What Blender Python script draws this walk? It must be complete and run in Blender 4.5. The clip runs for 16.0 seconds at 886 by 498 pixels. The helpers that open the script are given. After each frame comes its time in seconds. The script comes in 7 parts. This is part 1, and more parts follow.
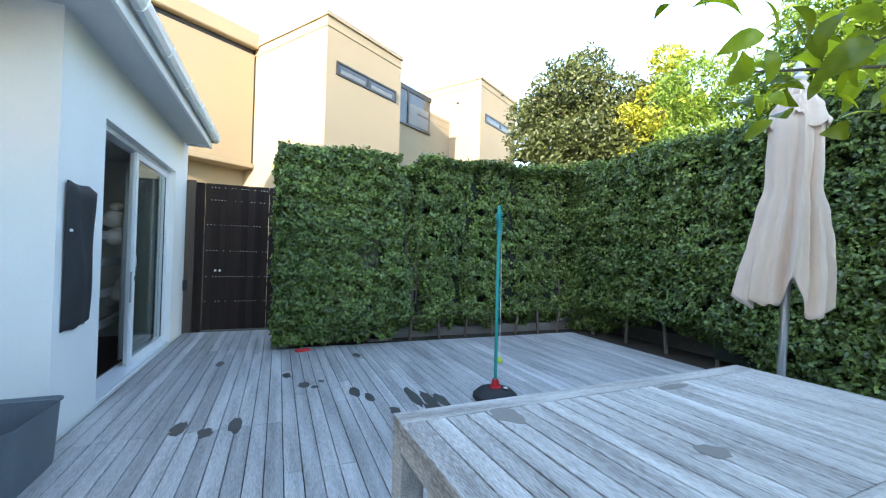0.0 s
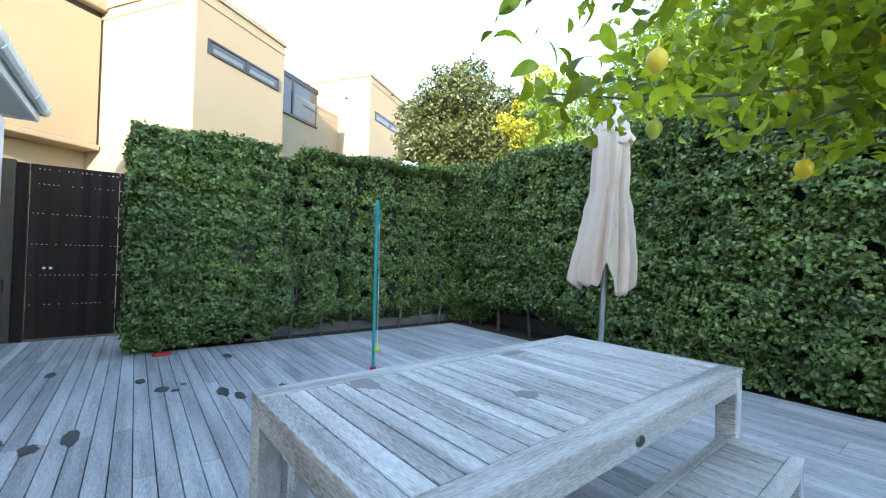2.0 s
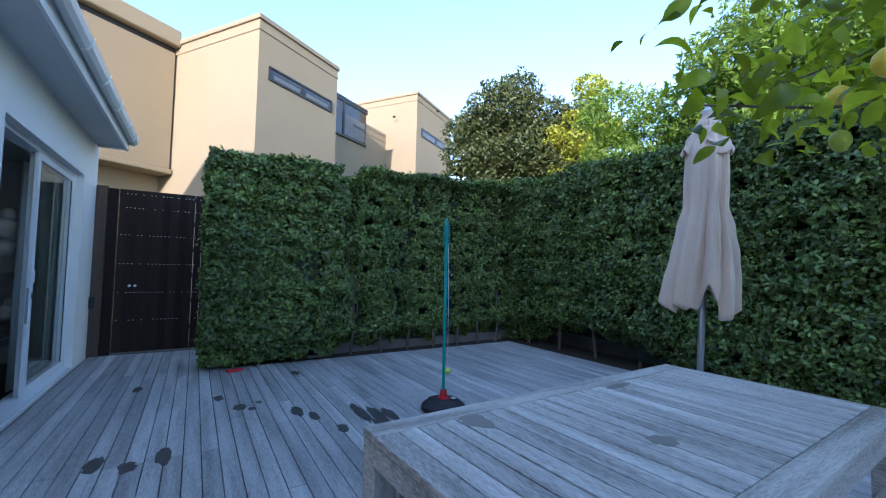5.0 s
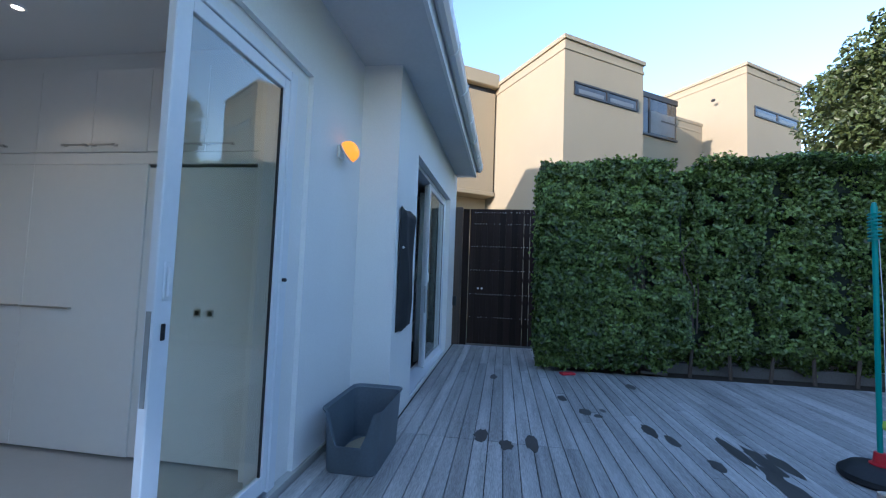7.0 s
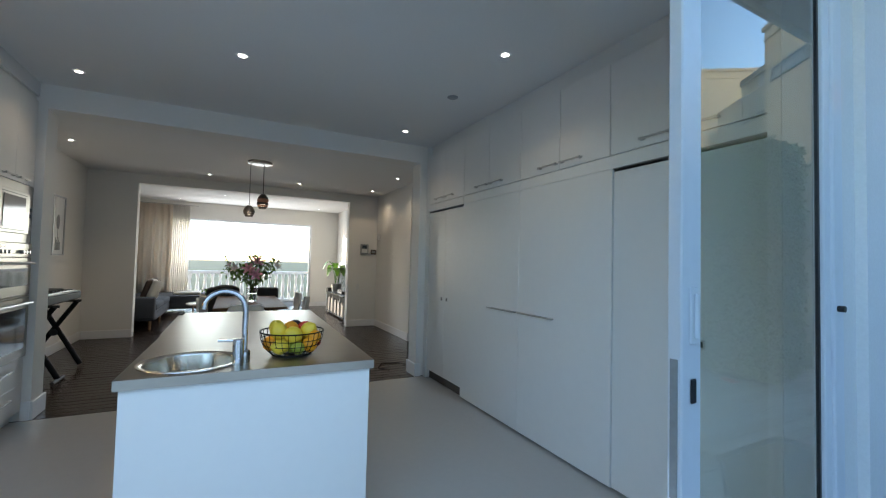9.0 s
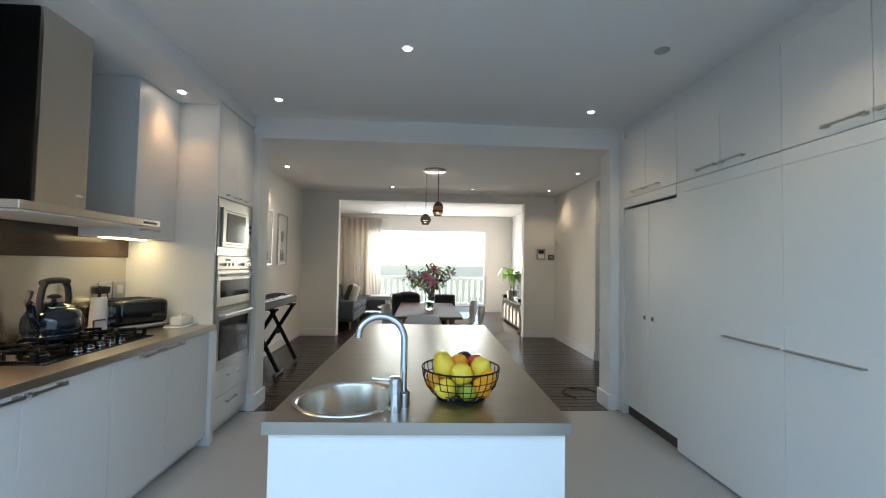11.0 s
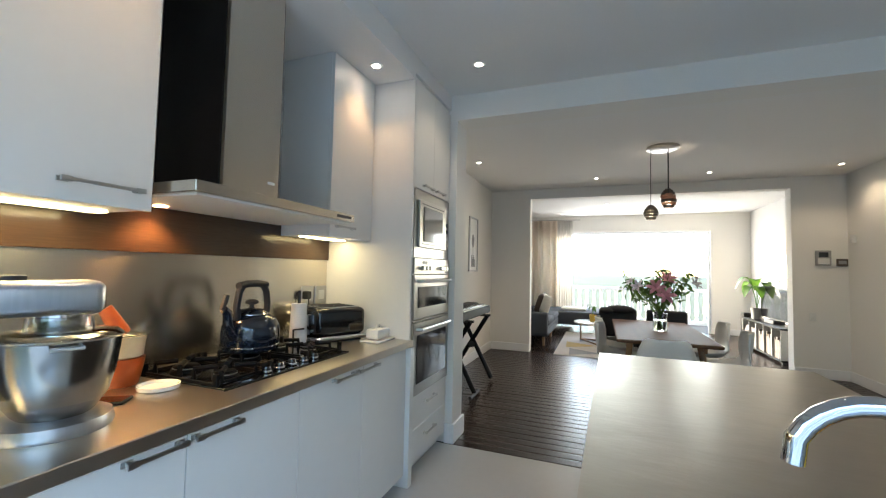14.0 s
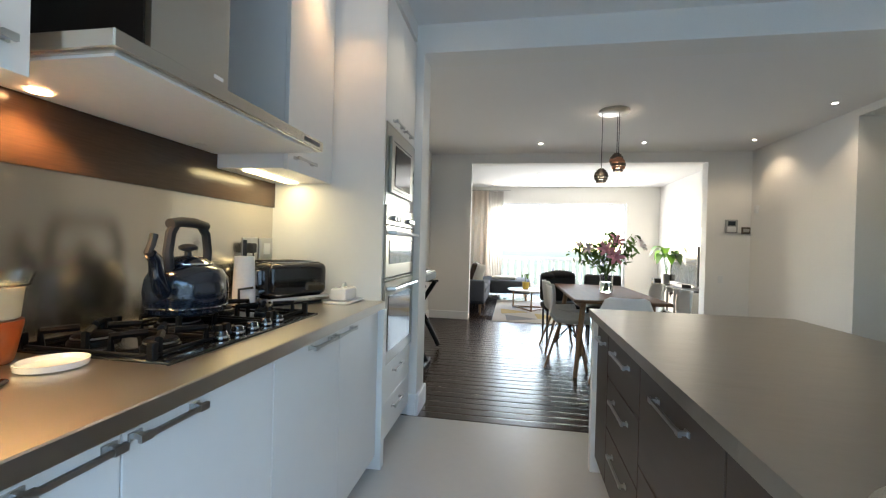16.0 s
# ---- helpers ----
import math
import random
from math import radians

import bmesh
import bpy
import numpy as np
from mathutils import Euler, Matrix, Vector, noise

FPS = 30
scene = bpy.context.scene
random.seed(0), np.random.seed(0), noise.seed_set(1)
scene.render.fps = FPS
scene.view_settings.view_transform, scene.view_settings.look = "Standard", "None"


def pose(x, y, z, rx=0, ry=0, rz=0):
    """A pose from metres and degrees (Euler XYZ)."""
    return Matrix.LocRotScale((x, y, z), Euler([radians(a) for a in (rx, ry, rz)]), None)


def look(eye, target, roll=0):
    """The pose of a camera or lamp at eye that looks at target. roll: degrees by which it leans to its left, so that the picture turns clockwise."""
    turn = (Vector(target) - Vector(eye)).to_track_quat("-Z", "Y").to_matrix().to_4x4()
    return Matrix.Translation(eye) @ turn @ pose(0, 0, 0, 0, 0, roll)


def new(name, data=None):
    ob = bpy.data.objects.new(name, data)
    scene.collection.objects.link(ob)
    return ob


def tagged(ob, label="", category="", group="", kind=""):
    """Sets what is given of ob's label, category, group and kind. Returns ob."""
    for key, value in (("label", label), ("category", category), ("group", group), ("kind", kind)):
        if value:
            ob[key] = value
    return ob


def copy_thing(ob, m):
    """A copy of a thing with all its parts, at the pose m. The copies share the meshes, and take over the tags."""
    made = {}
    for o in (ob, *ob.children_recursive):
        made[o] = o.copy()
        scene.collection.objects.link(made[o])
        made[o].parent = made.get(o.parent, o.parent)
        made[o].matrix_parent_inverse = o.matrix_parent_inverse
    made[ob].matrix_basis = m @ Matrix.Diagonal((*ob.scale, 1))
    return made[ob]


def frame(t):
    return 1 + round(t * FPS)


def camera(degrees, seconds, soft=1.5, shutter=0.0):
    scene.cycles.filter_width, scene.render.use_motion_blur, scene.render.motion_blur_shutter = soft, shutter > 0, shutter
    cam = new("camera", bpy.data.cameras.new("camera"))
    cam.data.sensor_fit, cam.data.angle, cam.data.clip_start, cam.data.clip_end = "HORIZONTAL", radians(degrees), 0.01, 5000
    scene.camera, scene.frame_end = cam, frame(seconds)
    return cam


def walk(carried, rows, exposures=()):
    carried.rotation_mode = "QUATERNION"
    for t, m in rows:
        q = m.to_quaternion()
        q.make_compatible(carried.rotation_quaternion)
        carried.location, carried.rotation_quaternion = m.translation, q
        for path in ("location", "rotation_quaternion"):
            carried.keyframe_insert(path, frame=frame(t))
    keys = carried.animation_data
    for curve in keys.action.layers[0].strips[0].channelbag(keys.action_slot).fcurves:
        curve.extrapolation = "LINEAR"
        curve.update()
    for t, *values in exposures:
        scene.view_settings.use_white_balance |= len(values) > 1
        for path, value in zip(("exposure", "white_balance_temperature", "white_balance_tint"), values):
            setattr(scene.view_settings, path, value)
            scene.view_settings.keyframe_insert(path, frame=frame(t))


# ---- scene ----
cam = camera(94.7, 16.0, 1.2)
PATH = [
    (0, (0.26, 0.183, 1.386), (1.007, 2.039, 1.417), 1.5),
    (0.5, (0.281, 0.065, 1.35), (1.242, 1.819, 1.386), 1.5),
    (1, (0.295, -0.007, 1.334), (1.383, 1.67, 1.37), 1.5),
    (1.5, (0.299, -0.033, 1.317), (1.463, 1.593, 1.356), 1.4),
    (2, (0.303, -0.037, 1.319), (1.507, 1.56, 1.359), 1.4),
    (2.5, (0.294, -0.004, 1.332), (1.512, 1.582, 1.371), 1.3),
    (3, (0.269, 0.043, 1.348), (1.49, 1.627, 1.39), 1.2),
    (3.2, (0.262, 0.044, 1.355), (1.482, 1.629, 1.401), 1.1),
    (5.3, (0.072, 0.268, 1.371), (0.998, 2.037, 1.489), 1.4),
    (5.5, (0.042, 0.297, 1.367), (0.869, 2.114, 1.49), 1.5),
    (6, (-0.041, 0.345, 1.354), (0.475, 2.273, 1.479), 1.7),
    (6.5, (-0.153, 0.424, 1.326), (-0.016, 2.416, 1.447), 1.9),
    (7, (-0.287, 0.491, 1.286), (-0.582, 2.466, 1.403), 2.1),
    (7.5, (-0.428, 0.617, 1.276), (-1.182, 2.467, 1.382), 2.0),
    (8, (-0.584, 0.715, 1.299), (-1.779, 2.316, 1.395), 1.9),
    (8.5, (-0.766, 0.771, 1.314), (-2.314, 2.035, 1.393), 1.8),
    (9, (-0.924, 0.825, 1.337), (-2.702, 1.738, 1.408), 1.4),
    (9.5, (-1.084, 0.91, 1.338), (-2.991, 1.508, 1.412), 1.4),
    (9.7, (-1.135, 0.951, 1.347), (-3.075, 1.434, 1.417), 1.3),
    (12, (-1.817, 0.882, 1.387), (-3.814, 0.824, 1.476), 1.1),
    (12.5, (-1.981, 0.817, 1.392), (-3.965, 0.589, 1.487), 1.1),
    (13, (-2.105, 0.771, 1.407), (-4.05, 0.316, 1.505), 1.1),
    (13.5, (-2.219, 0.653, 1.367), (-4.113, 0.018, 1.468), 1.2),
    (14, (-2.348, 0.499, 1.341), (-4.21, -0.225, 1.441), 1.2),
    (14.5, (-2.459, 0.371, 1.313), (-4.317, -0.364, 1.408), 1.2),
    (15, (-2.562, 0.274, 1.281), (-4.445, -0.397, 1.354), 1.2),
    (15.5, (-2.587, 0.185, 1.236), (-4.517, -0.339, 1.269), 1.3),
    (16, (-2.59, 0.054, 1.195), (-4.562, -0.276, 1.181), 1.5),
]
EXPOSURES = [(0, 3.2, 6950, 14), (3.2, 3.25, 7000, 14), (5.3, 2.0, 5650, 19), (6.5, 1.85, 5500, 20), (7.2, 2.3, 5850, 15), (8.0, 2.5, 6050, 12), (9.0, 2.45, 6000, 10), (9.7, 2.6, 6150, 12), (12.0, 3.25, 6250, 10), (14.0, 3.35, 6200, 10), (16.0, 3.45, 6050, 10)]
walk(cam, [(t, look(eye, target, roll)) for t, eye, target, roll in PATH], EXPOSURES)

# ---- world and sun ----
SUN_EL, SUN_AZ = 11.5, 223.0  # degrees; azimuth from +y towards +x
world = bpy.data.worlds.new("sky")
scene.world = world
world.use_nodes = True
wn = world.node_tree
sky = wn.nodes.new("ShaderNodeTexSky")
sky.sky_type, sky.sun_disc = "NISHITA", False
sky.sun_elevation, sky.sun_rotation = radians(SUN_EL), radians(SUN_AZ)
sky.air_density, sky.dust_density, sky.ozone_density = 1.0, 0.3, 1.7
wn.links.new(sky.outputs[0], wn.nodes["Background"].inputs[0])
wn.nodes["Background"].inputs[1].default_value = 0.15
sun_data = bpy.data.lights.new("sun", "SUN")
sun_data.energy, sun_data.angle, sun_data.color = 2.0, radians(0.6), (1.0, 0.86, 0.66)
sun = new("sun", sun_data)
sd = Vector((math.sin(radians(SUN_AZ)) * math.cos(radians(SUN_EL)), math.cos(radians(SUN_AZ)) * math.cos(radians(SUN_EL)), math.sin(radians(SUN_EL))))
sun.matrix_world = look(sd * 60, (0, 0, 0))

# ---- materials ----
def surface(name, c1, c2=None, rough=0.6, metal=0.0, fine=60.0, coarse=3.0, mixing=0.5, bump=0.0, stretch=(1, 1, 1), vary=0.0,
            island=0.0, spec=0.5, rough_vary=0.0, coat=0.0, world_space=True, streak=0.0):
    """A procedural surface: two tones mixed by coarse and fine noise, with relief and per-piece change."""
    m = bpy.data.materials.new(name)
    m.use_nodes = True
    n, l = m.node_tree.nodes, m.node_tree.links
    b = n["Principled BSDF"]
    c2 = c2 or tuple(v * 0.85 for v in c1)
    if world_space:
        src = n.new("ShaderNodeNewGeometry").outputs["Position"]
    else:
        src = n.new("ShaderNodeTexCoord").outputs["Object"]
    mp = n.new("ShaderNodeMapping")
    mp.inputs["Scale"].default_value = stretch
    l.new(src, mp.inputs[0])
    na, nb = n.new("ShaderNodeTexNoise"), n.new("ShaderNodeTexNoise")
    na.inputs["Scale"].default_value, nb.inputs["Scale"].default_value = coarse, fine
    na.inputs["Detail"].default_value, nb.inputs["Detail"].default_value = 5, 4
    l.new(mp.outputs[0], na.inputs["Vector"]), l.new(mp.outputs[0], nb.inputs["Vector"])
    add = n.new("ShaderNodeMath")
    add.operation = "MULTIPLY_ADD"
    add.inputs[1].default_value = 0.5
    l.new(nb.outputs[0], add.inputs[0])
    half = n.new("ShaderNodeMath")
    half.operation = "MULTIPLY"
    half.inputs[1].default_value = 0.5
    l.new(na.outputs[0], half.inputs[0]), l.new(half.outputs[0], add.inputs[2])
    ramp = n.new("ShaderNodeValToRGB")
    e = ramp.color_ramp.elements
    e[0].position, e[1].position = 0.5 - 0.25 * mixing, 0.5 + 0.25 * mixing
    e[0].color, e[1].color = (*c2, 1), (*c1, 1)
    l.new(add.outputs[0], ramp.inputs[0])
    col = ramp.outputs[0]
    if vary or island:
        hs = n.new("ShaderNodeHueSaturation")
        mr = n.new("ShaderNodeMapRange")
        k = vary or island
        mr.inputs["To Min"].default_value, mr.inputs["To Max"].default_value = 1 - k, 1 + k
        if vary:
            l.new(n.new("ShaderNodeObjectInfo").outputs["Random"], mr.inputs[0])
        else:
            l.new(n.new("ShaderNodeNewGeometry").outputs["Random Per Island"], mr.inputs[0])
        l.new(mr.outputs[0], hs.inputs["Value"]), l.new(col, hs.inputs["Color"])
        col = hs.outputs[0]
    l.new(col, b.inputs["Base Color"])
    b.inputs["Roughness"].default_value, b.inputs["Metallic"].default_value = rough, metal
    b.inputs["Specular IOR Level"].default_value, b.inputs["Coat Weight"].default_value = spec, coat
    if rough_vary:
        rr = n.new("ShaderNodeMapRange")
        rr.inputs["To Min"].default_value, rr.inputs["To Max"].default_value = max(0.02, rough - rough_vary), min(1, rough + rough_vary)
        l.new(add.outputs[0], rr.inputs[0]), l.new(rr.outputs[0], b.inputs["Roughness"])
    if bump:
        bp = n.new("ShaderNodeBump")
        bp.inputs["Strength"].default_value, bp.inputs["Distance"].default_value = bump, 0.004
        l.new(add.outputs[0], bp.inputs["Height"]), l.new(bp.outputs[0], b.inputs["Normal"])
    return m


def glowing(name, colour, strength):
    m = bpy.data.materials.new(name)
    m.use_nodes = True
    b = m.node_tree.nodes["Principled BSDF"]
    b.inputs["Base Color"].default_value = (*colour, 1)
    b.inputs["Emission Color"].default_value, b.inputs["Emission Strength"].default_value = (*colour, 1), strength
    return m


def clear(name, tint=(1, 1, 1), rough=0.0, ior=1.45):
    m = bpy.data.materials.new(name)
    m.use_nodes = True
    b = m.node_tree.nodes["Principled BSDF"]
    b.inputs["Base Color"].default_value, b.inputs["Roughness"].default_value = (*tint, 1), rough
    b.inputs["Transmission Weight"].default_value, b.inputs["IOR"].default_value = 1.0, ior
    return m


def leafy(name, c1, c2, trans=0.35, rough=0.45, spread=0.45):
    """Leaf tissue: per-leaf colour, some light through it."""
    m = surface(name, c1, c2, rough=rough, fine=25, coarse=1.2, mixing=0.9, island=spread)
    n, l = m.node_tree.nodes, m.node_tree.links
    b = n["Principled BSDF"]
    out = n["Material Output"]
    t = n.new("ShaderNodeBsdfTranslucent")
    mx = n.new("ShaderNodeMixShader")
    mx.inputs[0].default_value = trans
    src = b.inputs["Base Color"].links[0].from_socket
    g = n.new("ShaderNodeMix")
    g.data_type, g.blend_type = "RGBA", "MULTIPLY"
    g.inputs[0].default_value = 1.0
    g.inputs[7].default_value = (1.5, 1.4, 0.5, 1)
    l.new(src, g.inputs[6]), l.new(g.outputs[2], t.inputs[0])
    l.new(b.outputs[0], mx.inputs[1]), l.new(t.outputs[0], mx.inputs[2]), l.new(mx.outputs[0], out.inputs[0])
    return m


M = {
    "deck": surface("weathered_decking", (0.60, 0.585, 0.57), (0.25, 0.24, 0.23), rough=0.6, fine=40, coarse=1.6, stretch=(6, 0.5, 1), mixing=0.55, bump=0.5, vary=0.2),
    "under": surface("dark_underside", (0.02, 0.02, 0.02), rough=0.9),
    "teak": surface("silvered_teak_lengthwise", (0.70, 0.67, 0.635), (0.24, 0.21, 0.185), rough=0.58, fine=45, coarse=2.0, stretch=(7, 0.6, 3), mixing=0.5, bump=0.6, vary=0.13),
    "teak_x": surface("silvered_teak_crosswise", (0.66, 0.62, 0.575), (0.25, 0.215, 0.185), rough=0.58, fine=45, coarse=2.0, stretch=(0.6, 7, 7), mixing=0.5, bump=0.6, vary=0.10),
    "teak_stain": surface("damp_teak", (0.26, 0.235, 0.21), (0.17, 0.15, 0.13), rough=0.5, fine=45, coarse=2.0, stretch=(7, 0.6, 3), mixing=1.0),
    "stain": surface("damp_stain", (0.085, 0.08, 0.075), (0.055, 0.052, 0.05), rough=0.5, fine=40, coarse=4, stretch=(4, 0.6, 1)),
    "render": surface("white_render", (0.86, 0.85, 0.83), (0.81, 0.80, 0.78), rough=0.85, fine=90, coarse=1.5, bump=0.25),
    "wall_in": surface("white_wall_paint", (0.80, 0.78, 0.74), (0.77, 0.75, 0.71), rough=0.8, fine=120, coarse=1.0, bump=0.06),
    "ceil": surface("white_ceiling_paint", (0.80, 0.79, 0.77), (0.78, 0.77, 0.75), rough=0.85, fine=80, coarse=1.0, bump=0.05),
    "trim": surface("white_gloss_trim", (0.82, 0.82, 0.82), (0.79, 0.79, 0.79), rough=0.35, fine=40),
    "soffit": surface("grey_white_soffit", (0.62, 0.64, 0.66), (0.58, 0.60, 0.62), rough=0.6, fine=30),
    "cream": surface("cream_render", (0.335, 0.27, 0.18), (0.295, 0.235, 0.155), rough=0.9, fine=30, coarse=0.6, mixing=0.9, bump=0.3),
    "cream2": surface("pale_cream_render", (0.29, 0.246, 0.178), (0.255, 0.215, 0.155), rough=0.9, fine=30, coarse=0.6, mixing=0.9, bump=0.3),
    "dkframe": surface("dark_aluminium", (0.03, 0.03, 0.033), rough=0.4, metal=0.3),
    "gate": surface("dark_stained_timber", (0.040, 0.024, 0.019), (0.018, 0.011, 0.009), rough=0.7, spec=0.2, fine=40, coarse=2, stretch=(8, 8, 0.5), mixing=1.0, bump=0.4, vary=0.3),
    "post": surface("brown_stained_post", (0.10, 0.065, 0.045), (0.06, 0.04, 0.03), rough=0.6, fine=40, stretch=(8, 8, 0.5), bump=0.4),
    "upvc": surface("white_powder_coat", (0.80, 0.82, 0.85), (0.77, 0.79, 0.82), rough=0.3, fine=30),
    "glass": clear("clear_glass", (0.93, 0.97, 0.95)),
    "doorglass": clear("green_tinted_door_glass", (0.80, 0.90, 0.87)),
    "darkglass": surface("dark_window_glass", (0.04, 0.045, 0.05), (0.03, 0.03, 0.035), rough=0.05, spec=0.8),
    "paleblind": surface("pale_blind", (0.45, 0.47, 0.48), (0.38, 0.40, 0.42), rough=0.4),
    "greyblind": surface("grey_blind", (0.13, 0.14, 0.15), (0.10, 0.105, 0.11), rough=0.35),
    "cover": surface("charcoal_cover", (0.028, 0.03, 0.035), (0.018, 0.019, 0.022), rough=0.75, fine=200, coarse=6, bump=0.3),
    "tub": surface("grey_plastic", (0.13, 0.16, 0.19), (0.11, 0.135, 0.16), rough=0.45, fine=60, coarse=4),
    "sandy": surface("cat_litter", (0.5, 0.45, 0.33), (0.35, 0.3, 0.2), rough=0.95, fine=150, mixing=1.0, bump=0.8),
    "canvas": surface("beige_canvas", (0.76, 0.59, 0.47), (0.68, 0.52, 0.41), rough=0.9, fine=250, coarse=5, bump=0.25),
    "alu": surface("brushed_aluminium", (0.50, 0.51, 0.53), (0.44, 0.45, 0.47), rough=0.3, metal=0.9, fine=80, stretch=(1, 1, 0.1)),
    "teal": surface("teal_paint", (0.0, 0.30, 0.25), (0.0, 0.26, 0.22), rough=0.35),
    "red": surface("red_plastic", (0.65, 0.02, 0.03), (0.55, 0.02, 0.03), rough=0.4),
    "black": surface("black_rubber", (0.02, 0.02, 0.022), (0.014, 0.014, 0.015), rough=0.6, fine=80, bump=0.2),
    "ball": surface("tennis_ball_felt", (0.55, 0.68, 0.12), (0.48, 0.6, 0.1), rough=0.95, fine=200, bump=0.5),
    "bark": surface("grey_brown_bark", (0.16, 0.12, 0.09), (0.08, 0.06, 0.045), rough=0.9, fine=60, coarse=8, stretch=(1, 1, 0.3), bump=0.8, mixing=1.0),
    "soil": surface("soil", (0.06, 0.045, 0.03), (0.03, 0.022, 0.016), rough=0.95, fine=40, bump=0.9, mixing=1.0),
    "block": surface("grey_concrete", (0.21, 0.195, 0.175), (0.11, 0.10, 0.09), rough=0.9, fine=50, coarse=3, bump=0.5, mixing=1.0),
    "ground": surface("dry_grass_ground", (0.12, 0.13, 0.06), (0.07, 0.08, 0.04), rough=0.95, fine=8, coarse=0.2, mixing=1.0),
    "hedge": leafy("hedge_leaf", (0.20, 0.285, 0.07), (0.045, 0.085, 0.03), trans=0.25, rough=0.26, spread=0.7),
    # near-black, so the shade deep in the hedges is put into the colour
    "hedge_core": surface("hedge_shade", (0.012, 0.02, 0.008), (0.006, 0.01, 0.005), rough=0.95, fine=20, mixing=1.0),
    "dktree": leafy("dark_tree_leaf", (0.085, 0.115, 0.04), (0.04, 0.055, 0.022), trans=0.2),
    "yeltree": leafy("yellow_leaf", (0.40, 0.42, 0.06), (0.25, 0.30, 0.05), trans=0.4),
    "bamboo": leafy("light_green_leaf", (0.20, 0.32, 0.055), (0.11, 0.20, 0.035), trans=0.4),
    "lemonleaf": leafy("lemon_leaf", (0.40, 0.46, 0.04), (0.11, 0.18, 0.02), trans=0.6, rough=0.25, spread=0.55),
    "lemon": surface("lemon_peel", (0.80, 0.56, 0.02), (0.70, 0.46, 0.015), rough=0.4, fine=220, coarse=10, bump=0.3),
    "lemon_pale": surface("pale_lemon_peel", (0.86, 0.62, 0.05), (0.78, 0.54, 0.035), rough=0.4, fine=220, coarse=12, bump=0.3, mixing=1.0),
    "lime": surface("green_lime_peel", (0.30, 0.38, 0.04), (0.46, 0.46, 0.05), rough=0.4, fine=220, coarse=14, bump=0.3, mixing=1.0),
    "orange": surface("orange_peel", (0.85, 0.38, 0.01), (0.78, 0.30, 0.01), rough=0.4, fine=220, coarse=10, bump=0.35),
    "apple": surface("red_apple_skin", (0.48, 0.018, 0.018), (0.42, 0.05, 0.02), rough=0.25, fine=40, coarse=14, mixing=1.0),
    "plum": surface("dark_avocado_skin", (0.03, 0.022, 0.025), (0.015, 0.012, 0.012), rough=0.5, fine=200, bump=0.5),
    "epoxy": surface("pale_grey_floor_coating", (0.50, 0.49, 0.46), (0.47, 0.46, 0.43), rough=0.26, fine=20, coarse=0.8, mixing=1.0),
    "dkfloor": surface("dark_stained_floorboard", (0.04, 0.022, 0.015), (0.02, 0.011, 0.008), rough=0.27, fine=30, coarse=2, stretch=(7, 0.5, 1), mixing=1.0, bump=0.12, vary=0.3),
    "cab": surface("satin_white_cabinet", (0.76, 0.75, 0.72), (0.745, 0.735, 0.705), rough=0.32, fine=20, coarse=0.7),
    "cab_dk": surface("brown_grey_laminate", (0.055, 0.040, 0.030), (0.042, 0.030, 0.023), rough=0.4, spec=0.3, fine=60, stretch=(1, 1, 6)),
    "steel": surface("brushed_steel", (0.66, 0.62, 0.55), (0.63, 0.59, 0.52), rough=0.3, metal=1.0, fine=300, coarse=2.0, mixing=2.0, stretch=(0.3, 1, 1)),
    "steel_top": surface("worn_steel_top", (0.41, 0.375, 0.32), (0.36, 0.33, 0.28), rough=0.33, metal=1.0, fine=13, coarse=3.0, stretch=(1.0, 0.5, 1), rough_vary=0.1, bump=0.9),
    "bowl_steel": surface("brushed_bowl_steel", (0.36, 0.34, 0.31), (0.32, 0.305, 0.28), rough=0.2, metal=1.0, fine=60, coarse=4, stretch=(1, 1, 8), rough_vary=0.04),
    "steel_app": surface("satin_appliance_steel", (0.40, 0.385, 0.35), (0.36, 0.345, 0.315), rough=0.34, metal=1.0, fine=80, coarse=2, stretch=(0.3, 1, 6), rough_vary=0.05),
    "steel_v": surface("brushed_steel_panel", (0.65, 0.61, 0.535), (0.62, 0.58, 0.505), rough=0.25, metal=1.0, fine=900, coarse=160, mixing=2.0, stretch=(0.02, 1, 1), rough_vary=0.02),
    "chrome": surface("chrome", (0.58, 0.59, 0.61), (0.56, 0.57, 0.59), rough=0.08, metal=1.0),
    "nickel": surface("satin_nickel", (0.55, 0.54, 0.52), (0.5, 0.49, 0.47), rough=0.3, metal=1.0),
    "dkwood": surface("dark_veneer_band", (0.075, 0.042, 0.022), (0.04, 0.022, 0.012), rough=0.2, fine=30, coarse=2, stretch=(0.5, 6, 8), mixing=1.0),
    "blackgloss": surface("black_gloss", (0.008, 0.008, 0.009), (0.006, 0.006, 0.006), rough=0.1, coat=0.3),
    "blackiron": surface("black_cast_iron", (0.005, 0.005, 0.0055), (0.003, 0.003, 0.003), rough=0.42, spec=0.12, fine=120, bump=0.15),
    "chimney": surface("matt_black_casing", (0.010, 0.009, 0.008), (0.007, 0.006, 0.006), rough=0.35, spec=0.25),
    "navy": surface("navy_enamel", (0.008, 0.013, 0.024), (0.006, 0.010, 0.019), rough=0.15, coat=0.4),
    "white_cer": surface("white_ceramic", (0.80, 0.78, 0.74), (0.78, 0.76, 0.72), rough=0.15, coat=0.3),
    "paper": surface("white_paper", (0.82, 0.82, 0.81), (0.76, 0.76, 0.75), rough=0.95, fine=90, bump=0.5),
    "plastic_w": surface("white_plastic", (0.74, 0.74, 0.72), (0.71, 0.71, 0.69), rough=0.4),
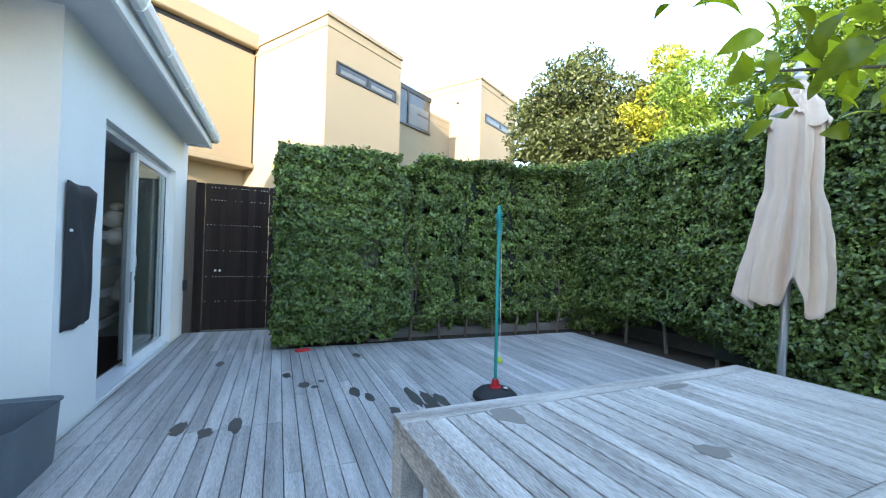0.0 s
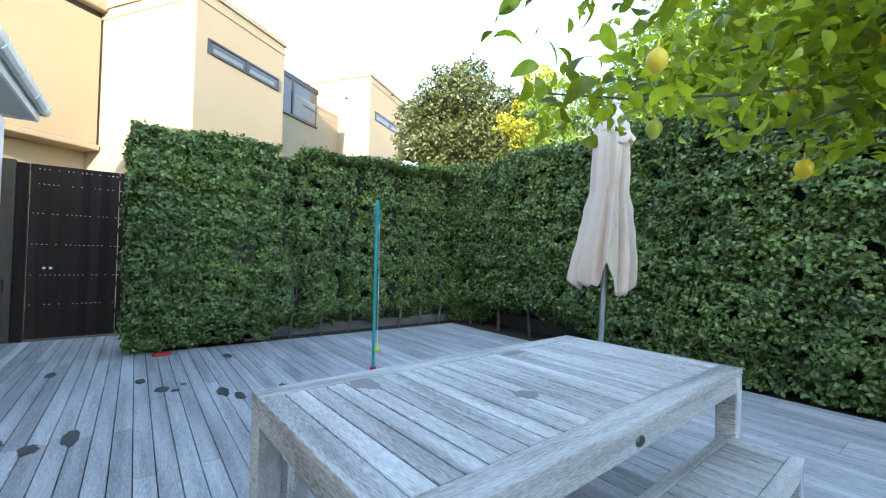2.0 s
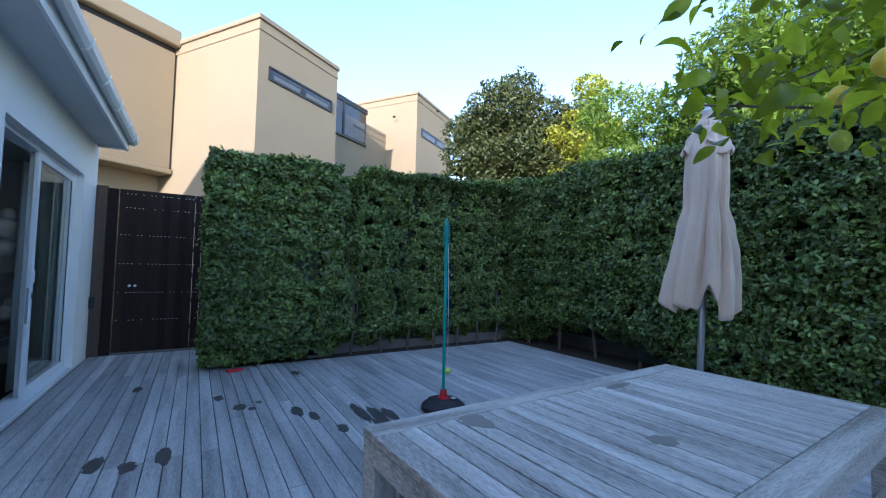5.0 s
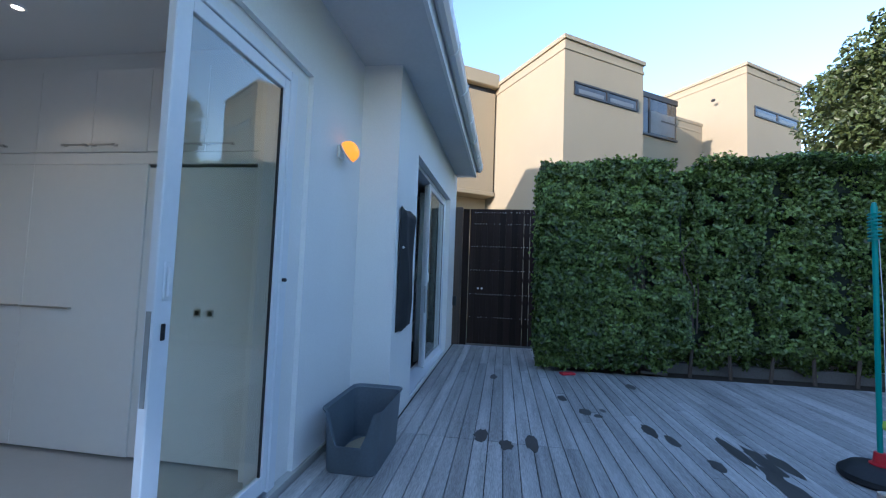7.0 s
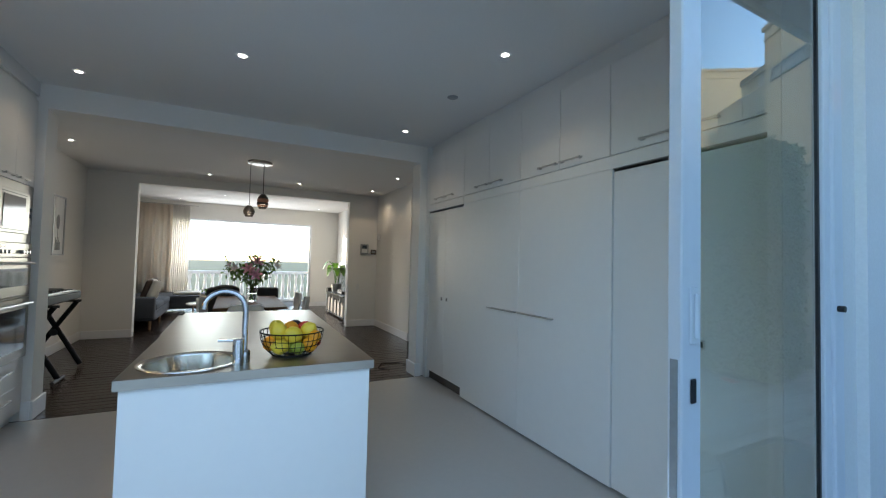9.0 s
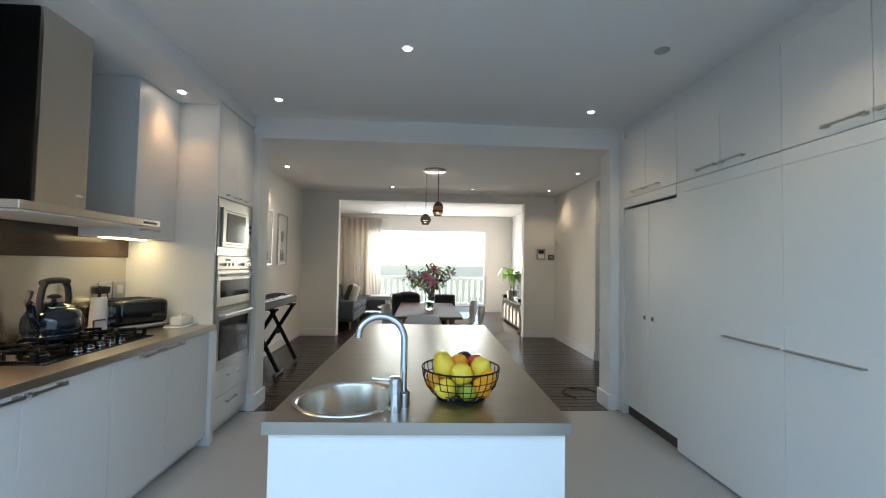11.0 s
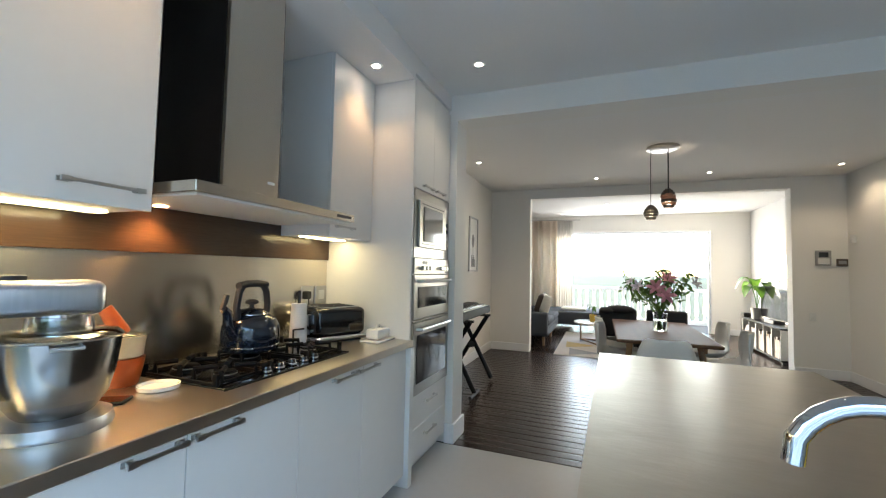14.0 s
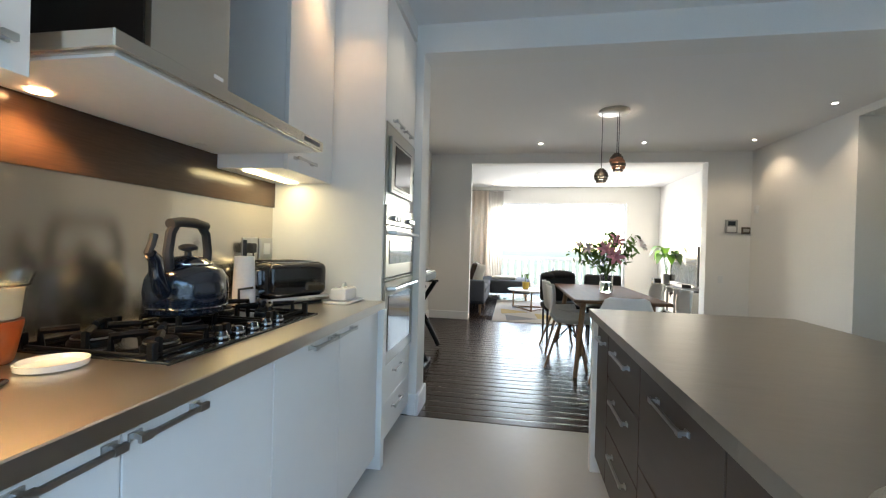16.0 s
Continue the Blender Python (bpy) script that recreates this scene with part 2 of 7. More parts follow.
    "plastic_g": surface("grey_plastic_panel", (0.35, 0.35, 0.34), (0.3, 0.3, 0.29), rough=0.4),
    "plastic_o": surface("orange_plastic", (0.42, 0.085, 0.018), (0.36, 0.075, 0.016), rough=0.35),
    "plastic_c": surface("cream_plastic", (0.70, 0.64, 0.48), (0.66, 0.6, 0.45), rough=0.35),
    "copper": surface("copper", (0.55, 0.28, 0.18), (0.42, 0.22, 0.15), rough=0.25, metal=1.0),
    "bronze": surface("smoked_bronze", (0.16, 0.13, 0.11), (0.12, 0.10, 0.085), rough=0.3, metal=1.0),
    "oak": surface("warm_oak", (0.30, 0.18, 0.09), (0.22, 0.125, 0.06), rough=0.4, fine=30, coarse=2, stretch=(0.6, 8, 8), mixing=1.0),
    "walnut": surface("mid_brown_tabletop", (0.17, 0.095, 0.055), (0.11, 0.062, 0.038), rough=0.6, spec=0.2, fine=30, coarse=2, stretch=(0.6, 8, 8), mixing=1.0),
    "shell": surface("pale_grey_shell", (0.76, 0.77, 0.77), (0.73, 0.74, 0.74), rough=0.4),
    "sofa": surface("charcoal_upholstery", (0.07, 0.077, 0.09), (0.05, 0.054, 0.064), rough=0.95, fine=250, coarse=4, bump=0.5),
    "cushion_w": surface("cream_cushion_cloth", (0.66, 0.62, 0.55), (0.6, 0.56, 0.5), rough=0.95, fine=200, bump=0.4),
    "cushion_b": surface("brown_cushion_cloth", (0.09, 0.06, 0.045), (0.07, 0.045, 0.035), rough=0.95, fine=200, bump=0.4),
    "rug": surface("pale_rug", (0.55, 0.52, 0.48), (0.48, 0.45, 0.42), rough=0.98, fine=180, bump=0.6),
    "rug_y": surface("ochre_rug_patch", (0.52, 0.40, 0.18), (0.46, 0.35, 0.15), rough=0.98, fine=180, bump=0.6),
    "rug_g": surface("grey_rug_patch", (0.25, 0.26, 0.28), (0.21, 0.22, 0.24), rough=0.98, fine=180, bump=0.6),
    "curtain": leafy("beige_curtain", (0.84, 0.75, 0.65), (0.79, 0.70, 0.60), trans=0.5, rough=0.95, spread=0.0001),
    "petal": surface("pink_lily_petal", (0.66, 0.31, 0.34), (0.55, 0.21, 0.25), rough=0.6, island=0.3),
    "petal_w": surface("pale_petal", (0.75, 0.68, 0.62), (0.65, 0.5, 0.5), rough=0.6, island=0.2),
    "plantleaf": leafy("house_plant_leaf", (0.10, 0.22, 0.04), (0.05, 0.13, 0.03), trans=0.35),
    "bouquet": leafy("dark_stem_leaf", (0.10, 0.18, 0.05), (0.05, 0.10, 0.03), trans=0.45),
    "yellow": surface("yellow_pot_glaze", (0.70, 0.48, 0.08), (0.62, 0.42, 0.07), rough=0.3),
    "books": surface("mixed_book_spines", (0.17, 0.14, 0.12), (0.08, 0.07, 0.065), rough=0.7, vary=0.6),
    "print": surface("grey_print", (0.30, 0.31, 0.31), (0.14, 0.14, 0.15), rough=0.7, fine=30, coarse=8, mixing=1.0),
    # emission stands in for sunlit haze over the distant water
    "sea": glowing("glowing_sea_backdrop", (0.80, 0.84, 0.86), 0.22),
    "lcd": surface("dark_display", (0.03, 0.04, 0.05), rough=0.15),
    "sheer": leafy("sheer_voile", (0.82, 0.80, 0.77), (0.78, 0.76, 0.73), trans=0.6, rough=0.9, spread=0.0001),
    "bulb": glowing("warm_lamp", (1.0, 0.78, 0.52), 1.5),
    "amber": glowing("amber_lamp", (1.0, 0.33, 0.03), 0.27),
    "dl": glowing("downlight_lamp", (1.0, 0.86, 0.68), 6.0),
    "hoodlamp": glowing("hood_lamp", (1.0, 0.5, 0.2), 5.0),
    "strip": glowing("strip_lamp", (1.0, 0.78, 0.36), 1.4),
}
# brushed sheets: highlights drawn out across the brush lines
for key, turn in (("steel_v", 0.25),):
    nt = M[key].node_tree
    tan = nt.nodes.new("ShaderNodeTangent")
    tan.direction_type, tan.axis = "RADIAL", "Z"
    bsdf = nt.nodes["Principled BSDF"]
    bsdf.inputs["Anisotropic"].default_value, bsdf.inputs["Anisotropic Rotation"].default_value = 0.75, turn
    nt.links.new(tan.outputs[0], bsdf.inputs["Tangent"])
for key in ("sheer", "curtain"):
    M[key].node_tree.nodes["Mix"].inputs[7].default_value = (1, 1, 1, 1)

# ---- building blocks ----
def box(bm, x0, x1, y0, y1, z0, z1, bevel=0.0, seg=1):
    v = [bm.verts.new((x, y, z)) for z in (min(z0, z1), max(z0, z1)) for x, y in ((min(x0, x1), min(y0, y1)), (max(x0, x1), min(y0, y1)), (max(x0, x1), max(y0, y1)), (min(x0, x1), max(y0, y1)))]
    f = [bm.faces.new([v[i] for i in q]) for q in ((3, 2, 1, 0), (4, 5, 6, 7), (0, 1, 5, 4), (1, 2, 6, 5), (2, 3, 7, 6), (3, 0, 4, 7))]
    if bevel:
        edges = {e for q in f for e in q.edges}
        bmesh.ops.bevel(bm, geom=list(edges), offset=bevel, segments=seg, affect="EDGES", profile=0.5)
    return bm


def rod(bm, p0, p1, r0, r1=None, seg=12, caps=True):
    p0, p1 = Vector(p0), Vector(p1)
    r1 = r0 if r1 is None else r1
    q = (p1 - p0).to_track_quat("Z", "Y")
    rings = []
    for p, r in ((p0, r0), (p1, r1)):
        rings.append([bm.verts.new(p + q @ Vector((r * math.cos(a), r * math.sin(a), 0))) for a in [math.tau * i / seg for i in range(seg)]])
    for i in range(seg):
        bm.faces.new((rings[0][i], rings[0][(i + 1) % seg], rings[1][(i + 1) % seg], rings[1][i]))
    if caps:
        bm.faces.new(rings[0][::-1]), bm.faces.new(rings[1])
    return bm


def tube(bm, pts, r, seg=10, caps=True, taper=1.0):
    pts = [Vector(p) for p in pts]
    rings, up = [], Vector((0, 0, 1))
    for i, p in enumerate(pts):
        d = (pts[min(i + 1, len(pts) - 1)] - pts[max(i - 1, 0)]).normalized()
        if i == 0:
            a = d.orthogonal().normalized()
        else:
            a = (a - d * a.dot(d)).normalized()
        b = d.cross(a)
        rr = r * (1 + (taper - 1) * i / (len(pts) - 1))
        rings.append([bm.verts.new(p + a * rr * math.cos(t) + b * rr * math.sin(t)) for t in [math.tau * k / seg for k in range(seg)]])
    for r0, r1 in zip(rings, rings[1:]):
        for k in range(seg):
            bm.faces.new((r0[k], r0[(k + 1) % seg], r1[(k + 1) % seg], r1[k]))
    if caps:
        bm.faces.new(rings[0][::-1]), bm.faces.new(rings[-1])
    return bm


def lathe(bm, prof, seg=24, at=(0, 0, 0), sx=1.0, sy=1.0):
    """Turns a profile of (radius, height) about the upright axis."""
    rings = []
    for r, z in prof:
        if r < 1e-5:
            rings.append([bm.verts.new((at[0], at[1], at[2] + z))])
        else:
            rings.append([bm.verts.new((at[0] + sx * r * math.cos(a), at[1] + sy * r * math.sin(a), at[2] + z)) for a in [math.tau * i / seg for i in range(seg)]])
    for a, b in zip(rings, rings[1:]):
        for i in range(seg):
            j = (i + 1) % seg
            if len(a) == 1 and len(b) > 1:
                bm.faces.new((a[0], b[j], b[i]))
            elif len(b) == 1 and len(a) > 1:
                bm.faces.new((a[i], a[j], b[0]))
            elif len(a) > 1:
                bm.faces.new((a[i], a[j], b[j], b[i]))
    return bm


def blob(bm, c, r, seg=14, rings=9):
    prof = [(math.sin(math.pi * i / rings), -math.cos(math.pi * i / rings)) for i in range(rings + 1)]
    prof[0], prof[-1] = (0, -1), (0, 1)
    r = (r, r, r) if isinstance(r, (int, float)) else r
    start = len(bm.verts)
    lathe(bm, prof, seg)
    bm.verts.ensure_lookup_table()
    for v in bm.verts[start:]:
        v.co = Vector((c[0] + v.co.x * r[0], c[1] + v.co.y * r[1], c[2] + v.co.z * r[2]))
    return bm


def B():
    return bmesh.new()


def part(name, bm, material, parent=None, label="", smooth=False):
    """Links a bmesh as one mesh object, under a thing or a part if given."""
    me = bpy.data.meshes.new(name)
    if smooth:
        for f in bm.faces:
            f.smooth = True
    bmesh.ops.recalc_face_normals(bm, faces=bm.faces)
    bm.to_mesh(me)
    bm.free()
    me.materials.append(M[material])
    if smooth:
        me.set_sharp_from_angle(angle=radians(40))
    ob = new(name, me)
    ob.parent = parent
    if label:
        ob["label"] = label
    return ob


def thing(name, m, label, category, group=""):
    ob = new(name)
    ob.empty_display_size = 0.1
    ob.matrix_basis = m
    return tagged(ob, label, category, group)


def solo(name, bm, material, m, label, category, group="", kind="", smooth=False):
    ob = part(name, bm, material, None, "", smooth)
    ob.matrix_basis = m
    return tagged(ob, label, category, group, kind)


I4 = Matrix.Identity(4)


def structure(name, bm, material, label, category):
    return solo(name, bm, material, I4, label, category, kind="structure")


rng = np.random.default_rng(7)


def leaves(pos, nrm, size, tilt=0.7, wide=0.5, fold=0.15):
    """Vertex and face arrays for folded, pointed leaves at the given places, facing roughly along the normals."""
    k = len(pos)
    nn = nrm + rng.normal(0, tilt, (k, 3))
    nn /= np.linalg.norm(nn, axis=1)[:, None] + 1e-9
    t = np.cross(nn, rng.normal(0, 1, (k, 3)))
    t /= np.linalg.norm(t, axis=1)[:, None] + 1e-9
    s = np.cross(nn, t)
    L = (size * rng.uniform(0.65, 1.25, k))[:, None]
    W = L * wide * 0.5
    v = np.empty((k, 6, 3))
    v[:, 0] = pos - t * L * 0.5
    v[:, 1] = pos - t * L * 0.1 + s * W + nn * W * fold * 2
    v[:, 2] = pos + t * L * 0.25 + s * W * 0.75 + nn * W * fold * 2
    v[:, 3] = pos + t * L * 0.5 - nn * L * 0.08
    v[:, 4] = pos + t * L * 0.25 - s * W * 0.75 + nn * W * fold * 2
    v[:, 5] = pos - t * L * 0.1 - s * W + nn * W * fold * 2
    return v.reshape(-1, 3)


def leaf_mesh(name, verts, material, parent=None):
    k = len(verts) // 6
    base = np.arange(k)[:, None] * 6
    quads = np.concatenate([base + np.array([0, 1, 2, 3]), base + np.array([0, 3, 4, 5])], 1).reshape(-1)
    me = bpy.data.meshes.new(name)
    me.vertices.add(len(verts))
    me.vertices.foreach_set("co", verts.astype(np.float32).ravel())
    me.loops.add(k * 8)
    me.loops.foreach_set("vertex_index", quads.astype(np.int32))
    me.polygons.add(k * 2)
    me.polygons.foreach_set("loop_start", np.arange(0, k * 8, 4, dtype=np.int32))
    me.update(calc_edges=True)
    me.materials.append(M[material])
    ob = new(name, me)
    ob.parent = parent
    return ob


def blade_mesh(name, pos, nrm, size, material, parent=None, tilt=0.75, wide=0.5):
    """Broad curved leaves with a rounded outline and a sunken midrib."""
    k = len(pos)
    nn = nrm + rng.normal(0, tilt, (k, 3))
    nn /= np.linalg.norm(nn, axis=1)[:, None] + 1e-9
    t = np.cross(nn, rng.normal(0, 1, (k, 3)))
    t /= np.linalg.norm(t, axis=1)[:, None] + 1e-9
    s = np.cross(nn, t)
    L = (size * rng.uniform(0.55, 1.2, k))[:, None]
    bend = rng.uniform(0.05, 0.3, (k, 1))
    fold = rng.uniform(0.1, 0.4, (k, 1))
    rows = 7
    v = np.empty((k, rows * 3, 3))
    for i in range(rows):
        f = i / (rows - 1)
        w = L * wide * 0.5 * max(0.03, math.sin(math.pi * f ** 0.85)) ** 0.75
        mid = pos + t * L * (f - 0.5) - nn * L * bend * (2 * f - 0.8) ** 2
        v[:, i * 3] = mid - s * w + nn * w * fold
        v[:, i * 3 + 1] = mid
        v[:, i * 3 + 2] = mid + s * w + nn * w * fold
    quad = np.array([(a * 3 + b, a * 3 + b + 1, a * 3 + b + 4, a * 3 + b + 3) for a in range(rows - 1) for b in (0, 1)])
    idx = (np.arange(k)[:, None, None] * rows * 3 + quad[None]).reshape(-1)
    me = bpy.data.meshes.new(name)
    me.vertices.add(k * rows * 3)
    me.vertices.foreach_set("co", v.astype(np.float32).ravel())
    me.loops.add(len(idx))
    me.loops.foreach_set("vertex_index", idx.astype(np.int32))
    me.polygons.add(len(idx) // 4)
    me.polygons.foreach_set("loop_start", np.arange(0, len(idx), 4, dtype=np.int32))
    me.polygons.foreach_set("use_smooth", np.ones(len(idx) // 4, dtype=bool))
    me.update(calc_edges=True)
    me.materials.append(M[material])
    ob = new(name, me)
    ob.parent = parent
    return ob


def wobble(p, scale, seed=0.0):
    """Cheap smooth noise for arrays of places, about -1 to 1."""
    q = p * scale + seed
    return (np.sin(q[:, 0] * 1.7 + np.sin(q[:, 1] * 2.3 + q[:, 2])) + np.sin(q[:, 1] * 1.9 + np.sin(q[:, 2] * 2.1 + 1.3 * q[:, 0])) + np.sin(q[:, 2] * 2.2 + np.sin(q[:, 0] * 1.6 + 0.7 * q[:, 1]))) / 3

# ---- setting: ground, deck base, house shell ----
DK = -0.04
structure("ground", box(B(), -400, 400, -400, 400, -0.9, -0.6), "ground", "dry grassy ground around the houses", "ground")
structure("deck_base", box(B(), -1.54, 5.7, -4.0, 9.2, -0.55, DK - 0.03), "under", "dark void beneath the timber deck boards", "deck")


def wall(name, boxes, material, label):
    bm = B()
    for b in boxes:
        box(bm, *b)
    return structure(name, bm, material, label, "wall")


FA, FB = -1.57, -1.22          # outer faces of the two facade parts
AY0, AY1, ATOP = -1.20, 2.985, 2.56
BY0, BY1, BTOP = 4.74, 7.42, 2.55
# wall runs on unseen to y -28, below the lengthened sun-blocking roof
wall("wall_garden_side", [(FA - 0.25, FA, -28.0, AY0, -0.6, 3.12), (FA - 0.25, FA, AY1, 3.92, -0.6, 3.12), (FA - 0.25, FA, AY0, AY1, ATOP, 3.12), (FA - 0.25, FA, AY0, AY1, -0.6, -0.02), (FA - 0.25, FA - 0.035, 2.80, AY1, 0, ATOP), (FA - 0.25, FA - 0.035, AY0, 2.80, 2.47, ATOP)],
     "render", "white rendered garden wall of the house")
wall("wall_bay", [(FB - 0.28, FB, 3.92, BY0, -0.6, 3.12), (FB - 0.28, FB, BY1, 8.25, -0.6, 3.12), (FB - 0.28, FB, BY0, BY1, BTOP, 3.12), (FB - 0.28, FB, BY0, BY1, -0.6, -0.03), (FA - 0.25, FB - 0.28, 3.92, 4.2, -0.6, 3.12)],
     "render", "white rendered projecting bay wall")
wall("wall_back_room", [(-4.6, -4.45, 4.2, 8.25, -0.1, 2.8), (-4.45, FB - 0.28, 8.05, 8.25, -0.1, 2.8), (-4.45, FA - 0.25, 4.05, 4.2, -0.1, 2.8)], "wall_in", "plain walls of the bedroom")
structure("floor_back_room", box(B(), -4.6, FB - 0.28, 4.0, 8.25, -0.1, -0.015), "dkfloor", "dark timber bedroom floor", "floor")
structure("ceiling_back_room", box(B(), -4.6, FB - 0.28, 4.0, 8.25, 2.72, 2.8), "ceil", "white bedroom ceiling", "ceiling")

# kitchen, dining room, living room
KC, DC, LC = 2.74, 2.72, 2.77
W1, W1B, W2, W2B, W3 = -5.39, -5.62, -9.28, -9.46, -13.3
structure("floor_kitchen", box(B(), W1 + 0.02, FA + 0.02, -1.45, 3.6, -0.1, 0.0), "epoxy", "pale grey seamless kitchen floor", "floor")
structure("floor_base", box(B(), W3 - 0.1, W1 + 0.02, -3.2, 5.0, -0.1, -0.012), "under", "dark gaps beneath the floorboards", "floor")
structure("ceiling_kitchen", box(B(), W1, FA - 0.25, -1.45, 3.6, KC, KC + 0.15), "ceil", "plain white kitchen ceiling", "ceiling")
structure("ceiling_dining", box(B(), W2, W1B, -1.45, 5.0, DC, DC + 0.15), "ceil", "plain white dining room ceiling", "ceiling")
structure("ceiling_living", box(B(), W3, W2B, -3.2, 3.75, LC, LC + 0.15), "ceil", "plain white living room ceiling", "ceiling")
OL, OR, OT = -0.58, 2.79, 2.54
wall("wall_kitchen_opening", [(W1B, W1, -1.45, OL, 0, KC + 0.1), (W1B, W1, OR, 3.6, 0, KC + 0.1), (W1B, W1, OL, OR, OT, KC + 0.1)], "wall_in", "white piers and beam between kitchen and dining room")
PL, PR, PT = -0.62, 2.93, 2.56
wall("wall_living_opening", [(W2B, W2, -1.45, PL, 0, DC + 0.1), (W2B, W2, PR, 5.0, 0, DC + 0.1), (W2B, W2, PL, PR, PT, DC + 0.1)], "wall_in", "white wall with a wide opening to the living room")
wall("wall_south", [(W2, W1B, -1.45, -1.29, 0, 2.84), (W1, FA - 0.25, -1.45, -1.29, 0, 2.84)], "wall_in", "plain white long wall")
wall("wall_north_kitchen", [(W1, FA - 0.25, 3.5, 3.6, 0, 2.84)], "wall_in", "plain wall behind the tall cupboards")
NX = -7.42
wall("wall_north_dining", [(W2, NX, 3.53, 3.75, 0, DC + 0.1), (NX, W1B, 4.15, 4.35, 0, DC + 0.1), (NX - 0.2, NX, 3.75, 4.35, 0, DC + 0.1), (NX, W1B, 3.53, 4.15, 2.64, DC + 0.1)], "wall_in", "white wall with a recess beside the dining room")
wall("wall_living_sides", [(W3, W2B, -3.2, -3.05, 0, 2.8), (W3, W2B, 3.60, 3.75, 0, 2.9), (W2B + 0.001, W2, -3.2, -1.45, 0, 2.8)], "wall_in", "white side walls of the living room")
GY0, GY1, GT = -1.0, 2.84, 2.36
wall("wall_sea_side", [(W3 - 0.2, W3, -3.2, GY0, 0, 2.85), (W3 - 0.2, W3, GY1, 3.75, 0, 2.85), (W3 - 0.2, W3, GY0, GY1, GT, 2.85)], "wall_in", "white wall round the wide living room window")


def skirting(boxes):
    bm = B()
    for b in boxes:
        box(bm, *b, bevel=0.004)
    structure("baseboard", bm, "trim", "white painted skirting board", "baseboard")


skirting([(W2, W2 + 0.018, -1.27, PL, 0, 0.13), (W2, W2 + 0.018, PR, 3.51, 0, 0.13), (W2 + 0.02, W1B, -1.288, -1.27, 0, 0.13), (W2, NX, 3.512, 3.529, 0, 0.13), (NX + 0.02, W1B, 4.13, 4.149, 0, 0.13), (NX, NX + 0.018, 3.531, 4.12, 0, 0.13)])
skirting([(W1B - 0.018, W1 + 0.018, OL, OL + 0.02, 0, 0.15), (W1B - 0.018, W1 + 0.018, OR - 0.02, OR, 0, 0.15), (W1, W1 + 0.018, OL - 0.06, OL, 0, 0.15), (W1, W1 + 0.018, OR, OR + 0.06, 0, 0.15)])
skirting([(W3, W3 + 0.018, GY1, 3.60, 0, 0.13), (W3 + 0.02, W2B, 3.582, 3.599, 0, 0.13)])

# roof with soffit, fascia and gutter
roof = tagged(thing("roof", I4, "roof with grey soffit, white gutter and unseen sun-blocking slopes", "roof"), kind="structure")
bm = B()
box(bm, -13.5, -0.86, -28.0, 7.95, 3.12, 3.16)
part("soffit", bm, "soffit", roof, "pale grey painted soffit")
bm = B()
box(bm, -0.86, -0.83, -4.0, 7.97, 3.07, 3.26)
box(bm, -1.2, -0.84, 7.955, 7.985, 3.08, 3.22)
part("fascia", bm, "trim", roof)
bm = B()
prof = [(0.0, 0.11), (0.0, 0.03), (0.03, 0.0), (0.07, 0.005), (0.1, 0.045), (0.112, 0.11), (0.104, 0.11), (0.092, 0.048), (0.066, 0.013), (0.03, 0.008), (0.008, 0.03), (0.008, 0.11)]
ends = [[bm.verts.new((-0.825 + a, y, 3.175 + b)) for a, b in prof] for y in (-4.0, 8.03)]
for i in range(len(prof)):
    bm.faces.new((ends[0][i], ends[0][(i + 1) % len(prof)], ends[1][(i + 1) % len(prof)], ends[1][i]))
bm.faces.new(ends[0]), bm.faces.new(ends[1][::-1])
part("gutter", bm, "trim", roof, "white half-round gutter")
for y in (7.8, 7.1, 6.3, 5.5, 4.7, 3.9, 3.1, 2.3):
    bm = B()
    tube(bm, [(-0.825 + a * 1.04, y, 3.172 + b) for a, b in prof[:6]], 0.008, 6)
    part("gutter_bracket", bm, "trim", roof)
# unseen slopes: ridge height and length chosen to shade deck and hedges
bm = B()
va = [bm.verts.new(p) for p in ((-0.8, -28, 3.27), (-0.8, 7.99, 3.27), (-6.6, 7.99, 7.3), (-6.6, -28, 7.3), (-13.6, 7.99, 3.2), (-13.6, -28, 3.2), (-0.8, -28, 3.17), (-0.8, 7.99, 3.17), (-13.6, 7.99, 3.17), (-13.6, -28, 3.17))]
for q in ((0, 1, 2, 3), (3, 2, 4, 5), (0, 3, 5, 9, 6), (1, 7, 8, 4, 2)):
    bm.faces.new([va[i] for i in q])
part("roof_sheet", bm, "block", roof, "unseen grey roof slopes, raised and lengthened to keep sun off the garden")

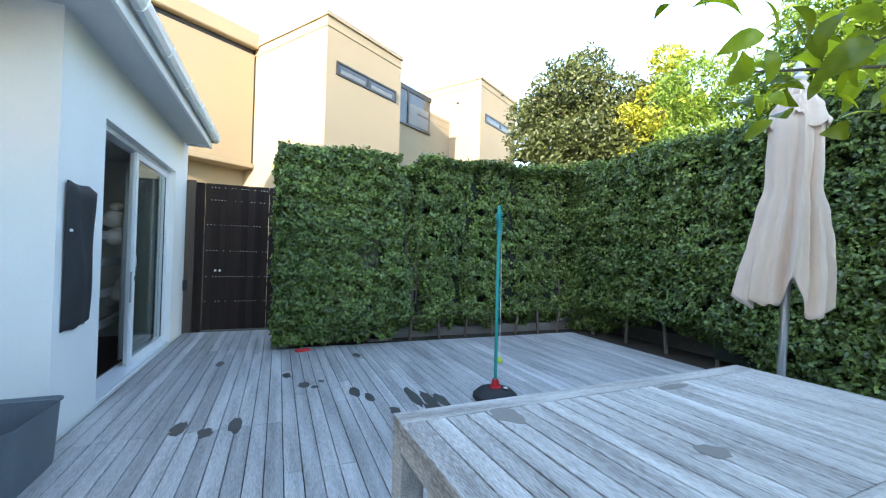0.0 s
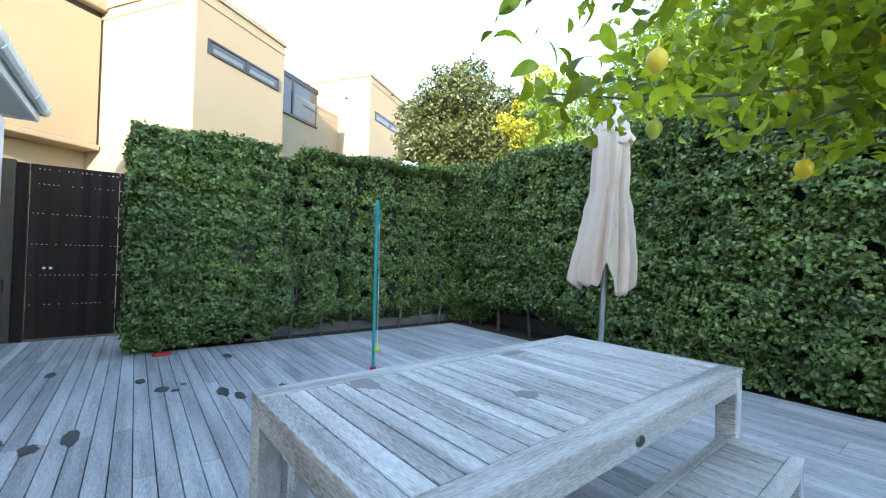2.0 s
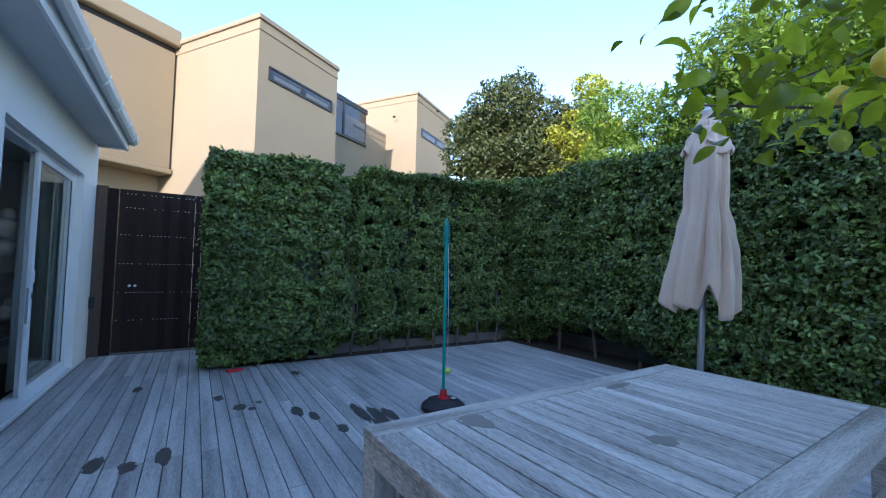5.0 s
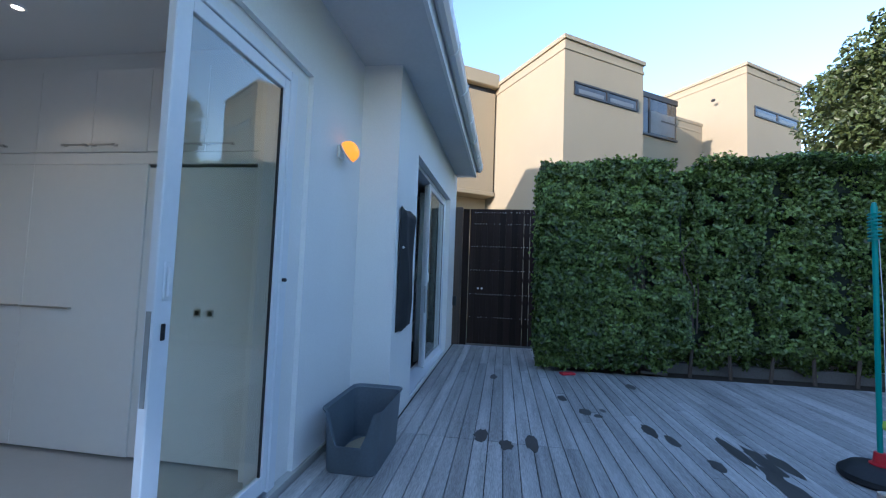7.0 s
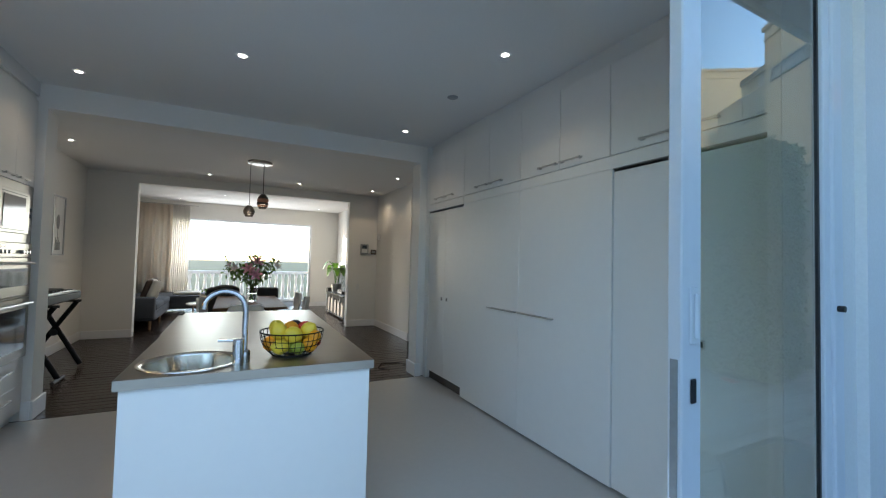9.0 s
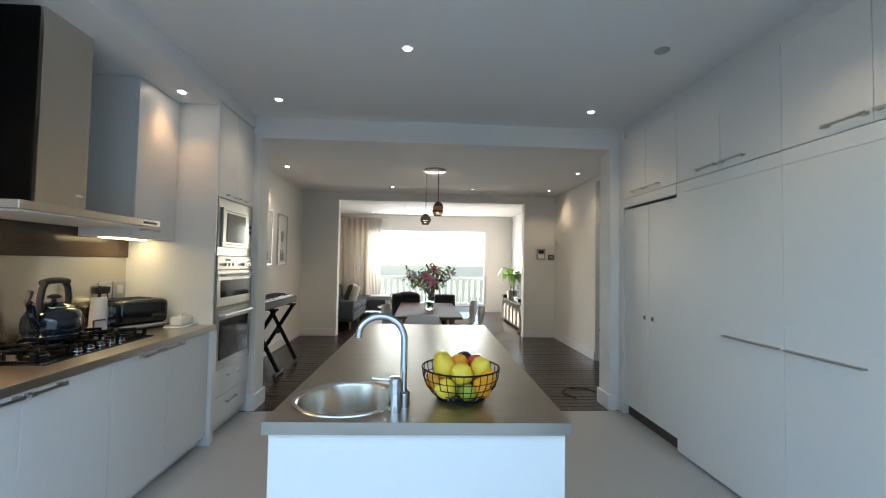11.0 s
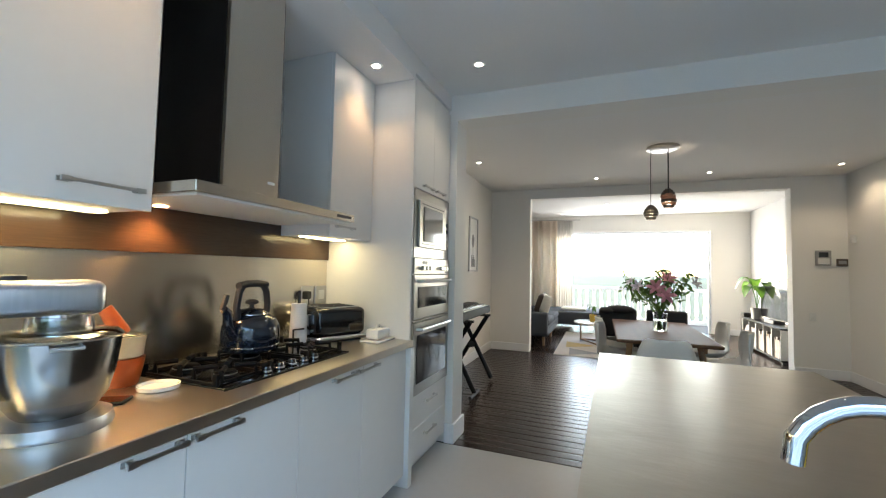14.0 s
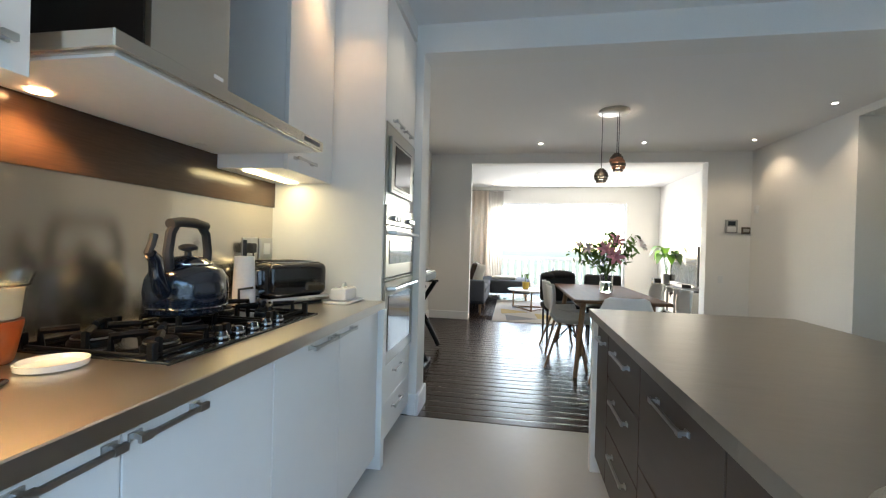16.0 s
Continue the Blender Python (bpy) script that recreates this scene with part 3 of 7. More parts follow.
# ---- sliding doors ----
def sliding_leaf(parent, x, y0, y1, z0, z1, lock_y=None, stile=0.085):
    leaf = part("door_leaf", box(B(), x - 0.02, x + 0.02, y0, y0 + stile, z0, z1, 0.004), "upvc", parent, "white framed glass sliding leaf")
    bm = B()
    box(bm, x - 0.02, x + 0.02, y1 - stile * 0.6, y1, z0, z1, 0.004)
    part("stile", bm, "upvc", leaf)
    part("top_rail", box(B(), x - 0.019, x + 0.019, y0 + stile, y1 - stile * 0.6, z1 - 0.07, z1, 0.003), "upvc", leaf)
    part("bottom_rail", box(B(), x - 0.019, x + 0.019, y0 + stile, y1 - stile * 0.6, z0, z0 + 0.09, 0.003), "upvc", leaf)
    g = part("glass_pane", box(B(), x - 0.004, x + 0.004, y0 + stile - 0.01, y1 - stile * 0.6 + 0.01, z0 + 0.08, z1 - 0.06), "doorglass", leaf, "faintly green reflective pane")
    g.visible_shadow = False
    part("gasket", box(box(B(), x - 0.008, x + 0.008, y0 + stile, y0 + stile + 0.008, z0 + 0.09, z1 - 0.07), x - 0.008, x + 0.008, y1 - stile * 0.6 - 0.012, y1 - stile * 0.6, z0 + 0.09, z1 - 0.07), "dkframe", leaf, "black rubber seal")
    if lock_y is not None:
        bm = B()
        box(bm, x + 0.02, x + 0.026, lock_y - 0.016, lock_y + 0.016, 1.14, 1.29, 0.002)
        box(bm, x + 0.026, x + 0.036, lock_y - 0.006, lock_y + 0.006, 1.155, 1.275, 0.004)
        part("pull_handle", bm, "upvc", leaf, "white pull handle")
        part("lock_plate", box(B(), x - 0.010, x + 0.010, y0 - 0.003, y0 + 0.001, 0.74, 1.10), "plastic_g", leaf, "steel lock plate")
        part("lock_cylinder", box(B(), x + 0.02, x + 0.026, lock_y - 0.012, lock_y + 0.010, 0.985, 1.05, 0.003), "dkframe", leaf, "black lock cylinder")
    return leaf


door_1 = tagged(thing("door_1", I4, "white framed kitchen sliding door standing open", "sliding door"), kind="structure")
bm = B()
box(bm, -1.74, -1.578, 2.725, 2.798, 0, 2.468, 0.004)
box(bm, -1.74, -1.578, AY0 + 0.002, AY0 + 0.07, 0, 2.468, 0.004)
part("jamb", bm, "upvc", door_1)
part("head_track", box(box(B(), -1.74, -1.58, AY0 + 0.07, 2.724, 2.41, 2.468, 0.003), -1.69, -1.67, AY0 + 0.07, 2.724, 2.385, 2.41), "upvc", door_1)
part("sill_track", box(box(B(), -1.78, -1.57, AY0 + 0.07, 2.724, -0.02, 0.004), -1.612, -1.602, AY0 + 0.07, 2.724, 0.004, 0.014), "alu", door_1, "grey metal threshold track")
sliding_leaf(door_1, -1.607, 1.868, 2.724, 0.02, 2.405, 1.915)
part("bolt_pin", rod(B(), (-1.58, 2.752, 1.21), (-1.558, 2.752, 1.21), 0.011), "black", door_1, "small black stop pin")

door_2 = tagged(thing("door_2", I4, "white framed bedroom sliding door, half open", "sliding door"), kind="structure")
X2 = -1.35
bm = B()
box(bm, X2 - 0.07, X2 + 0.05, BY0 + 0.002, BY0 + 0.05, -0.02, BTOP - 0.002, 0.003)
box(bm, X2 - 0.07, X2 + 0.05, BY1 - 0.05, BY1 - 0.002, -0.02, BTOP - 0.002, 0.003)
part("jamb", bm, "upvc", door_2)
part("head_track", box(B(), X2 - 0.07, X2 + 0.05, BY0 + 0.05, BY1 - 0.05, BTOP - 0.05, BTOP - 0.002, 0.003), "upvc", door_2)
part("sill_track", box(B(), X2 - 0.08, X2 + 0.12, BY0 + 0.05, BY1 - 0.05, -0.03, 0.0), "upvc", door_2)
sliding_leaf(door_2, X2 + 0.025, 5.95, BY1 - 0.06, 0.0, BTOP - 0.05, 5.99, 0.07)
sliding_leaf(door_2, X2 - 0.03, 6.03, BY1 - 0.05, 0.0, BTOP - 0.05, None, 0.07)

window_1 = tagged(thing("window_1", I4, "wide white framed living room window onto the balcony", "window"), kind="structure")
bm = B()
box(bm, W3 - 0.1, W3 - 0.04, GY0, GY1, GT - 0.05, GT)
box(bm, W3 - 0.1, W3 - 0.04, GY1 - 0.05, GY1, 0, GT - 0.05)
box(bm, W3 - 0.1, W3 - 0.04, GY0, GY0 + 0.05, 0, GT - 0.05)
part("window_frame", bm, "upvc", window_1)

# ---- neighbouring building ----
UX, UY = 0.8336, 0.5524
NB = pose(1.52, 13.9, -1.18, 0, 0, math.degrees(math.atan2(UY, UX))) @ Matrix.Scale(1.3, 4)
nb = thing("apartment_building", NB, "cream rendered two storey building with strip windows", "building")


def nb_block(u0, u1, v0, v1, z0, z1, mat, cap=0.05):
    w = part("wall", box(B(), u0, u1, v0, v1, z0, z1), mat, nb)
    part("parapet", box(B(), u0 - cap, u1 + cap, v0 - cap, v1 + cap, z1 - 0.02, z1 + 0.1, 0.01), mat, nb)
    part("coping", box(B(), u0 - cap * 0.5, u1 + cap * 0.5, v0 - cap * 0.5, v1 + cap * 0.5, z1 - 0.28, z1 - 0.2, 0.01), mat, w)


def nb_strip(u0, u1, z0, z1, v=0.0):
    w = part("window", box(B(), u0, u1, v - 0.012, v + 0.02, z0, z1), "darkglass", nb, "dark strip window")
    um = (u0 + u1) / 2
    bm = B()
    for b in ((u0 - 0.05, u1 + 0.05, z1, z1 + 0.05), (u0 - 0.05, u1 + 0.05, z0 - 0.05, z0), (u0 - 0.05, u0, z0, z1), (u1, u1 + 0.05, z0, z1), (um - 0.04, um + 0.04, z0, z1)):
        box(bm, b[0], b[1], v - 0.035, v + 0.01, b[2], b[3])
    part("frame", bm, "dkframe", w)
    part("blind", box(B(), u0 + 0.1, um - 0.12, v - 0.016, v - 0.012, z0 + 0.02, z1 - 0.12), "greyblind", w)
    part("blind", box(B(), um + 0.1, u1 - 0.12, v - 0.016, v - 0.012, z0 + 0.02, z1 - 0.12), "greyblind", w)


nb_block(0.0, 2.84, 0.0, 3.7, 0, 7.95, "cream2")
nb_strip(0.36, 2.56, 6.6, 6.85)
nb_block(2.84, 7.8, 1.5, 3.7, 0, 7.6, "cream2", 0.02)
w = part("window", box(B(), 4.0, 6.3, 1.45, 1.49, 6.8, 8.1), "darkglass", nb, "dark corner window under a flat canopy")
part("frame", box(box(box(box(B(), 3.95, 6.35, 1.42, 1.5, 8.02, 8.2), 3.95, 6.35, 1.42, 1.5, 6.74, 6.8), 4.9, 4.97, 1.42, 1.5, 6.8, 8.02), 5.5, 6.3, 1.43, 1.45, 7.3, 7.36), "dkframe", w)
part("blind", box(B(), 5.0, 6.2, 1.435, 1.448, 6.85, 7.6), "greyblind", w)
nb_block(7.8, 11.17, 0.0, 3.9, 0, 9.25, "cream2")
nb_strip(8.26, 10.93, 7.62, 7.88)
nb_block(11.17, 16.0, 2.5, 6.0, 0, 8.4, "cream2")
nb_block(-3.2, 2.0, 3.7, 9.0, 0, 8.0, "cream")
bm = B()
box(bm, -3.5, -0.05, 3.15, 3.69, 4.5, 7.7, 0.02)
part("bay", bm, "cream", nb, "projecting cream box bay")
part("bay_ledge", box(B(), -3.7, 0.0, 3.0, 3.69, 7.85, 8.3, 0.03), "cream", nb)
# solid dark box: the ledge's shadow is put in as colour
part("bay_gap", box(B(), -3.5, -0.06, 3.2, 3.69, 7.7, 7.85), "dkframe", nb, "dark strip standing in for the shadow under the ledge")
part("bay_sill", box(B(), -3.5, -0.02, 3.08, 3.69, 4.36, 4.5, 0.02), "cream", nb)
for u, v, z in ((3.4, 1.4, 7.7), (7.5, 1.0, 8.3), (9.5, -0.05, 9.1)):
    lamp = part("wall_spotlight", blob(B(), (u, v - 0.08, z), (0.05, 0.08, 0.05), 8, 6), "dkframe", nb)

# ---- gate and boundary ----
gate = thing("side_gate", pose(-1.222, 8.22, DK), "dark stained timber gate with slatted panel", "gate")
x = 0.0
part("gate_post", box(B(), 0.0, 0.14, 0.0, 0.12, 0, 2.6, 0.006), "post", gate)
part("gate_post", box(B(), 0.15, 0.27, 0.02, 0.12, 0, 2.57, 0.006), "gate", gate)
for i in range(13):
    x0 = 0.285 + i * 0.113
    gap = 0.0004 if i < 8 else 0.009
    bm = box(B(), x0, x0 + 0.113 - gap, 0.03, 0.055, 0.03, 2.57, 0.003)
    part("board", bm, "gate", gate)
for z in (0.35, 0.78, 1.2, 1.62, 2.05, 2.45):
    part("rail", box(B(), 0.28, 1.68, 0.056, 0.09, z, z + 0.07), "gate", gate)
for dx in (0.36, 0.43):
    part("gate_knob", rod(B(), (0.11 + dx, 0.03, 1.06), (0.11 + dx, 0.0, 1.06), 0.019), "plastic_w", gate, "small white knob")
bm = B()
for z in (0.52, 0.95, 1.4, 1.85, 2.28, 2.5):
    for k in range(26):
        if rng.random() < 0.75:
            xx = 0.32 + k * 0.052
            box(bm, xx, xx + 0.018, 0.027, 0.0295, z, z + 0.008)
part("screw", bm, "nickel", gate, "rows of bright fixing screws")["kind"] = "stuff"
part("latch_box", box(B(), 0.0, 0.07, -0.06, 0.0, 0.72, 0.9, 0.01), "black", gate, "black post box")
structure("wall_boundary_north", box(B(), 0.55, 8.0, 7.35, 7.5, -0.6, 1.75), "render", "pale boundary wall behind the hedge", "wall")
structure("wall_low", box(B(), 0.62, 6.0, 7.02, 7.12, -0.6, 0.10, 0.01), "block", "low concrete retaining wall under the hedge", "wall")
structure("wall_fence_east", box(B(), 6.45, 6.6, -6, 7.5, -0.6, 1.9), "block", "grey boundary wall behind the hedge", "wall")
structure("planting_bed", box(box(B(), 0.6, 6.4, 6.62, 7.3, -0.6, -0.06), 5.71, 6.44, -6, 6.6, -0.6, -0.06), "soil", "dark soil under the hedges", "soil")
bm = B()
box(bm, -1.5, 6.6, -6.2, -6.0, -0.6, 2.2)
structure("wall_garden_south", bm, "render", "plain white garden end wall", "wall")

# ---- hedges ----
def face_points(n, u0, u1, z0, z1):
    return rng.uniform(u0, u1, n), rng.uniform(z0, z1, n)


def hedge_back():
    hd = thing("hedge", pose(0, 0, DK), "clipped dark green box hedge beside the deck", "hedge", "clipped hedges")
    # front face, with a deeper seam and a thinned patch
    x, z = face_points(62000, 0.22, 5.75, 0.06, 3.06)
    top = 2.93 + 0.035 * (x - 0.2) + 0.03 * np.sin(x * 5)
    top = np.where((x > 2.08) & (x < 2.42), top - 0.22 + 0.1 * np.sin(x * 30), top)
    base = 6.42 + 0.05 * x
    seam = 0.34 * np.exp(-((x - 2.32 - 0.1 * np.sin(z * 2.4)) / 0.13) ** 2) + 0.22 * np.exp(-((x - 3.35 + 0.15 * np.sin(z * 1.7)) / 0.09) ** 2) + 0.15 * np.exp(-((x - 4.3) / 0.1) ** 2)
    p = np.stack([x, base, z], 1)
    low = np.clip(0.45 - z, 0, 1) * np.where(x > 2.0, 0.9, 0.25)
    y = base + seam + low + 0.09 * wobble(p, 4.5) + 0.07 * wobble(p, 12, 3.0) + rng.normal(0, 0.03, len(x)) + np.where(x > 2.42, 0.12, 0)
    keep = (z < top) & ~((z < 0.12 + 0.09 * np.sin(x * 9)) & (x > 1.6))
    thin = ((x - 1.62) / 0.22) ** 2 + ((z - 1.43) / 0.26) ** 2
    keep &= (thin > 1) | (rng.random(len(x)) < 0.16)
    keep &= (wobble(p, 7.5, 9.0) > -0.72) & (wobble(p, 17, 4.0) > -0.78)
    pos = np.stack([x, y, z], 1)[keep]
    nrm = np.tile((0.0, -1.0, 0.45), (len(pos), 1))
    parts = [leaves(pos, nrm, 0.060, 0.6, 0.62)]
    # inner leaves
    pos2 = pos[::2] + np.stack([rng.normal(0, 0.03, len(pos[::2])), rng.uniform(0.06, 0.16, len(pos[::2])), rng.normal(0, 0.03, len(pos[::2]))], 1)
    parts.append(leaves(pos2, nrm[::2], 0.062, 0.8, 0.6))
    # top and the end at the gate
    n = 14000
    x, y = rng.uniform(0.22, 5.75, n), rng.uniform(6.42, 7.25, n)
    zt = 2.93 + 0.035 * (x - 0.2) + 0.04 * np.sin(x * 5 + y * 7) + rng.normal(0, 0.035, n)
    zt = np.where((x > 2.08) & (x < 2.42), zt - 0.2, zt)
    parts.append(leaves(np.stack([x, y + 0.05 * x * 0.5, zt], 1), np.tile((0, -0.2, 1.0), (n, 1)), 0.060, 0.7, 0.58))
    n = 7500
    y, z = rng.uniform(6.42, 7.25, n), rng.uniform(0.06, 2.95, n)
    q = np.stack([np.full(n, 0.22), y, z], 1)
    xx = 0.24 + 0.07 * wobble(q, 4) + rng.normal(0, 0.03, n) + 0.1 * np.clip(0.4 - z, 0, 1)
    parts.append(leaves(np.stack([xx, y, z], 1), np.tile((-1.0, -0.2, 0.4), (n, 1)), 0.060, 0.6, 0.62))
    leaf_mesh("foliage", np.concatenate(parts), "hedge", hd)
    # solid near-black boxes behind the leaves stand in for inner shade
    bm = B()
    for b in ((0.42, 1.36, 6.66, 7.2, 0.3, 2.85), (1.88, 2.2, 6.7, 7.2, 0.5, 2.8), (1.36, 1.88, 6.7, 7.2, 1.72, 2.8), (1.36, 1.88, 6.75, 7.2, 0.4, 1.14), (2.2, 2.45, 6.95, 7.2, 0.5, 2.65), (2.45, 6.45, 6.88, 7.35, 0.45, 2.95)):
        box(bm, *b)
    part("inner_growth", bm, "hedge_core", hd, "near-black boxes standing in for the shade inside the hedge")
    for i, x in enumerate((0.62, 1.05, 1.66, 2.02, 2.36, 2.9, 3.4, 3.95, 4.45, 4.95, 5.4)):
        bm = B()
        tube(bm, [(x, 6.82, -0.06), (x + 0.03 * (-1) ** i, 6.8, 0.4), (x + 0.05, 6.86, 1.0), (x - 0.04, 6.9, 1.8)], 0.026, 7, taper=0.5)
        part("trunk", bm, "bark", hd)
    for k in range(7):
        x = 1.6 + rng.uniform(-0.2, 0.9)
        bm = B()
        tube(bm, [(x, 6.8, 0.6), (x + rng.uniform(-0.1, 0.1), 6.72, 1.2), (x + rng.uniform(-0.25, 0.25), 6.66, 1.7), (x + rng.uniform(-0.3, 0.3), 6.68, 2.1)], 0.011, 5, taper=0.4)
        part("twig", bm, "bark", hd)
    return hd


def hedge_side():
    hd = thing("hedge", pose(0, 0, DK), "tall clipped green box hedge along the deck edge", "hedge", "clipped hedges")
    n = 88000
    y, z = rng.uniform(-3.6, 6.9, n), rng.uniform(0.04, 3.3, n)
    p = np.stack([np.full(n, 5.6), y, z], 1)
    cave = np.clip(0.62 - z, 0, 1) * np.exp(-((y - 5.0) / 1.3) ** 2) * 1.6
    x = 5.60 + 0.10 * wobble(p, 3.6) + 0.075 * wobble(p, 11, 2.0) + rng.normal(0, 0.035, n) + cave + 0.1 * np.clip(0.3 - z, 0, 1)
    top = 3.12 + 0.05 * np.sin(y * 3) + 0.012 * y
    keep = (z < top) & (wobble(p, 7.0, 5.0) > -0.72) & (wobble(p, 16, 1.0) > -0.78) & ~((cave > 0.42))
    pos = np.stack([x, y, z], 1)[keep]
    nrm = np.tile((-1.0, 0.0, 0.5), (len(pos), 1))
    parts = [leaves(pos, nrm, 0.060, 0.6, 0.62)]
    h = pos[::2] + np.stack([rng.uniform(0.06, 0.18, len(pos[::2])), rng.normal(0, 0.03, len(pos[::2])), rng.normal(0, 0.03, len(pos[::2]))], 1)
    parts.append(leaves(h, nrm[::2], 0.062, 0.8, 0.6))
    n = 14000
    y, x = rng.uniform(-3.6, 6.9, n), rng.uniform(5.58, 6.4, n)
    zt = 3.12 + 0.05 * np.sin(y * 3) + 0.012 * y + 0.04 * np.sin(x * 9 + y * 5) + rng.normal(0, 0.04, n)
    parts.append(leaves(np.stack([x, y, zt], 1), np.tile((-0.2, 0, 1.0), (n, 1)), 0.060, 0.7, 0.58))
    leaf_mesh("foliage", np.concatenate(parts), "hedge", hd)
    # same dark filler boxes, shade by colour instead of dense twigs
    part("inner_growth", box(box(B(), 5.86, 6.4, -3.6, 4.0, 0.1, 3.0), 6.0, 6.4, 4.0, 6.9, 0.3, 3.0), "hedge_core", hd, "near-black boxes standing in for the shade inside the hedge")
    for i in range(13):
        y = -3.2 + i * 0.8
        bm = B()
        tube(bm, [(5.92, y, -0.06), (5.9, y + 0.04 * (-1) ** i, 0.5), (5.98, y - 0.03, 1.2)], 0.032, 7, taper=0.6)
        part("trunk", bm, "bark", hd)


hedge_back()
hedge_side()

# ---- trees beyond ----
def tree(name, at, height, clumps, leaf, size, per, material, label, trunk_r=0.12, flat=0.75):
    t = thing(name, pose(*at), label, "tree")
    parts = []
    for cx, cy, cz, r in clumps:
        n = int(per * r * r)
        d = rng.normal(0, 1, (n, 3))
        d /= np.linalg.norm(d, axis=1)[:, None]
        rad = r * (0.55 + 0.5 * rng.random(n) ** 0.6)
        rad *= 1 + 0.22 * wobble(d, 3.5, cx * 3 + cz)
        pos = np.stack([cx + d[:, 0] * rad, cy + d[:, 1] * rad, cz + d[:, 2] * rad * flat], 1)
        pos = pos[wobble(pos, 2.2 / max(r, 0.6), cx) > -0.45]
        parts.append(leaves(pos, d[:len(pos)] * 0.6 + np.array((0, 0, 0.5)), size, 0.7, leaf))
    leaf_mesh("crown", np.concatenate(parts), material, t)
    bm = B()
    tube(bm, [(0, 0, -0.6), (0.05, 0.03, height * 0.25), (-0.04, 0.06, height * 0.5), (0.02, 0, height * 0.72)], trunk_r, 9, taper=0.5)
    part("trunk", bm, "bark", t)
    for cx, cy, cz, r in clumps[:9]:
        bm = B()
        tube(bm, [(0, 0.04, height * 0.32), (cx * 0.45, cy * 0.45, (height * 0.4 + cz) * 0.5), (cx, cy, cz)], trunk_r * 0.45, 6, taper=0.3)
        part("limb", bm, "bark", t)
    return t


def scatter(k, sx, sy, z0, z1, r0, r1, seed):
    g = np.random.default_rng(seed)
    return [(g.uniform(-sx, sx), g.uniform(-sy, sy), g.uniform(z0, z1), g.uniform(r0, r1)) for _ in range(k)]


tree("tree", (10.6, 12.4, 0), 8.5, scatter(44, 2.2, 2.1, 2.6, 8.2, 0.75, 1.2, 3) + [(0.3, 0, 8.6, 0.9), (-1.6, 1.0, 5.8, 0.9)], 0.5, 0.16, 1500, "dktree", "dark green broadleaf tree behind the hedge", 0.16)
tree("tree", (14.2, 12.4, 0), 8.6, scatter(22, 1.6, 1.6, 3.6, 8.6, 0.7, 1.1, 5), 0.5, 0.16, 1400, "dktree", "dark green tree with sunlit top", 0.16)
tree("tree", (11.4, 9.6, 0), 7.5, scatter(16, 0.75, 0.8, 4.6, 7.9, 0.35, 0.65, 11), 0.5, 0.14, 1700, "yeltree", "yellow-leaved sunlit tree behind the hedge", 0.08)
tree("tree", (9.6, 5.0, 0), 6.4, scatter(30, 1.3, 2.2, 2.6, 5.6, 0.6, 1.0, 21), 0.3, 0.14, 3000, "bamboo", "light green feathery tree above the hedge", 0.1)
tree("tree", (10.2, 1.2, 0), 7.4, scatter(30, 1.4, 2.2, 2.6, 6.8, 0.7, 1.1, 23), 0.3, 0.14, 2400, "bamboo", "tall light green feathery tree", 0.1)
tree("tree", (9.8, -2.6, 0), 7.0, scatter(18, 1.3, 2.0, 2.8, 6.2, 0.7, 1.1, 25), 0.3, 0.15, 1500, "bamboo", "light green feathery tree beyond the hedge", 0.1)

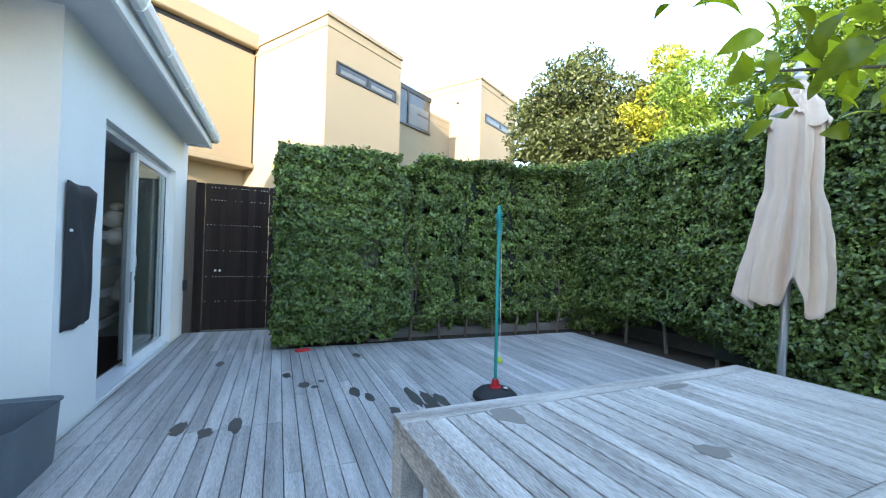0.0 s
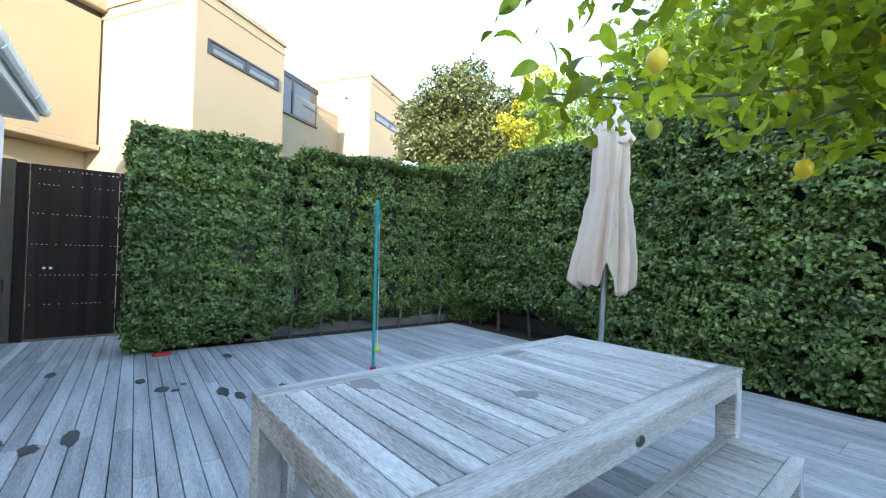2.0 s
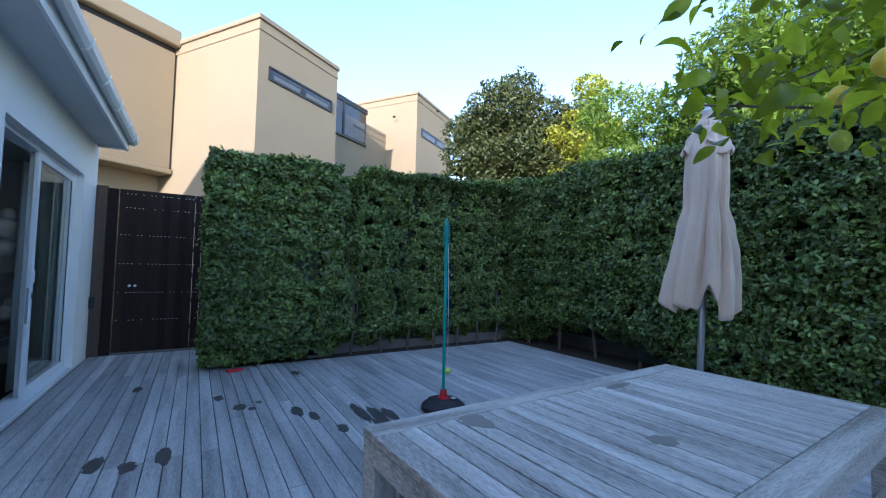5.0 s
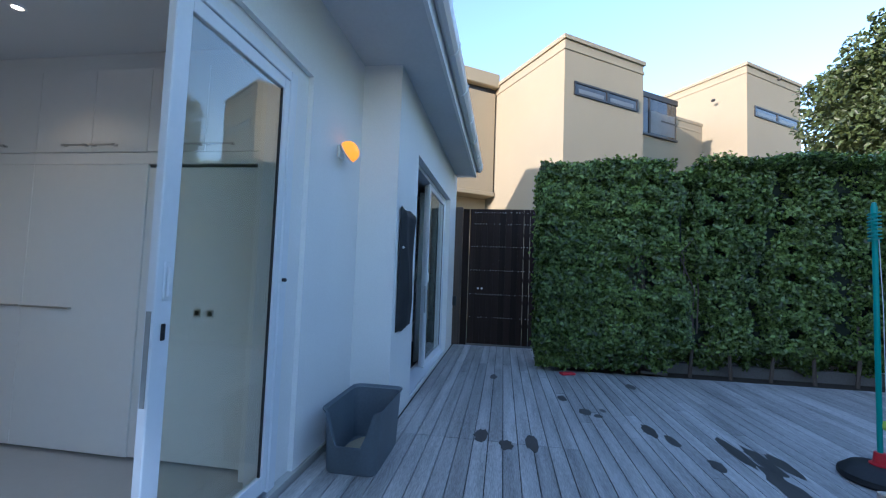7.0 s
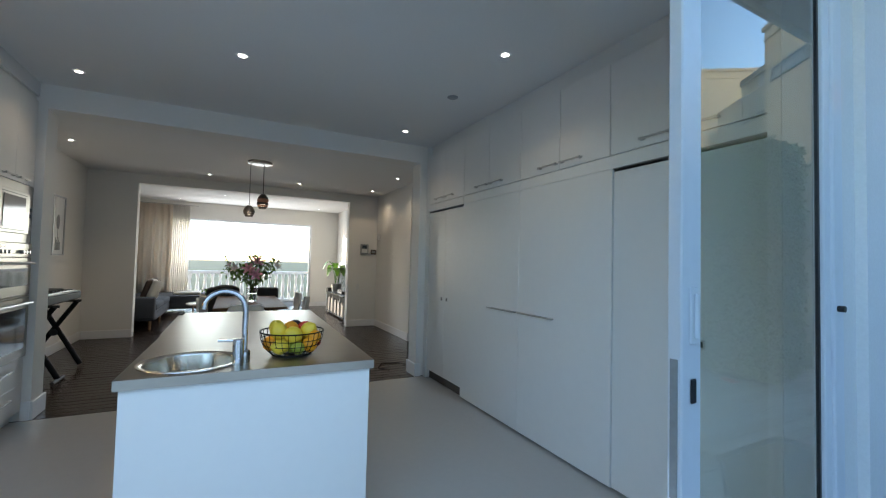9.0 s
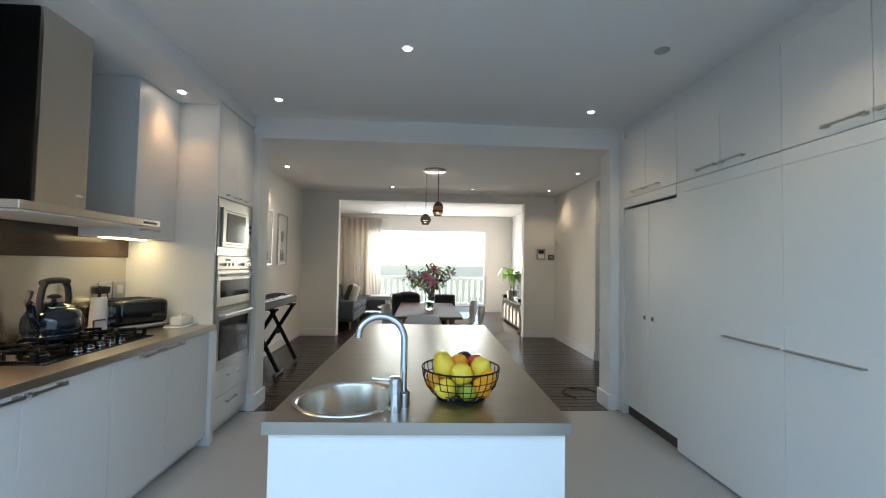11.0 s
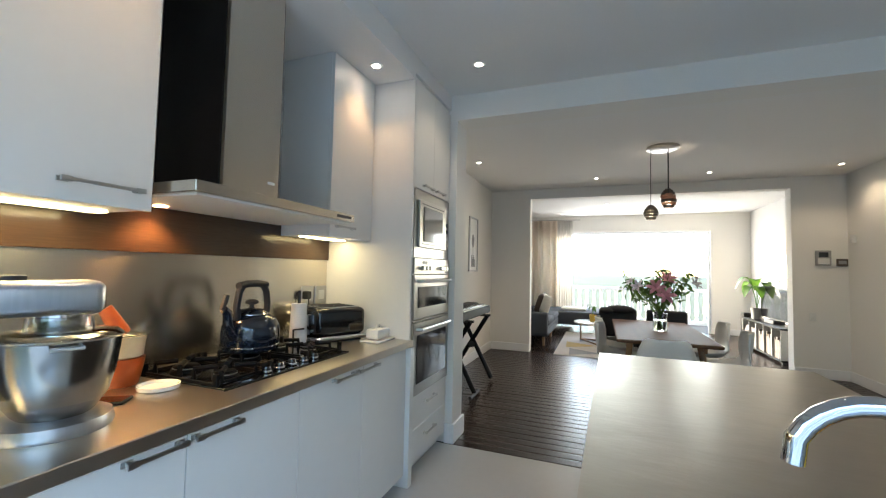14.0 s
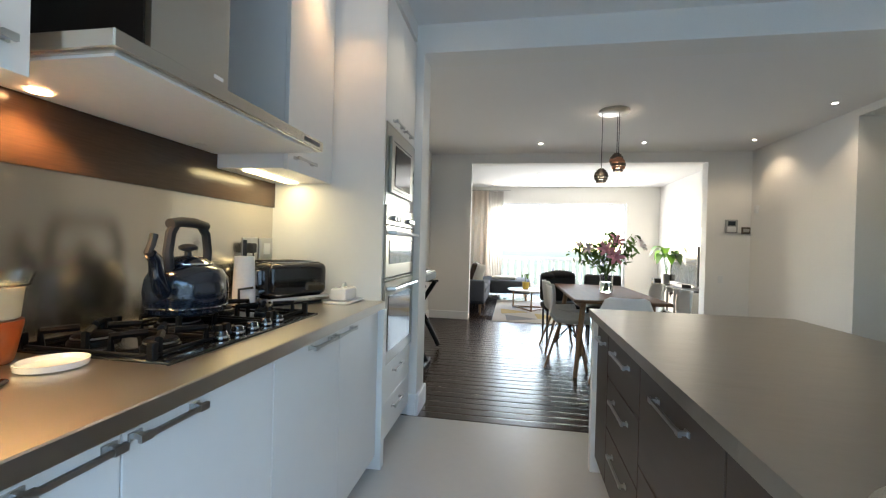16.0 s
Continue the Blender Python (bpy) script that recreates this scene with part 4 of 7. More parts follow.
# ---- lemon tree hanging over the table ----
def lemon_tree():
    t = thing("lemon_tree", pose(3.3, -1.2, DK), "lemon tree with ripe fruit overhanging the patio table", "tree")
    off = Vector((3.3, -1.2, DK))
    bm = B()
    tube(bm, [(0, 0, -0.02), (0.05, 0.02, 0.5), (-0.03, 0.06, 1.1), (-0.12, 0.16, 1.7), (-0.15, 0.25, 2.3)], 0.06, 9, taper=0.6)
    part("trunk", bm, "bark", t)
    ends, verts = [], []
    branches = [
        [(3.1, -0.8, 2.2), (2.5, 0.1, 2.02), (1.95, 0.45, 1.9), (1.55, 0.62, 1.83), (1.25, 0.80, 1.83)],
        [(3.15, -0.9, 2.0), (2.6, -0.1, 1.95), (2.2, 0.25, 1.85), (1.95, 0.4, 1.74)],
        [(3.1, -0.9, 2.4), (2.4, -0.1, 2.25), (1.8, 0.35, 2.12), (1.4, 0.55, 2.1), (1.16, 0.78, 2.12)],
        [(3.15, -0.9, 2.3), (2.6, 0.2, 2.3), (2.2, 0.7, 2.2), (2.0, 0.9, 2.1)],
        [(3.15, -0.9, 2.1), (2.9, -0.2, 2.0), (2.75, 0.25, 1.86), (2.55, 0.4, 1.76)],
        [(3.1, -0.9, 2.5), (2.4, -0.2, 2.5), (1.9, 0.2, 2.35), (1.6, 0.4, 2.2)],
        [(3.1, -0.9, 1.95), (2.5, -0.3, 1.95), (2.05, 0.0, 1.86), (1.75, 0.1, 1.76)],
        [(3.15, -0.9, 2.6), (3.0, 0.1, 2.55), (2.7, 0.7, 2.4), (2.45, 0.95, 2.25)],
        [(3.1, -0.95, 2.3), (2.2, -0.5, 2.4), (1.6, -0.1, 2.25), (1.35, 0.2, 2.15)],
    ]
    for pts in branches:
        bm = B()
        tube(bm, [Vector(p) - off for p in pts], 0.009, 6, taper=0.3)
        part("limb", bm, "bark", t)
        ps = np.array(pts)
        for i in range(len(ps) - 1):
            seg = np.linalg.norm(ps[i + 1] - ps[i])
            k = int(seg * (110 if i else 110))
            f = rng.random(k)[:, None]
            verts.append(ps[i] * (1 - f) + ps[i + 1] * f + rng.normal(0, 1, (k, 3)) * np.array((0.075, 0.075, 0.06)))
    k = 2600
    core = np.stack([rng.normal(2.55, 0.42, k), rng.normal(0.05, 0.42, k), rng.normal(2.38, 0.26, k)], 1)
    core = core[(core[:, 2] > 1.85)]
    verts.append(core)
    pos = np.concatenate(verts) - np.array(off)
    d = np.linalg.norm(pos + np.array(off) - np.array((0.3, 0.0, 1.33)), axis=1)
    pos = pos[d > 0.95]
    blade_mesh("crown", pos, np.tile((-0.25, -0.2, 0.7), (len(pos), 1)), 0.088, "lemonleaf", t, 0.95)
    fruits = [((1.33, 0.455, 1.825), 0.026, "lemon_pale"), ((2.30, 0.37, 1.685), 0.031, "lemon"), ((1.64, 0.61, 1.755), 0.026, "lime"), ((2.25, 0.1, 2.0), 0.036, "lemon"), ((2.4, 0.2, 2.12), 0.036, "lemon"), ((2.7, 0.5, 2.1), 0.036, "lemon"), ((2.0, 0.7, 2.0), 0.034, "lemon_pale")]
    for (x, y, z), r, mt in fruits:
        bm = B()
        lathe(bm, [(0, -1.35 * r), (0.25 * r, -1.28 * r), (0.6 * r, -1.0 * r), (0.95 * r, -0.4 * r), (r, 0.1 * r), (0.85 * r, 0.6 * r), (0.45 * r, 1.0 * r), (0.12 * r, 1.15 * r), (0, 1.15 * r)], 16, (x - off.x, y - off.y, z - off.z))
        rod(bm, (x - off.x, y - off.y, z - off.z + r), (x - off.x + 0.01, y - off.y, z - off.z + r + 0.03), 0.003, seg=5)
        part("lemon", bm, mt, t, "green unripe lemon" if mt == "lime" else "yellow lemon", True)


lemon_tree()

# ---- patio table and benches ----
def slatted(name, m, length, width, height, label, category, frame_w, slat, leg, apron, group=""):
    t = thing(name, m, label, category, group)
    L, W, H = length / 2, width / 2, height
    th = 0.032
    for s in (-1, 1):
        part("frame_board", box(B(), -L, L, s * W, s * (W - frame_w), H - th, H, 0.003), "teak_x", t)
        part("frame_board", box(B(), s * L, s * (L - frame_w * 0.9), -W + frame_w + 0.002, W - frame_w - 0.002, H - th, H - 0.001, 0.003), "teak", t)
        part("apron", box(B(), -L + 0.004, L - 0.004, s * (W - 0.004), s * (W - 0.034), H - th - apron, H - th - 0.001, 0.003), "teak_x", t)
        part("apron", box(B(), s * (L - 0.004), s * (L - 0.034), -W + 0.036, W - 0.036, H - th - apron, H - th - 0.001, 0.003), "teak", t)
        for s2 in (-1, 1):
            part("leg", box(B(), s * (L - 0.002), s * (L - leg), s2 * (W - 0.002), s2 * (W - leg), 0, H - th - 0.001, 0.005), "teak", t)
    inner = 2 * (L - frame_w * 0.9)
    n = max(3, round(inner / slat))
    step = inner / n
    bm = box(B(), -step / 2 + 0.0035, step / 2 - 0.0035, -W + frame_w + 0.003, W - frame_w - 0.003, -0.026, -0.002, 0.002)
    first = part("slat", bm, "teak", t)
    first.location = (-inner / 2 + step / 2, 0, H)
    for i in range(1, n):
        o = new("slat", first.data)
        o.parent, o.location = t, (-inner / 2 + step * (i + 0.5), 0, H - 0.0006 * (i % 3))
    part("crossbar", box(B(), -L + 0.05, L - 0.05, -0.04, 0.04, H - 0.09, H - 0.03), "teak_x", t)
    return t


tab = slatted("patio_table", pose(1.825, 1.254, DK, 0, 0, 2.4), 2.21, 1.10, 0.797, "large weathered silver-grey teak patio table", "table", 0.105, 0.088, 0.1, 0.085)
bm = lathe(B(), [(0, 0), (0.017, 0), (0.02, 0.003), (0.017, 0.006), (0, 0.006)], 16, sx=1.6)
bmesh.ops.rotate(bm, verts=bm.verts, cent=(0, 0, 0), matrix=Matrix.Rotation(radians(90), 3, "X"))
bmesh.ops.translate(bm, verts=bm.verts, vec=(-0.085, -0.548, 0.72))
part("plaque", bm, "bronze", tab, "small oval metal maker's plate")
slatted("patio_bench", pose(1.81, 0.60, DK, 0, 0, 2.4), 2.08, 0.34, 0.45, "weathered grey teak bench beside the table", "bench", 0.05, 0.088, 0.07, 0.06, "patio benches")
slatted("patio_bench", pose(1.945, 2.075, DK, 0, 0, 2.4), 2.08, 0.34, 0.45, "weathered grey teak bench drawn out behind the table", "bench", 0.05, 0.088, 0.07, 0.06, "patio benches")

# ---- closed parasol ----
def parasol(x, y):
    t = thing("parasol", pose(x, y, DK, 2.3, 0, 0), "closed beige canvas parasol on a grey metal pole", "parasol")
    part("base_plate", box(B(), -0.3, 0.3, -0.3, 0.3, -0.012, 0.05, 0.01), "black", t)
    part("pole", rod(B(), (0, 0, 0.04), (0, 0, 2.66), 0.024, seg=16), "alu", t, "grey metal pole", True)
    bm = B()
    lathe(bm, [(0, 0), (0.04, 0.0), (0.05, 0.02), (0.02, 0.05), (0.035, 0.075), (0.025, 0.105), (0.012, 0.13), (0.014, 0.145), (0, 0.155)], 14, (0, 0, 2.635))
    part("finial", bm, "plastic_w", t, "white turned finial", True)

    def cloth(name, z0, z1, radii, folds, depth, seed, lobes=(), flare=0.0):
        """A hanging sleeve of cloth: radii from top to hem, pleats that open downwards, and a hem dropped or lifted at given angles."""
        bm = B()
        seg, rows = 144, 36
        g = np.random.default_rng(seed)
        ph = g.uniform(0, 6.28, 4)
        rings = []
        for j in range(rows + 1):
            f = j / rows
            k = f * (len(radii) - 1)
            i0 = min(int(k), len(radii) - 2)
            e = k - i0
            e = e * e * (3 - 2 * e)
            base = radii[i0] * (1 - e) + radii[i0 + 1] * e
            ring = []
            for i in range(seg):
                a = math.tau * i / seg
                open_ = min(1, 0.25 + f * 1.4)
                w = folds * a + ph[0] + 1.5 * math.sin(2 * a + ph[1]) + 0.8 * math.sin(3.1 * f + a)
                pleat = 0.85 * math.sin(w + 0.8 * math.sin(w)) + 0.4 * math.sin(2.3 * w + ph[2] + 2.5 * f)
                r = base * (1 + depth * open_ * pleat + 0.10 * math.sin(2 * a + ph[3]) + 0.025 * math.sin(11 * f + 4 * a) + flare * f ** 3 * math.exp(-((a - 2.25) / 0.55) ** 2))
                z = z1 + (z0 - z1) * f + 0.03 * f ** 3 * pleat
                for a0, wide, lift in lobes:
                    da = (a - a0 + math.pi) % math.tau - math.pi
                    z += lift * f ** 4 * math.exp(-(da / wide) ** 2)
                ring.append(bm.verts.new((r * math.cos(a), r * math.sin(a), z)))
            rings.append(ring)
        for a, b in zip(rings, rings[1:]):
            for i in range(seg):
                bm.faces.new((a[i], a[(i + 1) % seg], b[(i + 1) % seg], b[i]))
        ob = part(name, bm, "canvas", t, "", True)
        s = ob.modifiers.new("thick", "SOLIDIFY")
        s.thickness = 0.005
        return ob

    cloth("canopy", 1.17, 2.52, (0.10, 0.15, 0.155, 0.145, 0.18, 0.205, 0.225, 0.225), 9, 0.17, 4, ((3.75, 0.22, 0.17), (2.7, 0.5, -0.02), (4.4, 0.5, -0.07), (0.6, 0.8, 0.1)), 0.25)
    cloth("vent_cap", 2.335, 2.64, (0.035, 0.085, 0.13, 0.165), 8, 0.10, 8, ((3.0, 0.35, -0.03), (4.3, 0.3, -0.05), (3.65, 0.25, 0.05)))
    bm = B()
    tube(bm, [(0.118 * math.cos(a), 0.118 * math.sin(a), 2.02 + 0.02 * math.sin(a)) for a in [math.tau * i / 24 for i in range(25)]], 0.010, 6)
    part("tie_strap", bm, "canvas", t)


parasol(3.40, 1.90)

# ---- swing-ball set ----
sw = thing("swing_ball_set", pose(2.32, 3.80, DK), "green pole swing ball game on a black rubber base", "garden game")
part("base", lathe(B(), [(0, 0), (0.21, 0), (0.225, 0.02), (0.22, 0.05), (0.16, 0.10), (0.06, 0.115), (0, 0.115)], 28), "black", sw, "black weighted base", True)
part("socket", lathe(B(), [(0.06, 0.11), (0.058, 0.125), (0.04, 0.13), (0.032, 0.2), (0.0, 0.2)], 18), "red", sw, "red plastic socket", True)
part("pole", rod(B(), (0, 0, 0.19), (0.0, 0, 1.85), 0.0165, seg=14), "teal", sw, "teal metal pole", True)
bm = B()
tube(bm, [(0.034 * math.cos(a), 0.034 * math.sin(a), 1.66 + 0.21 * a / (math.tau * 8)) for a in [math.tau * 8 * i / 120 for i in range(121)]], 0.0055, 6)
part("spiral", bm, "teal", sw, "", True)
part("top_cap", lathe(B(), [(0.018, 1.85), (0.02, 1.90), (0.012, 1.94), (0, 1.945)], 12), "teal", sw, "", True)
part("cord", tube(B(), [(0.026, 0, 1.68), (0.034, -0.01, 1.2), (0.036, -0.012, 0.42)], 0.0025, 5), "plastic_w", sw)
part("ball", blob(B(), (0.036, -0.012, 0.385), 0.033, 18, 12), "ball", sw, "yellow-green tennis ball", True)
part("label_tag", box(B(), 0.05, 0.09, -0.1, -0.06, 0.118, 0.132, 0.004), "plastic_w", sw)

# ---- against the house wall ----
def litter_tub():
    t = thing("litter_tub", pose(-1.235, 3.37, DK), "grey open plastic litter tub with a low front", "tub")
    bm = B()
    hx, hy, H = 0.19, 0.31, 0.42
    outl = []
    for (cx, cy, a0) in ((1, 1, 0), (-1, 1, 90), (-1, -1, 180), (1, -1, 270)):
        for k in range(5):
            a = radians(a0 + k * 22.5)
            outl.append((cx, cy, math.cos(a), math.sin(a)))
        if a0 == 180:
            outl += [(f / 5, -1, 0.0, -1.0) for f in (-4, -3, -2, -1, 0, 1, 2, 3, 4)]

    def ring(s, z, rr, dip):
        r = []
        for cx, cy, ca, sa in outl:
            x, y = cx * (hx * s - rr) + ca * rr, cy * (hy * s - rr) + sa * rr
            zz = z - (dip * max(0, min(1, 2.2 - abs(x) / (hx * s) * 2.7)) if y < -hy * s * 0.93 else 0)
            r.append(bm.verts.new((x, y, zz)))
        return r

    rs = [ring(0.88, 0.0, 0.05, 0), ring(0.91, 0.02, 0.05, 0), ring(1.0, H - 0.02, 0.06, 0.22), ring(1.06, H, 0.065, 0.22), ring(1.06, H - 0.012, 0.065, 0.22), ring(0.97, H - 0.02, 0.055, 0.22), ring(0.89, 0.03, 0.045, 0)]
    bm.faces.new(rs[0][::-1]), bm.faces.new(rs[-1])
    for a, b in zip(rs, rs[1:]):
        for i in range(len(a)):
            bm.faces.new((a[i], a[(i + 1) % len(a)], b[(i + 1) % len(a)], b[i]))
    part("body", bm, "tub", t, "", True)
    part("litter", lathe(B(), [(0, 0.09), (0.1, 0.085), (0.14, 0.06), (0.15, 0.035), (0, 0.035)], 18, sy=1.5), "sandy", t, "sandy litter", True)


litter_tub()
cv = thing("heater_cover", pose(FB, 4.22, 0.0), "black fabric cover over a wall-hung slim unit", "cover")
bm = B()
rows, cols = 24, 10
g = {}
for i in range(cols + 1):
    for j in range(rows + 1):
        y = -0.22 + 0.44 * i / cols
        z = 0.74 + 1.13 * j / rows
        edge = min(1, min(i, cols - i) / 1.5, min(j, rows - j) / 1.5)
        x = 0.012 + 0.06 * edge ** 0.6 + 0.012 * math.sin(7 * z + 5 * y) * edge + 0.008 * math.sin(17 * y + 3 * z)
        pinch = 0.03 * math.sin(z * 5)
        g[i, j] = bm.verts.new((x, y * (0.94 + 0.05 * math.sin(z * 4 + 1)), z + 0.006 * math.sin(i * 0.9) * (j in (0, rows))))
for i in range(cols):
    for j in range(rows):
        bm.faces.new((g[i, j], g[i + 1, j], g[i + 1, j + 1], g[i, j + 1]))
bk = [g[i, 0] for i in range(cols + 1)] + [g[cols, j] for j in range(1, rows + 1)] + [g[i, rows] for i in range(cols - 1, -1, -1)] + [g[0, j] for j in range(rows - 1, 0, -1)]
bm.faces.new(bk[::-1])
part("fabric", bm, "cover", cv, "", True)
part("toggle", blob(B(), (0.05, -0.20, 1.5), 0.012, 8, 6), "plastic_w", cv, "white cord toggle")
lp = thing("wall_lamp", pose(FA, 3.46, 2.19), "amber glowing eyelid wall lamp", "lamp")
bm = B()
lathe(bm, [(0, -0.022), (0.06, -0.02), (0.084, -0.008), (0.087, 0.0), (0.0, 0.0)], 24)
bmesh.ops.rotate(bm, verts=bm.verts, cent=(0, 0, 0), matrix=Matrix.Rotation(radians(60), 3, "Y"))
bmesh.ops.translate(bm, verts=bm.verts, vec=(0.066, 0, 0.0))
part("shade", bm, "plastic_w", lp, "white shallow dish under the lens", True)
bm = B()
lathe(bm, [(0.082, 0.0), (0.08, 0.03), (0.066, 0.06), (0.04, 0.08), (0, 0.088)], 24)
bmesh.ops.rotate(bm, verts=bm.verts, cent=(0, 0, 0), matrix=Matrix.Rotation(radians(60), 3, "Y"))
bmesh.ops.translate(bm, verts=bm.verts, vec=(0.067, 0, 0.001))
part("lens", bm, "amber", lp, "glowing amber lens", True)
part("back_plate", box(B(), 0.0, 0.02, -0.05, 0.05, -0.05, 0.05, 0.006), "plastic_w", lp)
# clutter at the foot of the hedge
bx = thing("garden_box", pose(1.85, 6.80, DK), "small grey box on a pale slab under the hedge", "box")
part("slab", box(B(), -0.18, 0.18, -0.1, 0.1, 0, 0.05, 0.01), "block", bx)
part("lid_box", box(B(), -0.08, 0.1, -0.07, 0.07, 0.05, 0.15, 0.02), "plastic_g", bx)
solo("garden_tray", box(B(), -0.1, 0.1, -0.05, 0.05, 0, 0.03, 0.008), "red", pose(0.62, 6.36, DK, 0, 0, 20), "small red plastic tray by the hedge", "tray")

# bedroom behind the sliding door
bed = thing("bunk_bed", pose(-2.2, 6.45, -0.015), "white painted bunk bed piled with pale soft toys", "bed")
for x, y in ((-0.4, -0.3), (0.35, -0.3), (-0.4, 1.3), (0.35, 1.3)):
    part("post", box(B(), x, x + 0.07, y, y + 0.07, 0, 1.75, 0.005), "trim", bed)
for z in (0.35, 0.75, 1.15, 1.5):
    part("rail", box(B(), 0.36, 0.40, -0.22, 1.3, z, z + 0.1, 0.005), "trim", bed)
part("mattress", box(B(), -0.38, 0.34, -0.22, 1.3, 0.45, 0.62, 0.03), "cushion_w", bed)
for i, (y, z, r) in enumerate(((-0.1, 1.75, 0.13), (0.12, 1.7, 0.11), (-0.05, 1.52, 0.12), (0.2, 0.75, 0.12))):
    solo("soft_toy", blob(blob(B(), (0, 0, 0), (r, r, r * 0.9), 14, 9), (0.02, 0, r * 1.1), r * 0.6, 12, 8), "cushion_w", pose(-1.75, 6.85 + y, z), "cream plush soft toy on the bed", "toy", "soft toys", smooth=True)
st = thing("stool", pose(-1.75, 5.55, -0.015), "small wooden stool inside the door", "stool")
part("seat", box(B(), -0.13, 0.13, -0.13, 0.13, 0.30, 0.335, 0.008), "oak", st)
for a in (-0.1, 0.1):
    for b in (-0.1, 0.1):
        part("leg", rod(B(), (a * 1.15, b * 1.15, 0), (a * 0.8, b * 0.8, 0.3), 0.016), "oak", st)


def drape(name, m, length, height, folds, depth, material, label, group=""):
    bm = B()
    n = folds * 10
    rows = []
    for z in (0.0, height * 0.5, height):
        rows.append([bm.verts.new((length * i / n, depth * math.sin(math.tau * folds * i / n + 0.4 * math.sin(i * 0.35)) * (1.1 - 0.25 * z / height), z)) for i in range(n + 1)])
    for a, b in zip(rows, rows[1:]):
        for i in range(n):
            bm.faces.new((a[i], a[i + 1], b[i + 1], b[i]))
    ob = solo(name, bm, material, m, label, "curtain", group, smooth=True)
    s = ob.modifiers.new("thick", "SOLIDIFY")
    s.thickness = 0.004
    return ob


drape("curtain", pose(-1.5, 6.3, 0.0, 0, 0, 90), 1.2, 2.45, 11, 0.03, "paleblind", "grey-green curtain behind the bedroom door")

# ---- kitchen ----
def bar_handle(parent, p0, p1, out, material="nickel"):
    """A flat bar handle on two feet, from p0 to p1, standing off along out."""
    p0, p1, out = Vector(p0), Vector(p1), Vector(out)
    d = (p1 - p0).normalized()
    bm = B()
    s = d.cross(out).normalized()
    o = out.normalized()

    def slab(c, u, v, w):
        vs = [bm.verts.new(c + d * u * a + s * v * b + o * w * e) for a in (-1, 1) for b in (-1, 1) for e in (-1, 1)]
        for q in ((0, 1, 3, 2), (4, 6, 7, 5), (0, 4, 5, 1), (2, 3, 7, 6), (0, 2, 6, 4), (1, 5, 7, 3)):
            bm.faces.new([vs[i] for i in q])
    slab((p0 + p1) / 2 + out * 0.9, (p1 - p0).length / 2 + 0.012, 0.005, 0.004)
    for p in (p0, p1):
        slab(p + out * 0.45, 0.005, 0.0055, out.length * 0.45)
        slab(p + o * 0.002, 0.014, 0.0075, 0.002)
        slab(p + out * 0.9, 0.013, 0.0075, 0.0045)
    bmesh.ops.recalc_face_normals(bm, faces=bm.faces[:])
    return part("handle", bm, material, parent, "brushed steel bar handle", True)


def hole_ring(bm, u0, u1, v0, v1, cx, cy, r, z, seg=40):
    """A rectangle with a round hole, facing up."""
    outer, inner = [], []
    for i in range(seg):
        a = math.tau * i / seg
        ca, sa = math.cos(a), math.sin(a)
        k = min(((u1 if ca > 0 else u0) - cx) / ca if abs(ca) > 1e-6 else 9e9, ((v1 if sa > 0 else v0) - cy) / sa if abs(sa) > 1e-6 else 9e9)
        outer.append(bm.verts.new((cx + ca * k, cy + sa * k, z)))
        inner.append(bm.verts.new((cx + ca * r, cy + sa * r, z)))
    for cu, cv in ((u0, v0), (u1, v0), (u1, v1), (u0, v1)):
        corner = Vector((cu, cv, z))
        min(outer, key=lambda v: (v.co - corner).length).co = corner
    for i in range(seg):
        j = (i + 1) % seg
        bm.faces.new((inner[i], outer[i], outer[j], inner[j]))


IS = pose(-3.89, 0.965, 0, 0, 0, -1.2)
isl = thing("kitchen_island", IS, "kitchen island with white end panels and brown drawers", "island")
SX, SY, SR = 0.82, -0.27, 0.185      # sink on the island
part("end_panel", box(B(), 0.985, 1.04, -0.485, 0.485, 0, 0.829, 0.002), "cab", isl, "white end panel")
part("end_panel", box(B(), -1.04, -0.985, -0.485, 0.485, 0, 0.829, 0.002), "cab", isl, "white end panel")
part("carcass", box(B(), -0.984, 0.56, -0.44, 0.46, 0.08, 0.828), "cab_dk", isl)
part("carcass", box(B(), 0.56, 0.984, -0.44, 0.46, 0.08, 0.6), "cab_dk", isl)
part("plinth", box(B(), -0.98, 0.98, -0.40, 0.42, 0, 0.08), "black", isl)
xs = (-0.982, -0.72, -0.20, 0.40, 0.982)
for i, (a, b) in enumerate(zip(xs, xs[1:])):
    if i in (0, 3):
        d = part("door", box(B(), a + 0.003, b - 0.003, -0.462, -0.442, 0.09, 0.815, 0.002), "cab_dk", isl, "brown laminate door")
        bar_handle(d, (b - 0.2, -0.462, 0.74), (b - 0.06, -0.462, 0.74), (0, -0.025, 0))
    else:
        for z0, z1 in ((0.09, 0.36), (0.366, 0.60), (0.606, 0.815)) if i == 1 else ((0.09, 0.45), (0.456, 0.815)):
            d = part("drawer", box(B(), a + 0.003, b - 0.003, -0.462, -0.442, z0, z1, 0.002), "cab_dk", isl, "brown laminate drawer front")
            bar_handle(d, ((a + b) / 2 - 0.11, -0.462, z1 - 0.07), ((a + b) / 2 + 0.11, -0.462, z1 - 0.07), (0, -0.025, 0))
part("back_panel", box(B(), -0.982, 0.982, 0.461, 0.48, 0.0, 0.828), "cab", isl)
itop = thing("island_worktop", IS, "brushed stainless steel worktop with an inset round sink", "worktop")
bm = B()
hole_ring(bm, 0.52, 1.06, -0.5, 0.5, SX, SY, SR, 0.87)
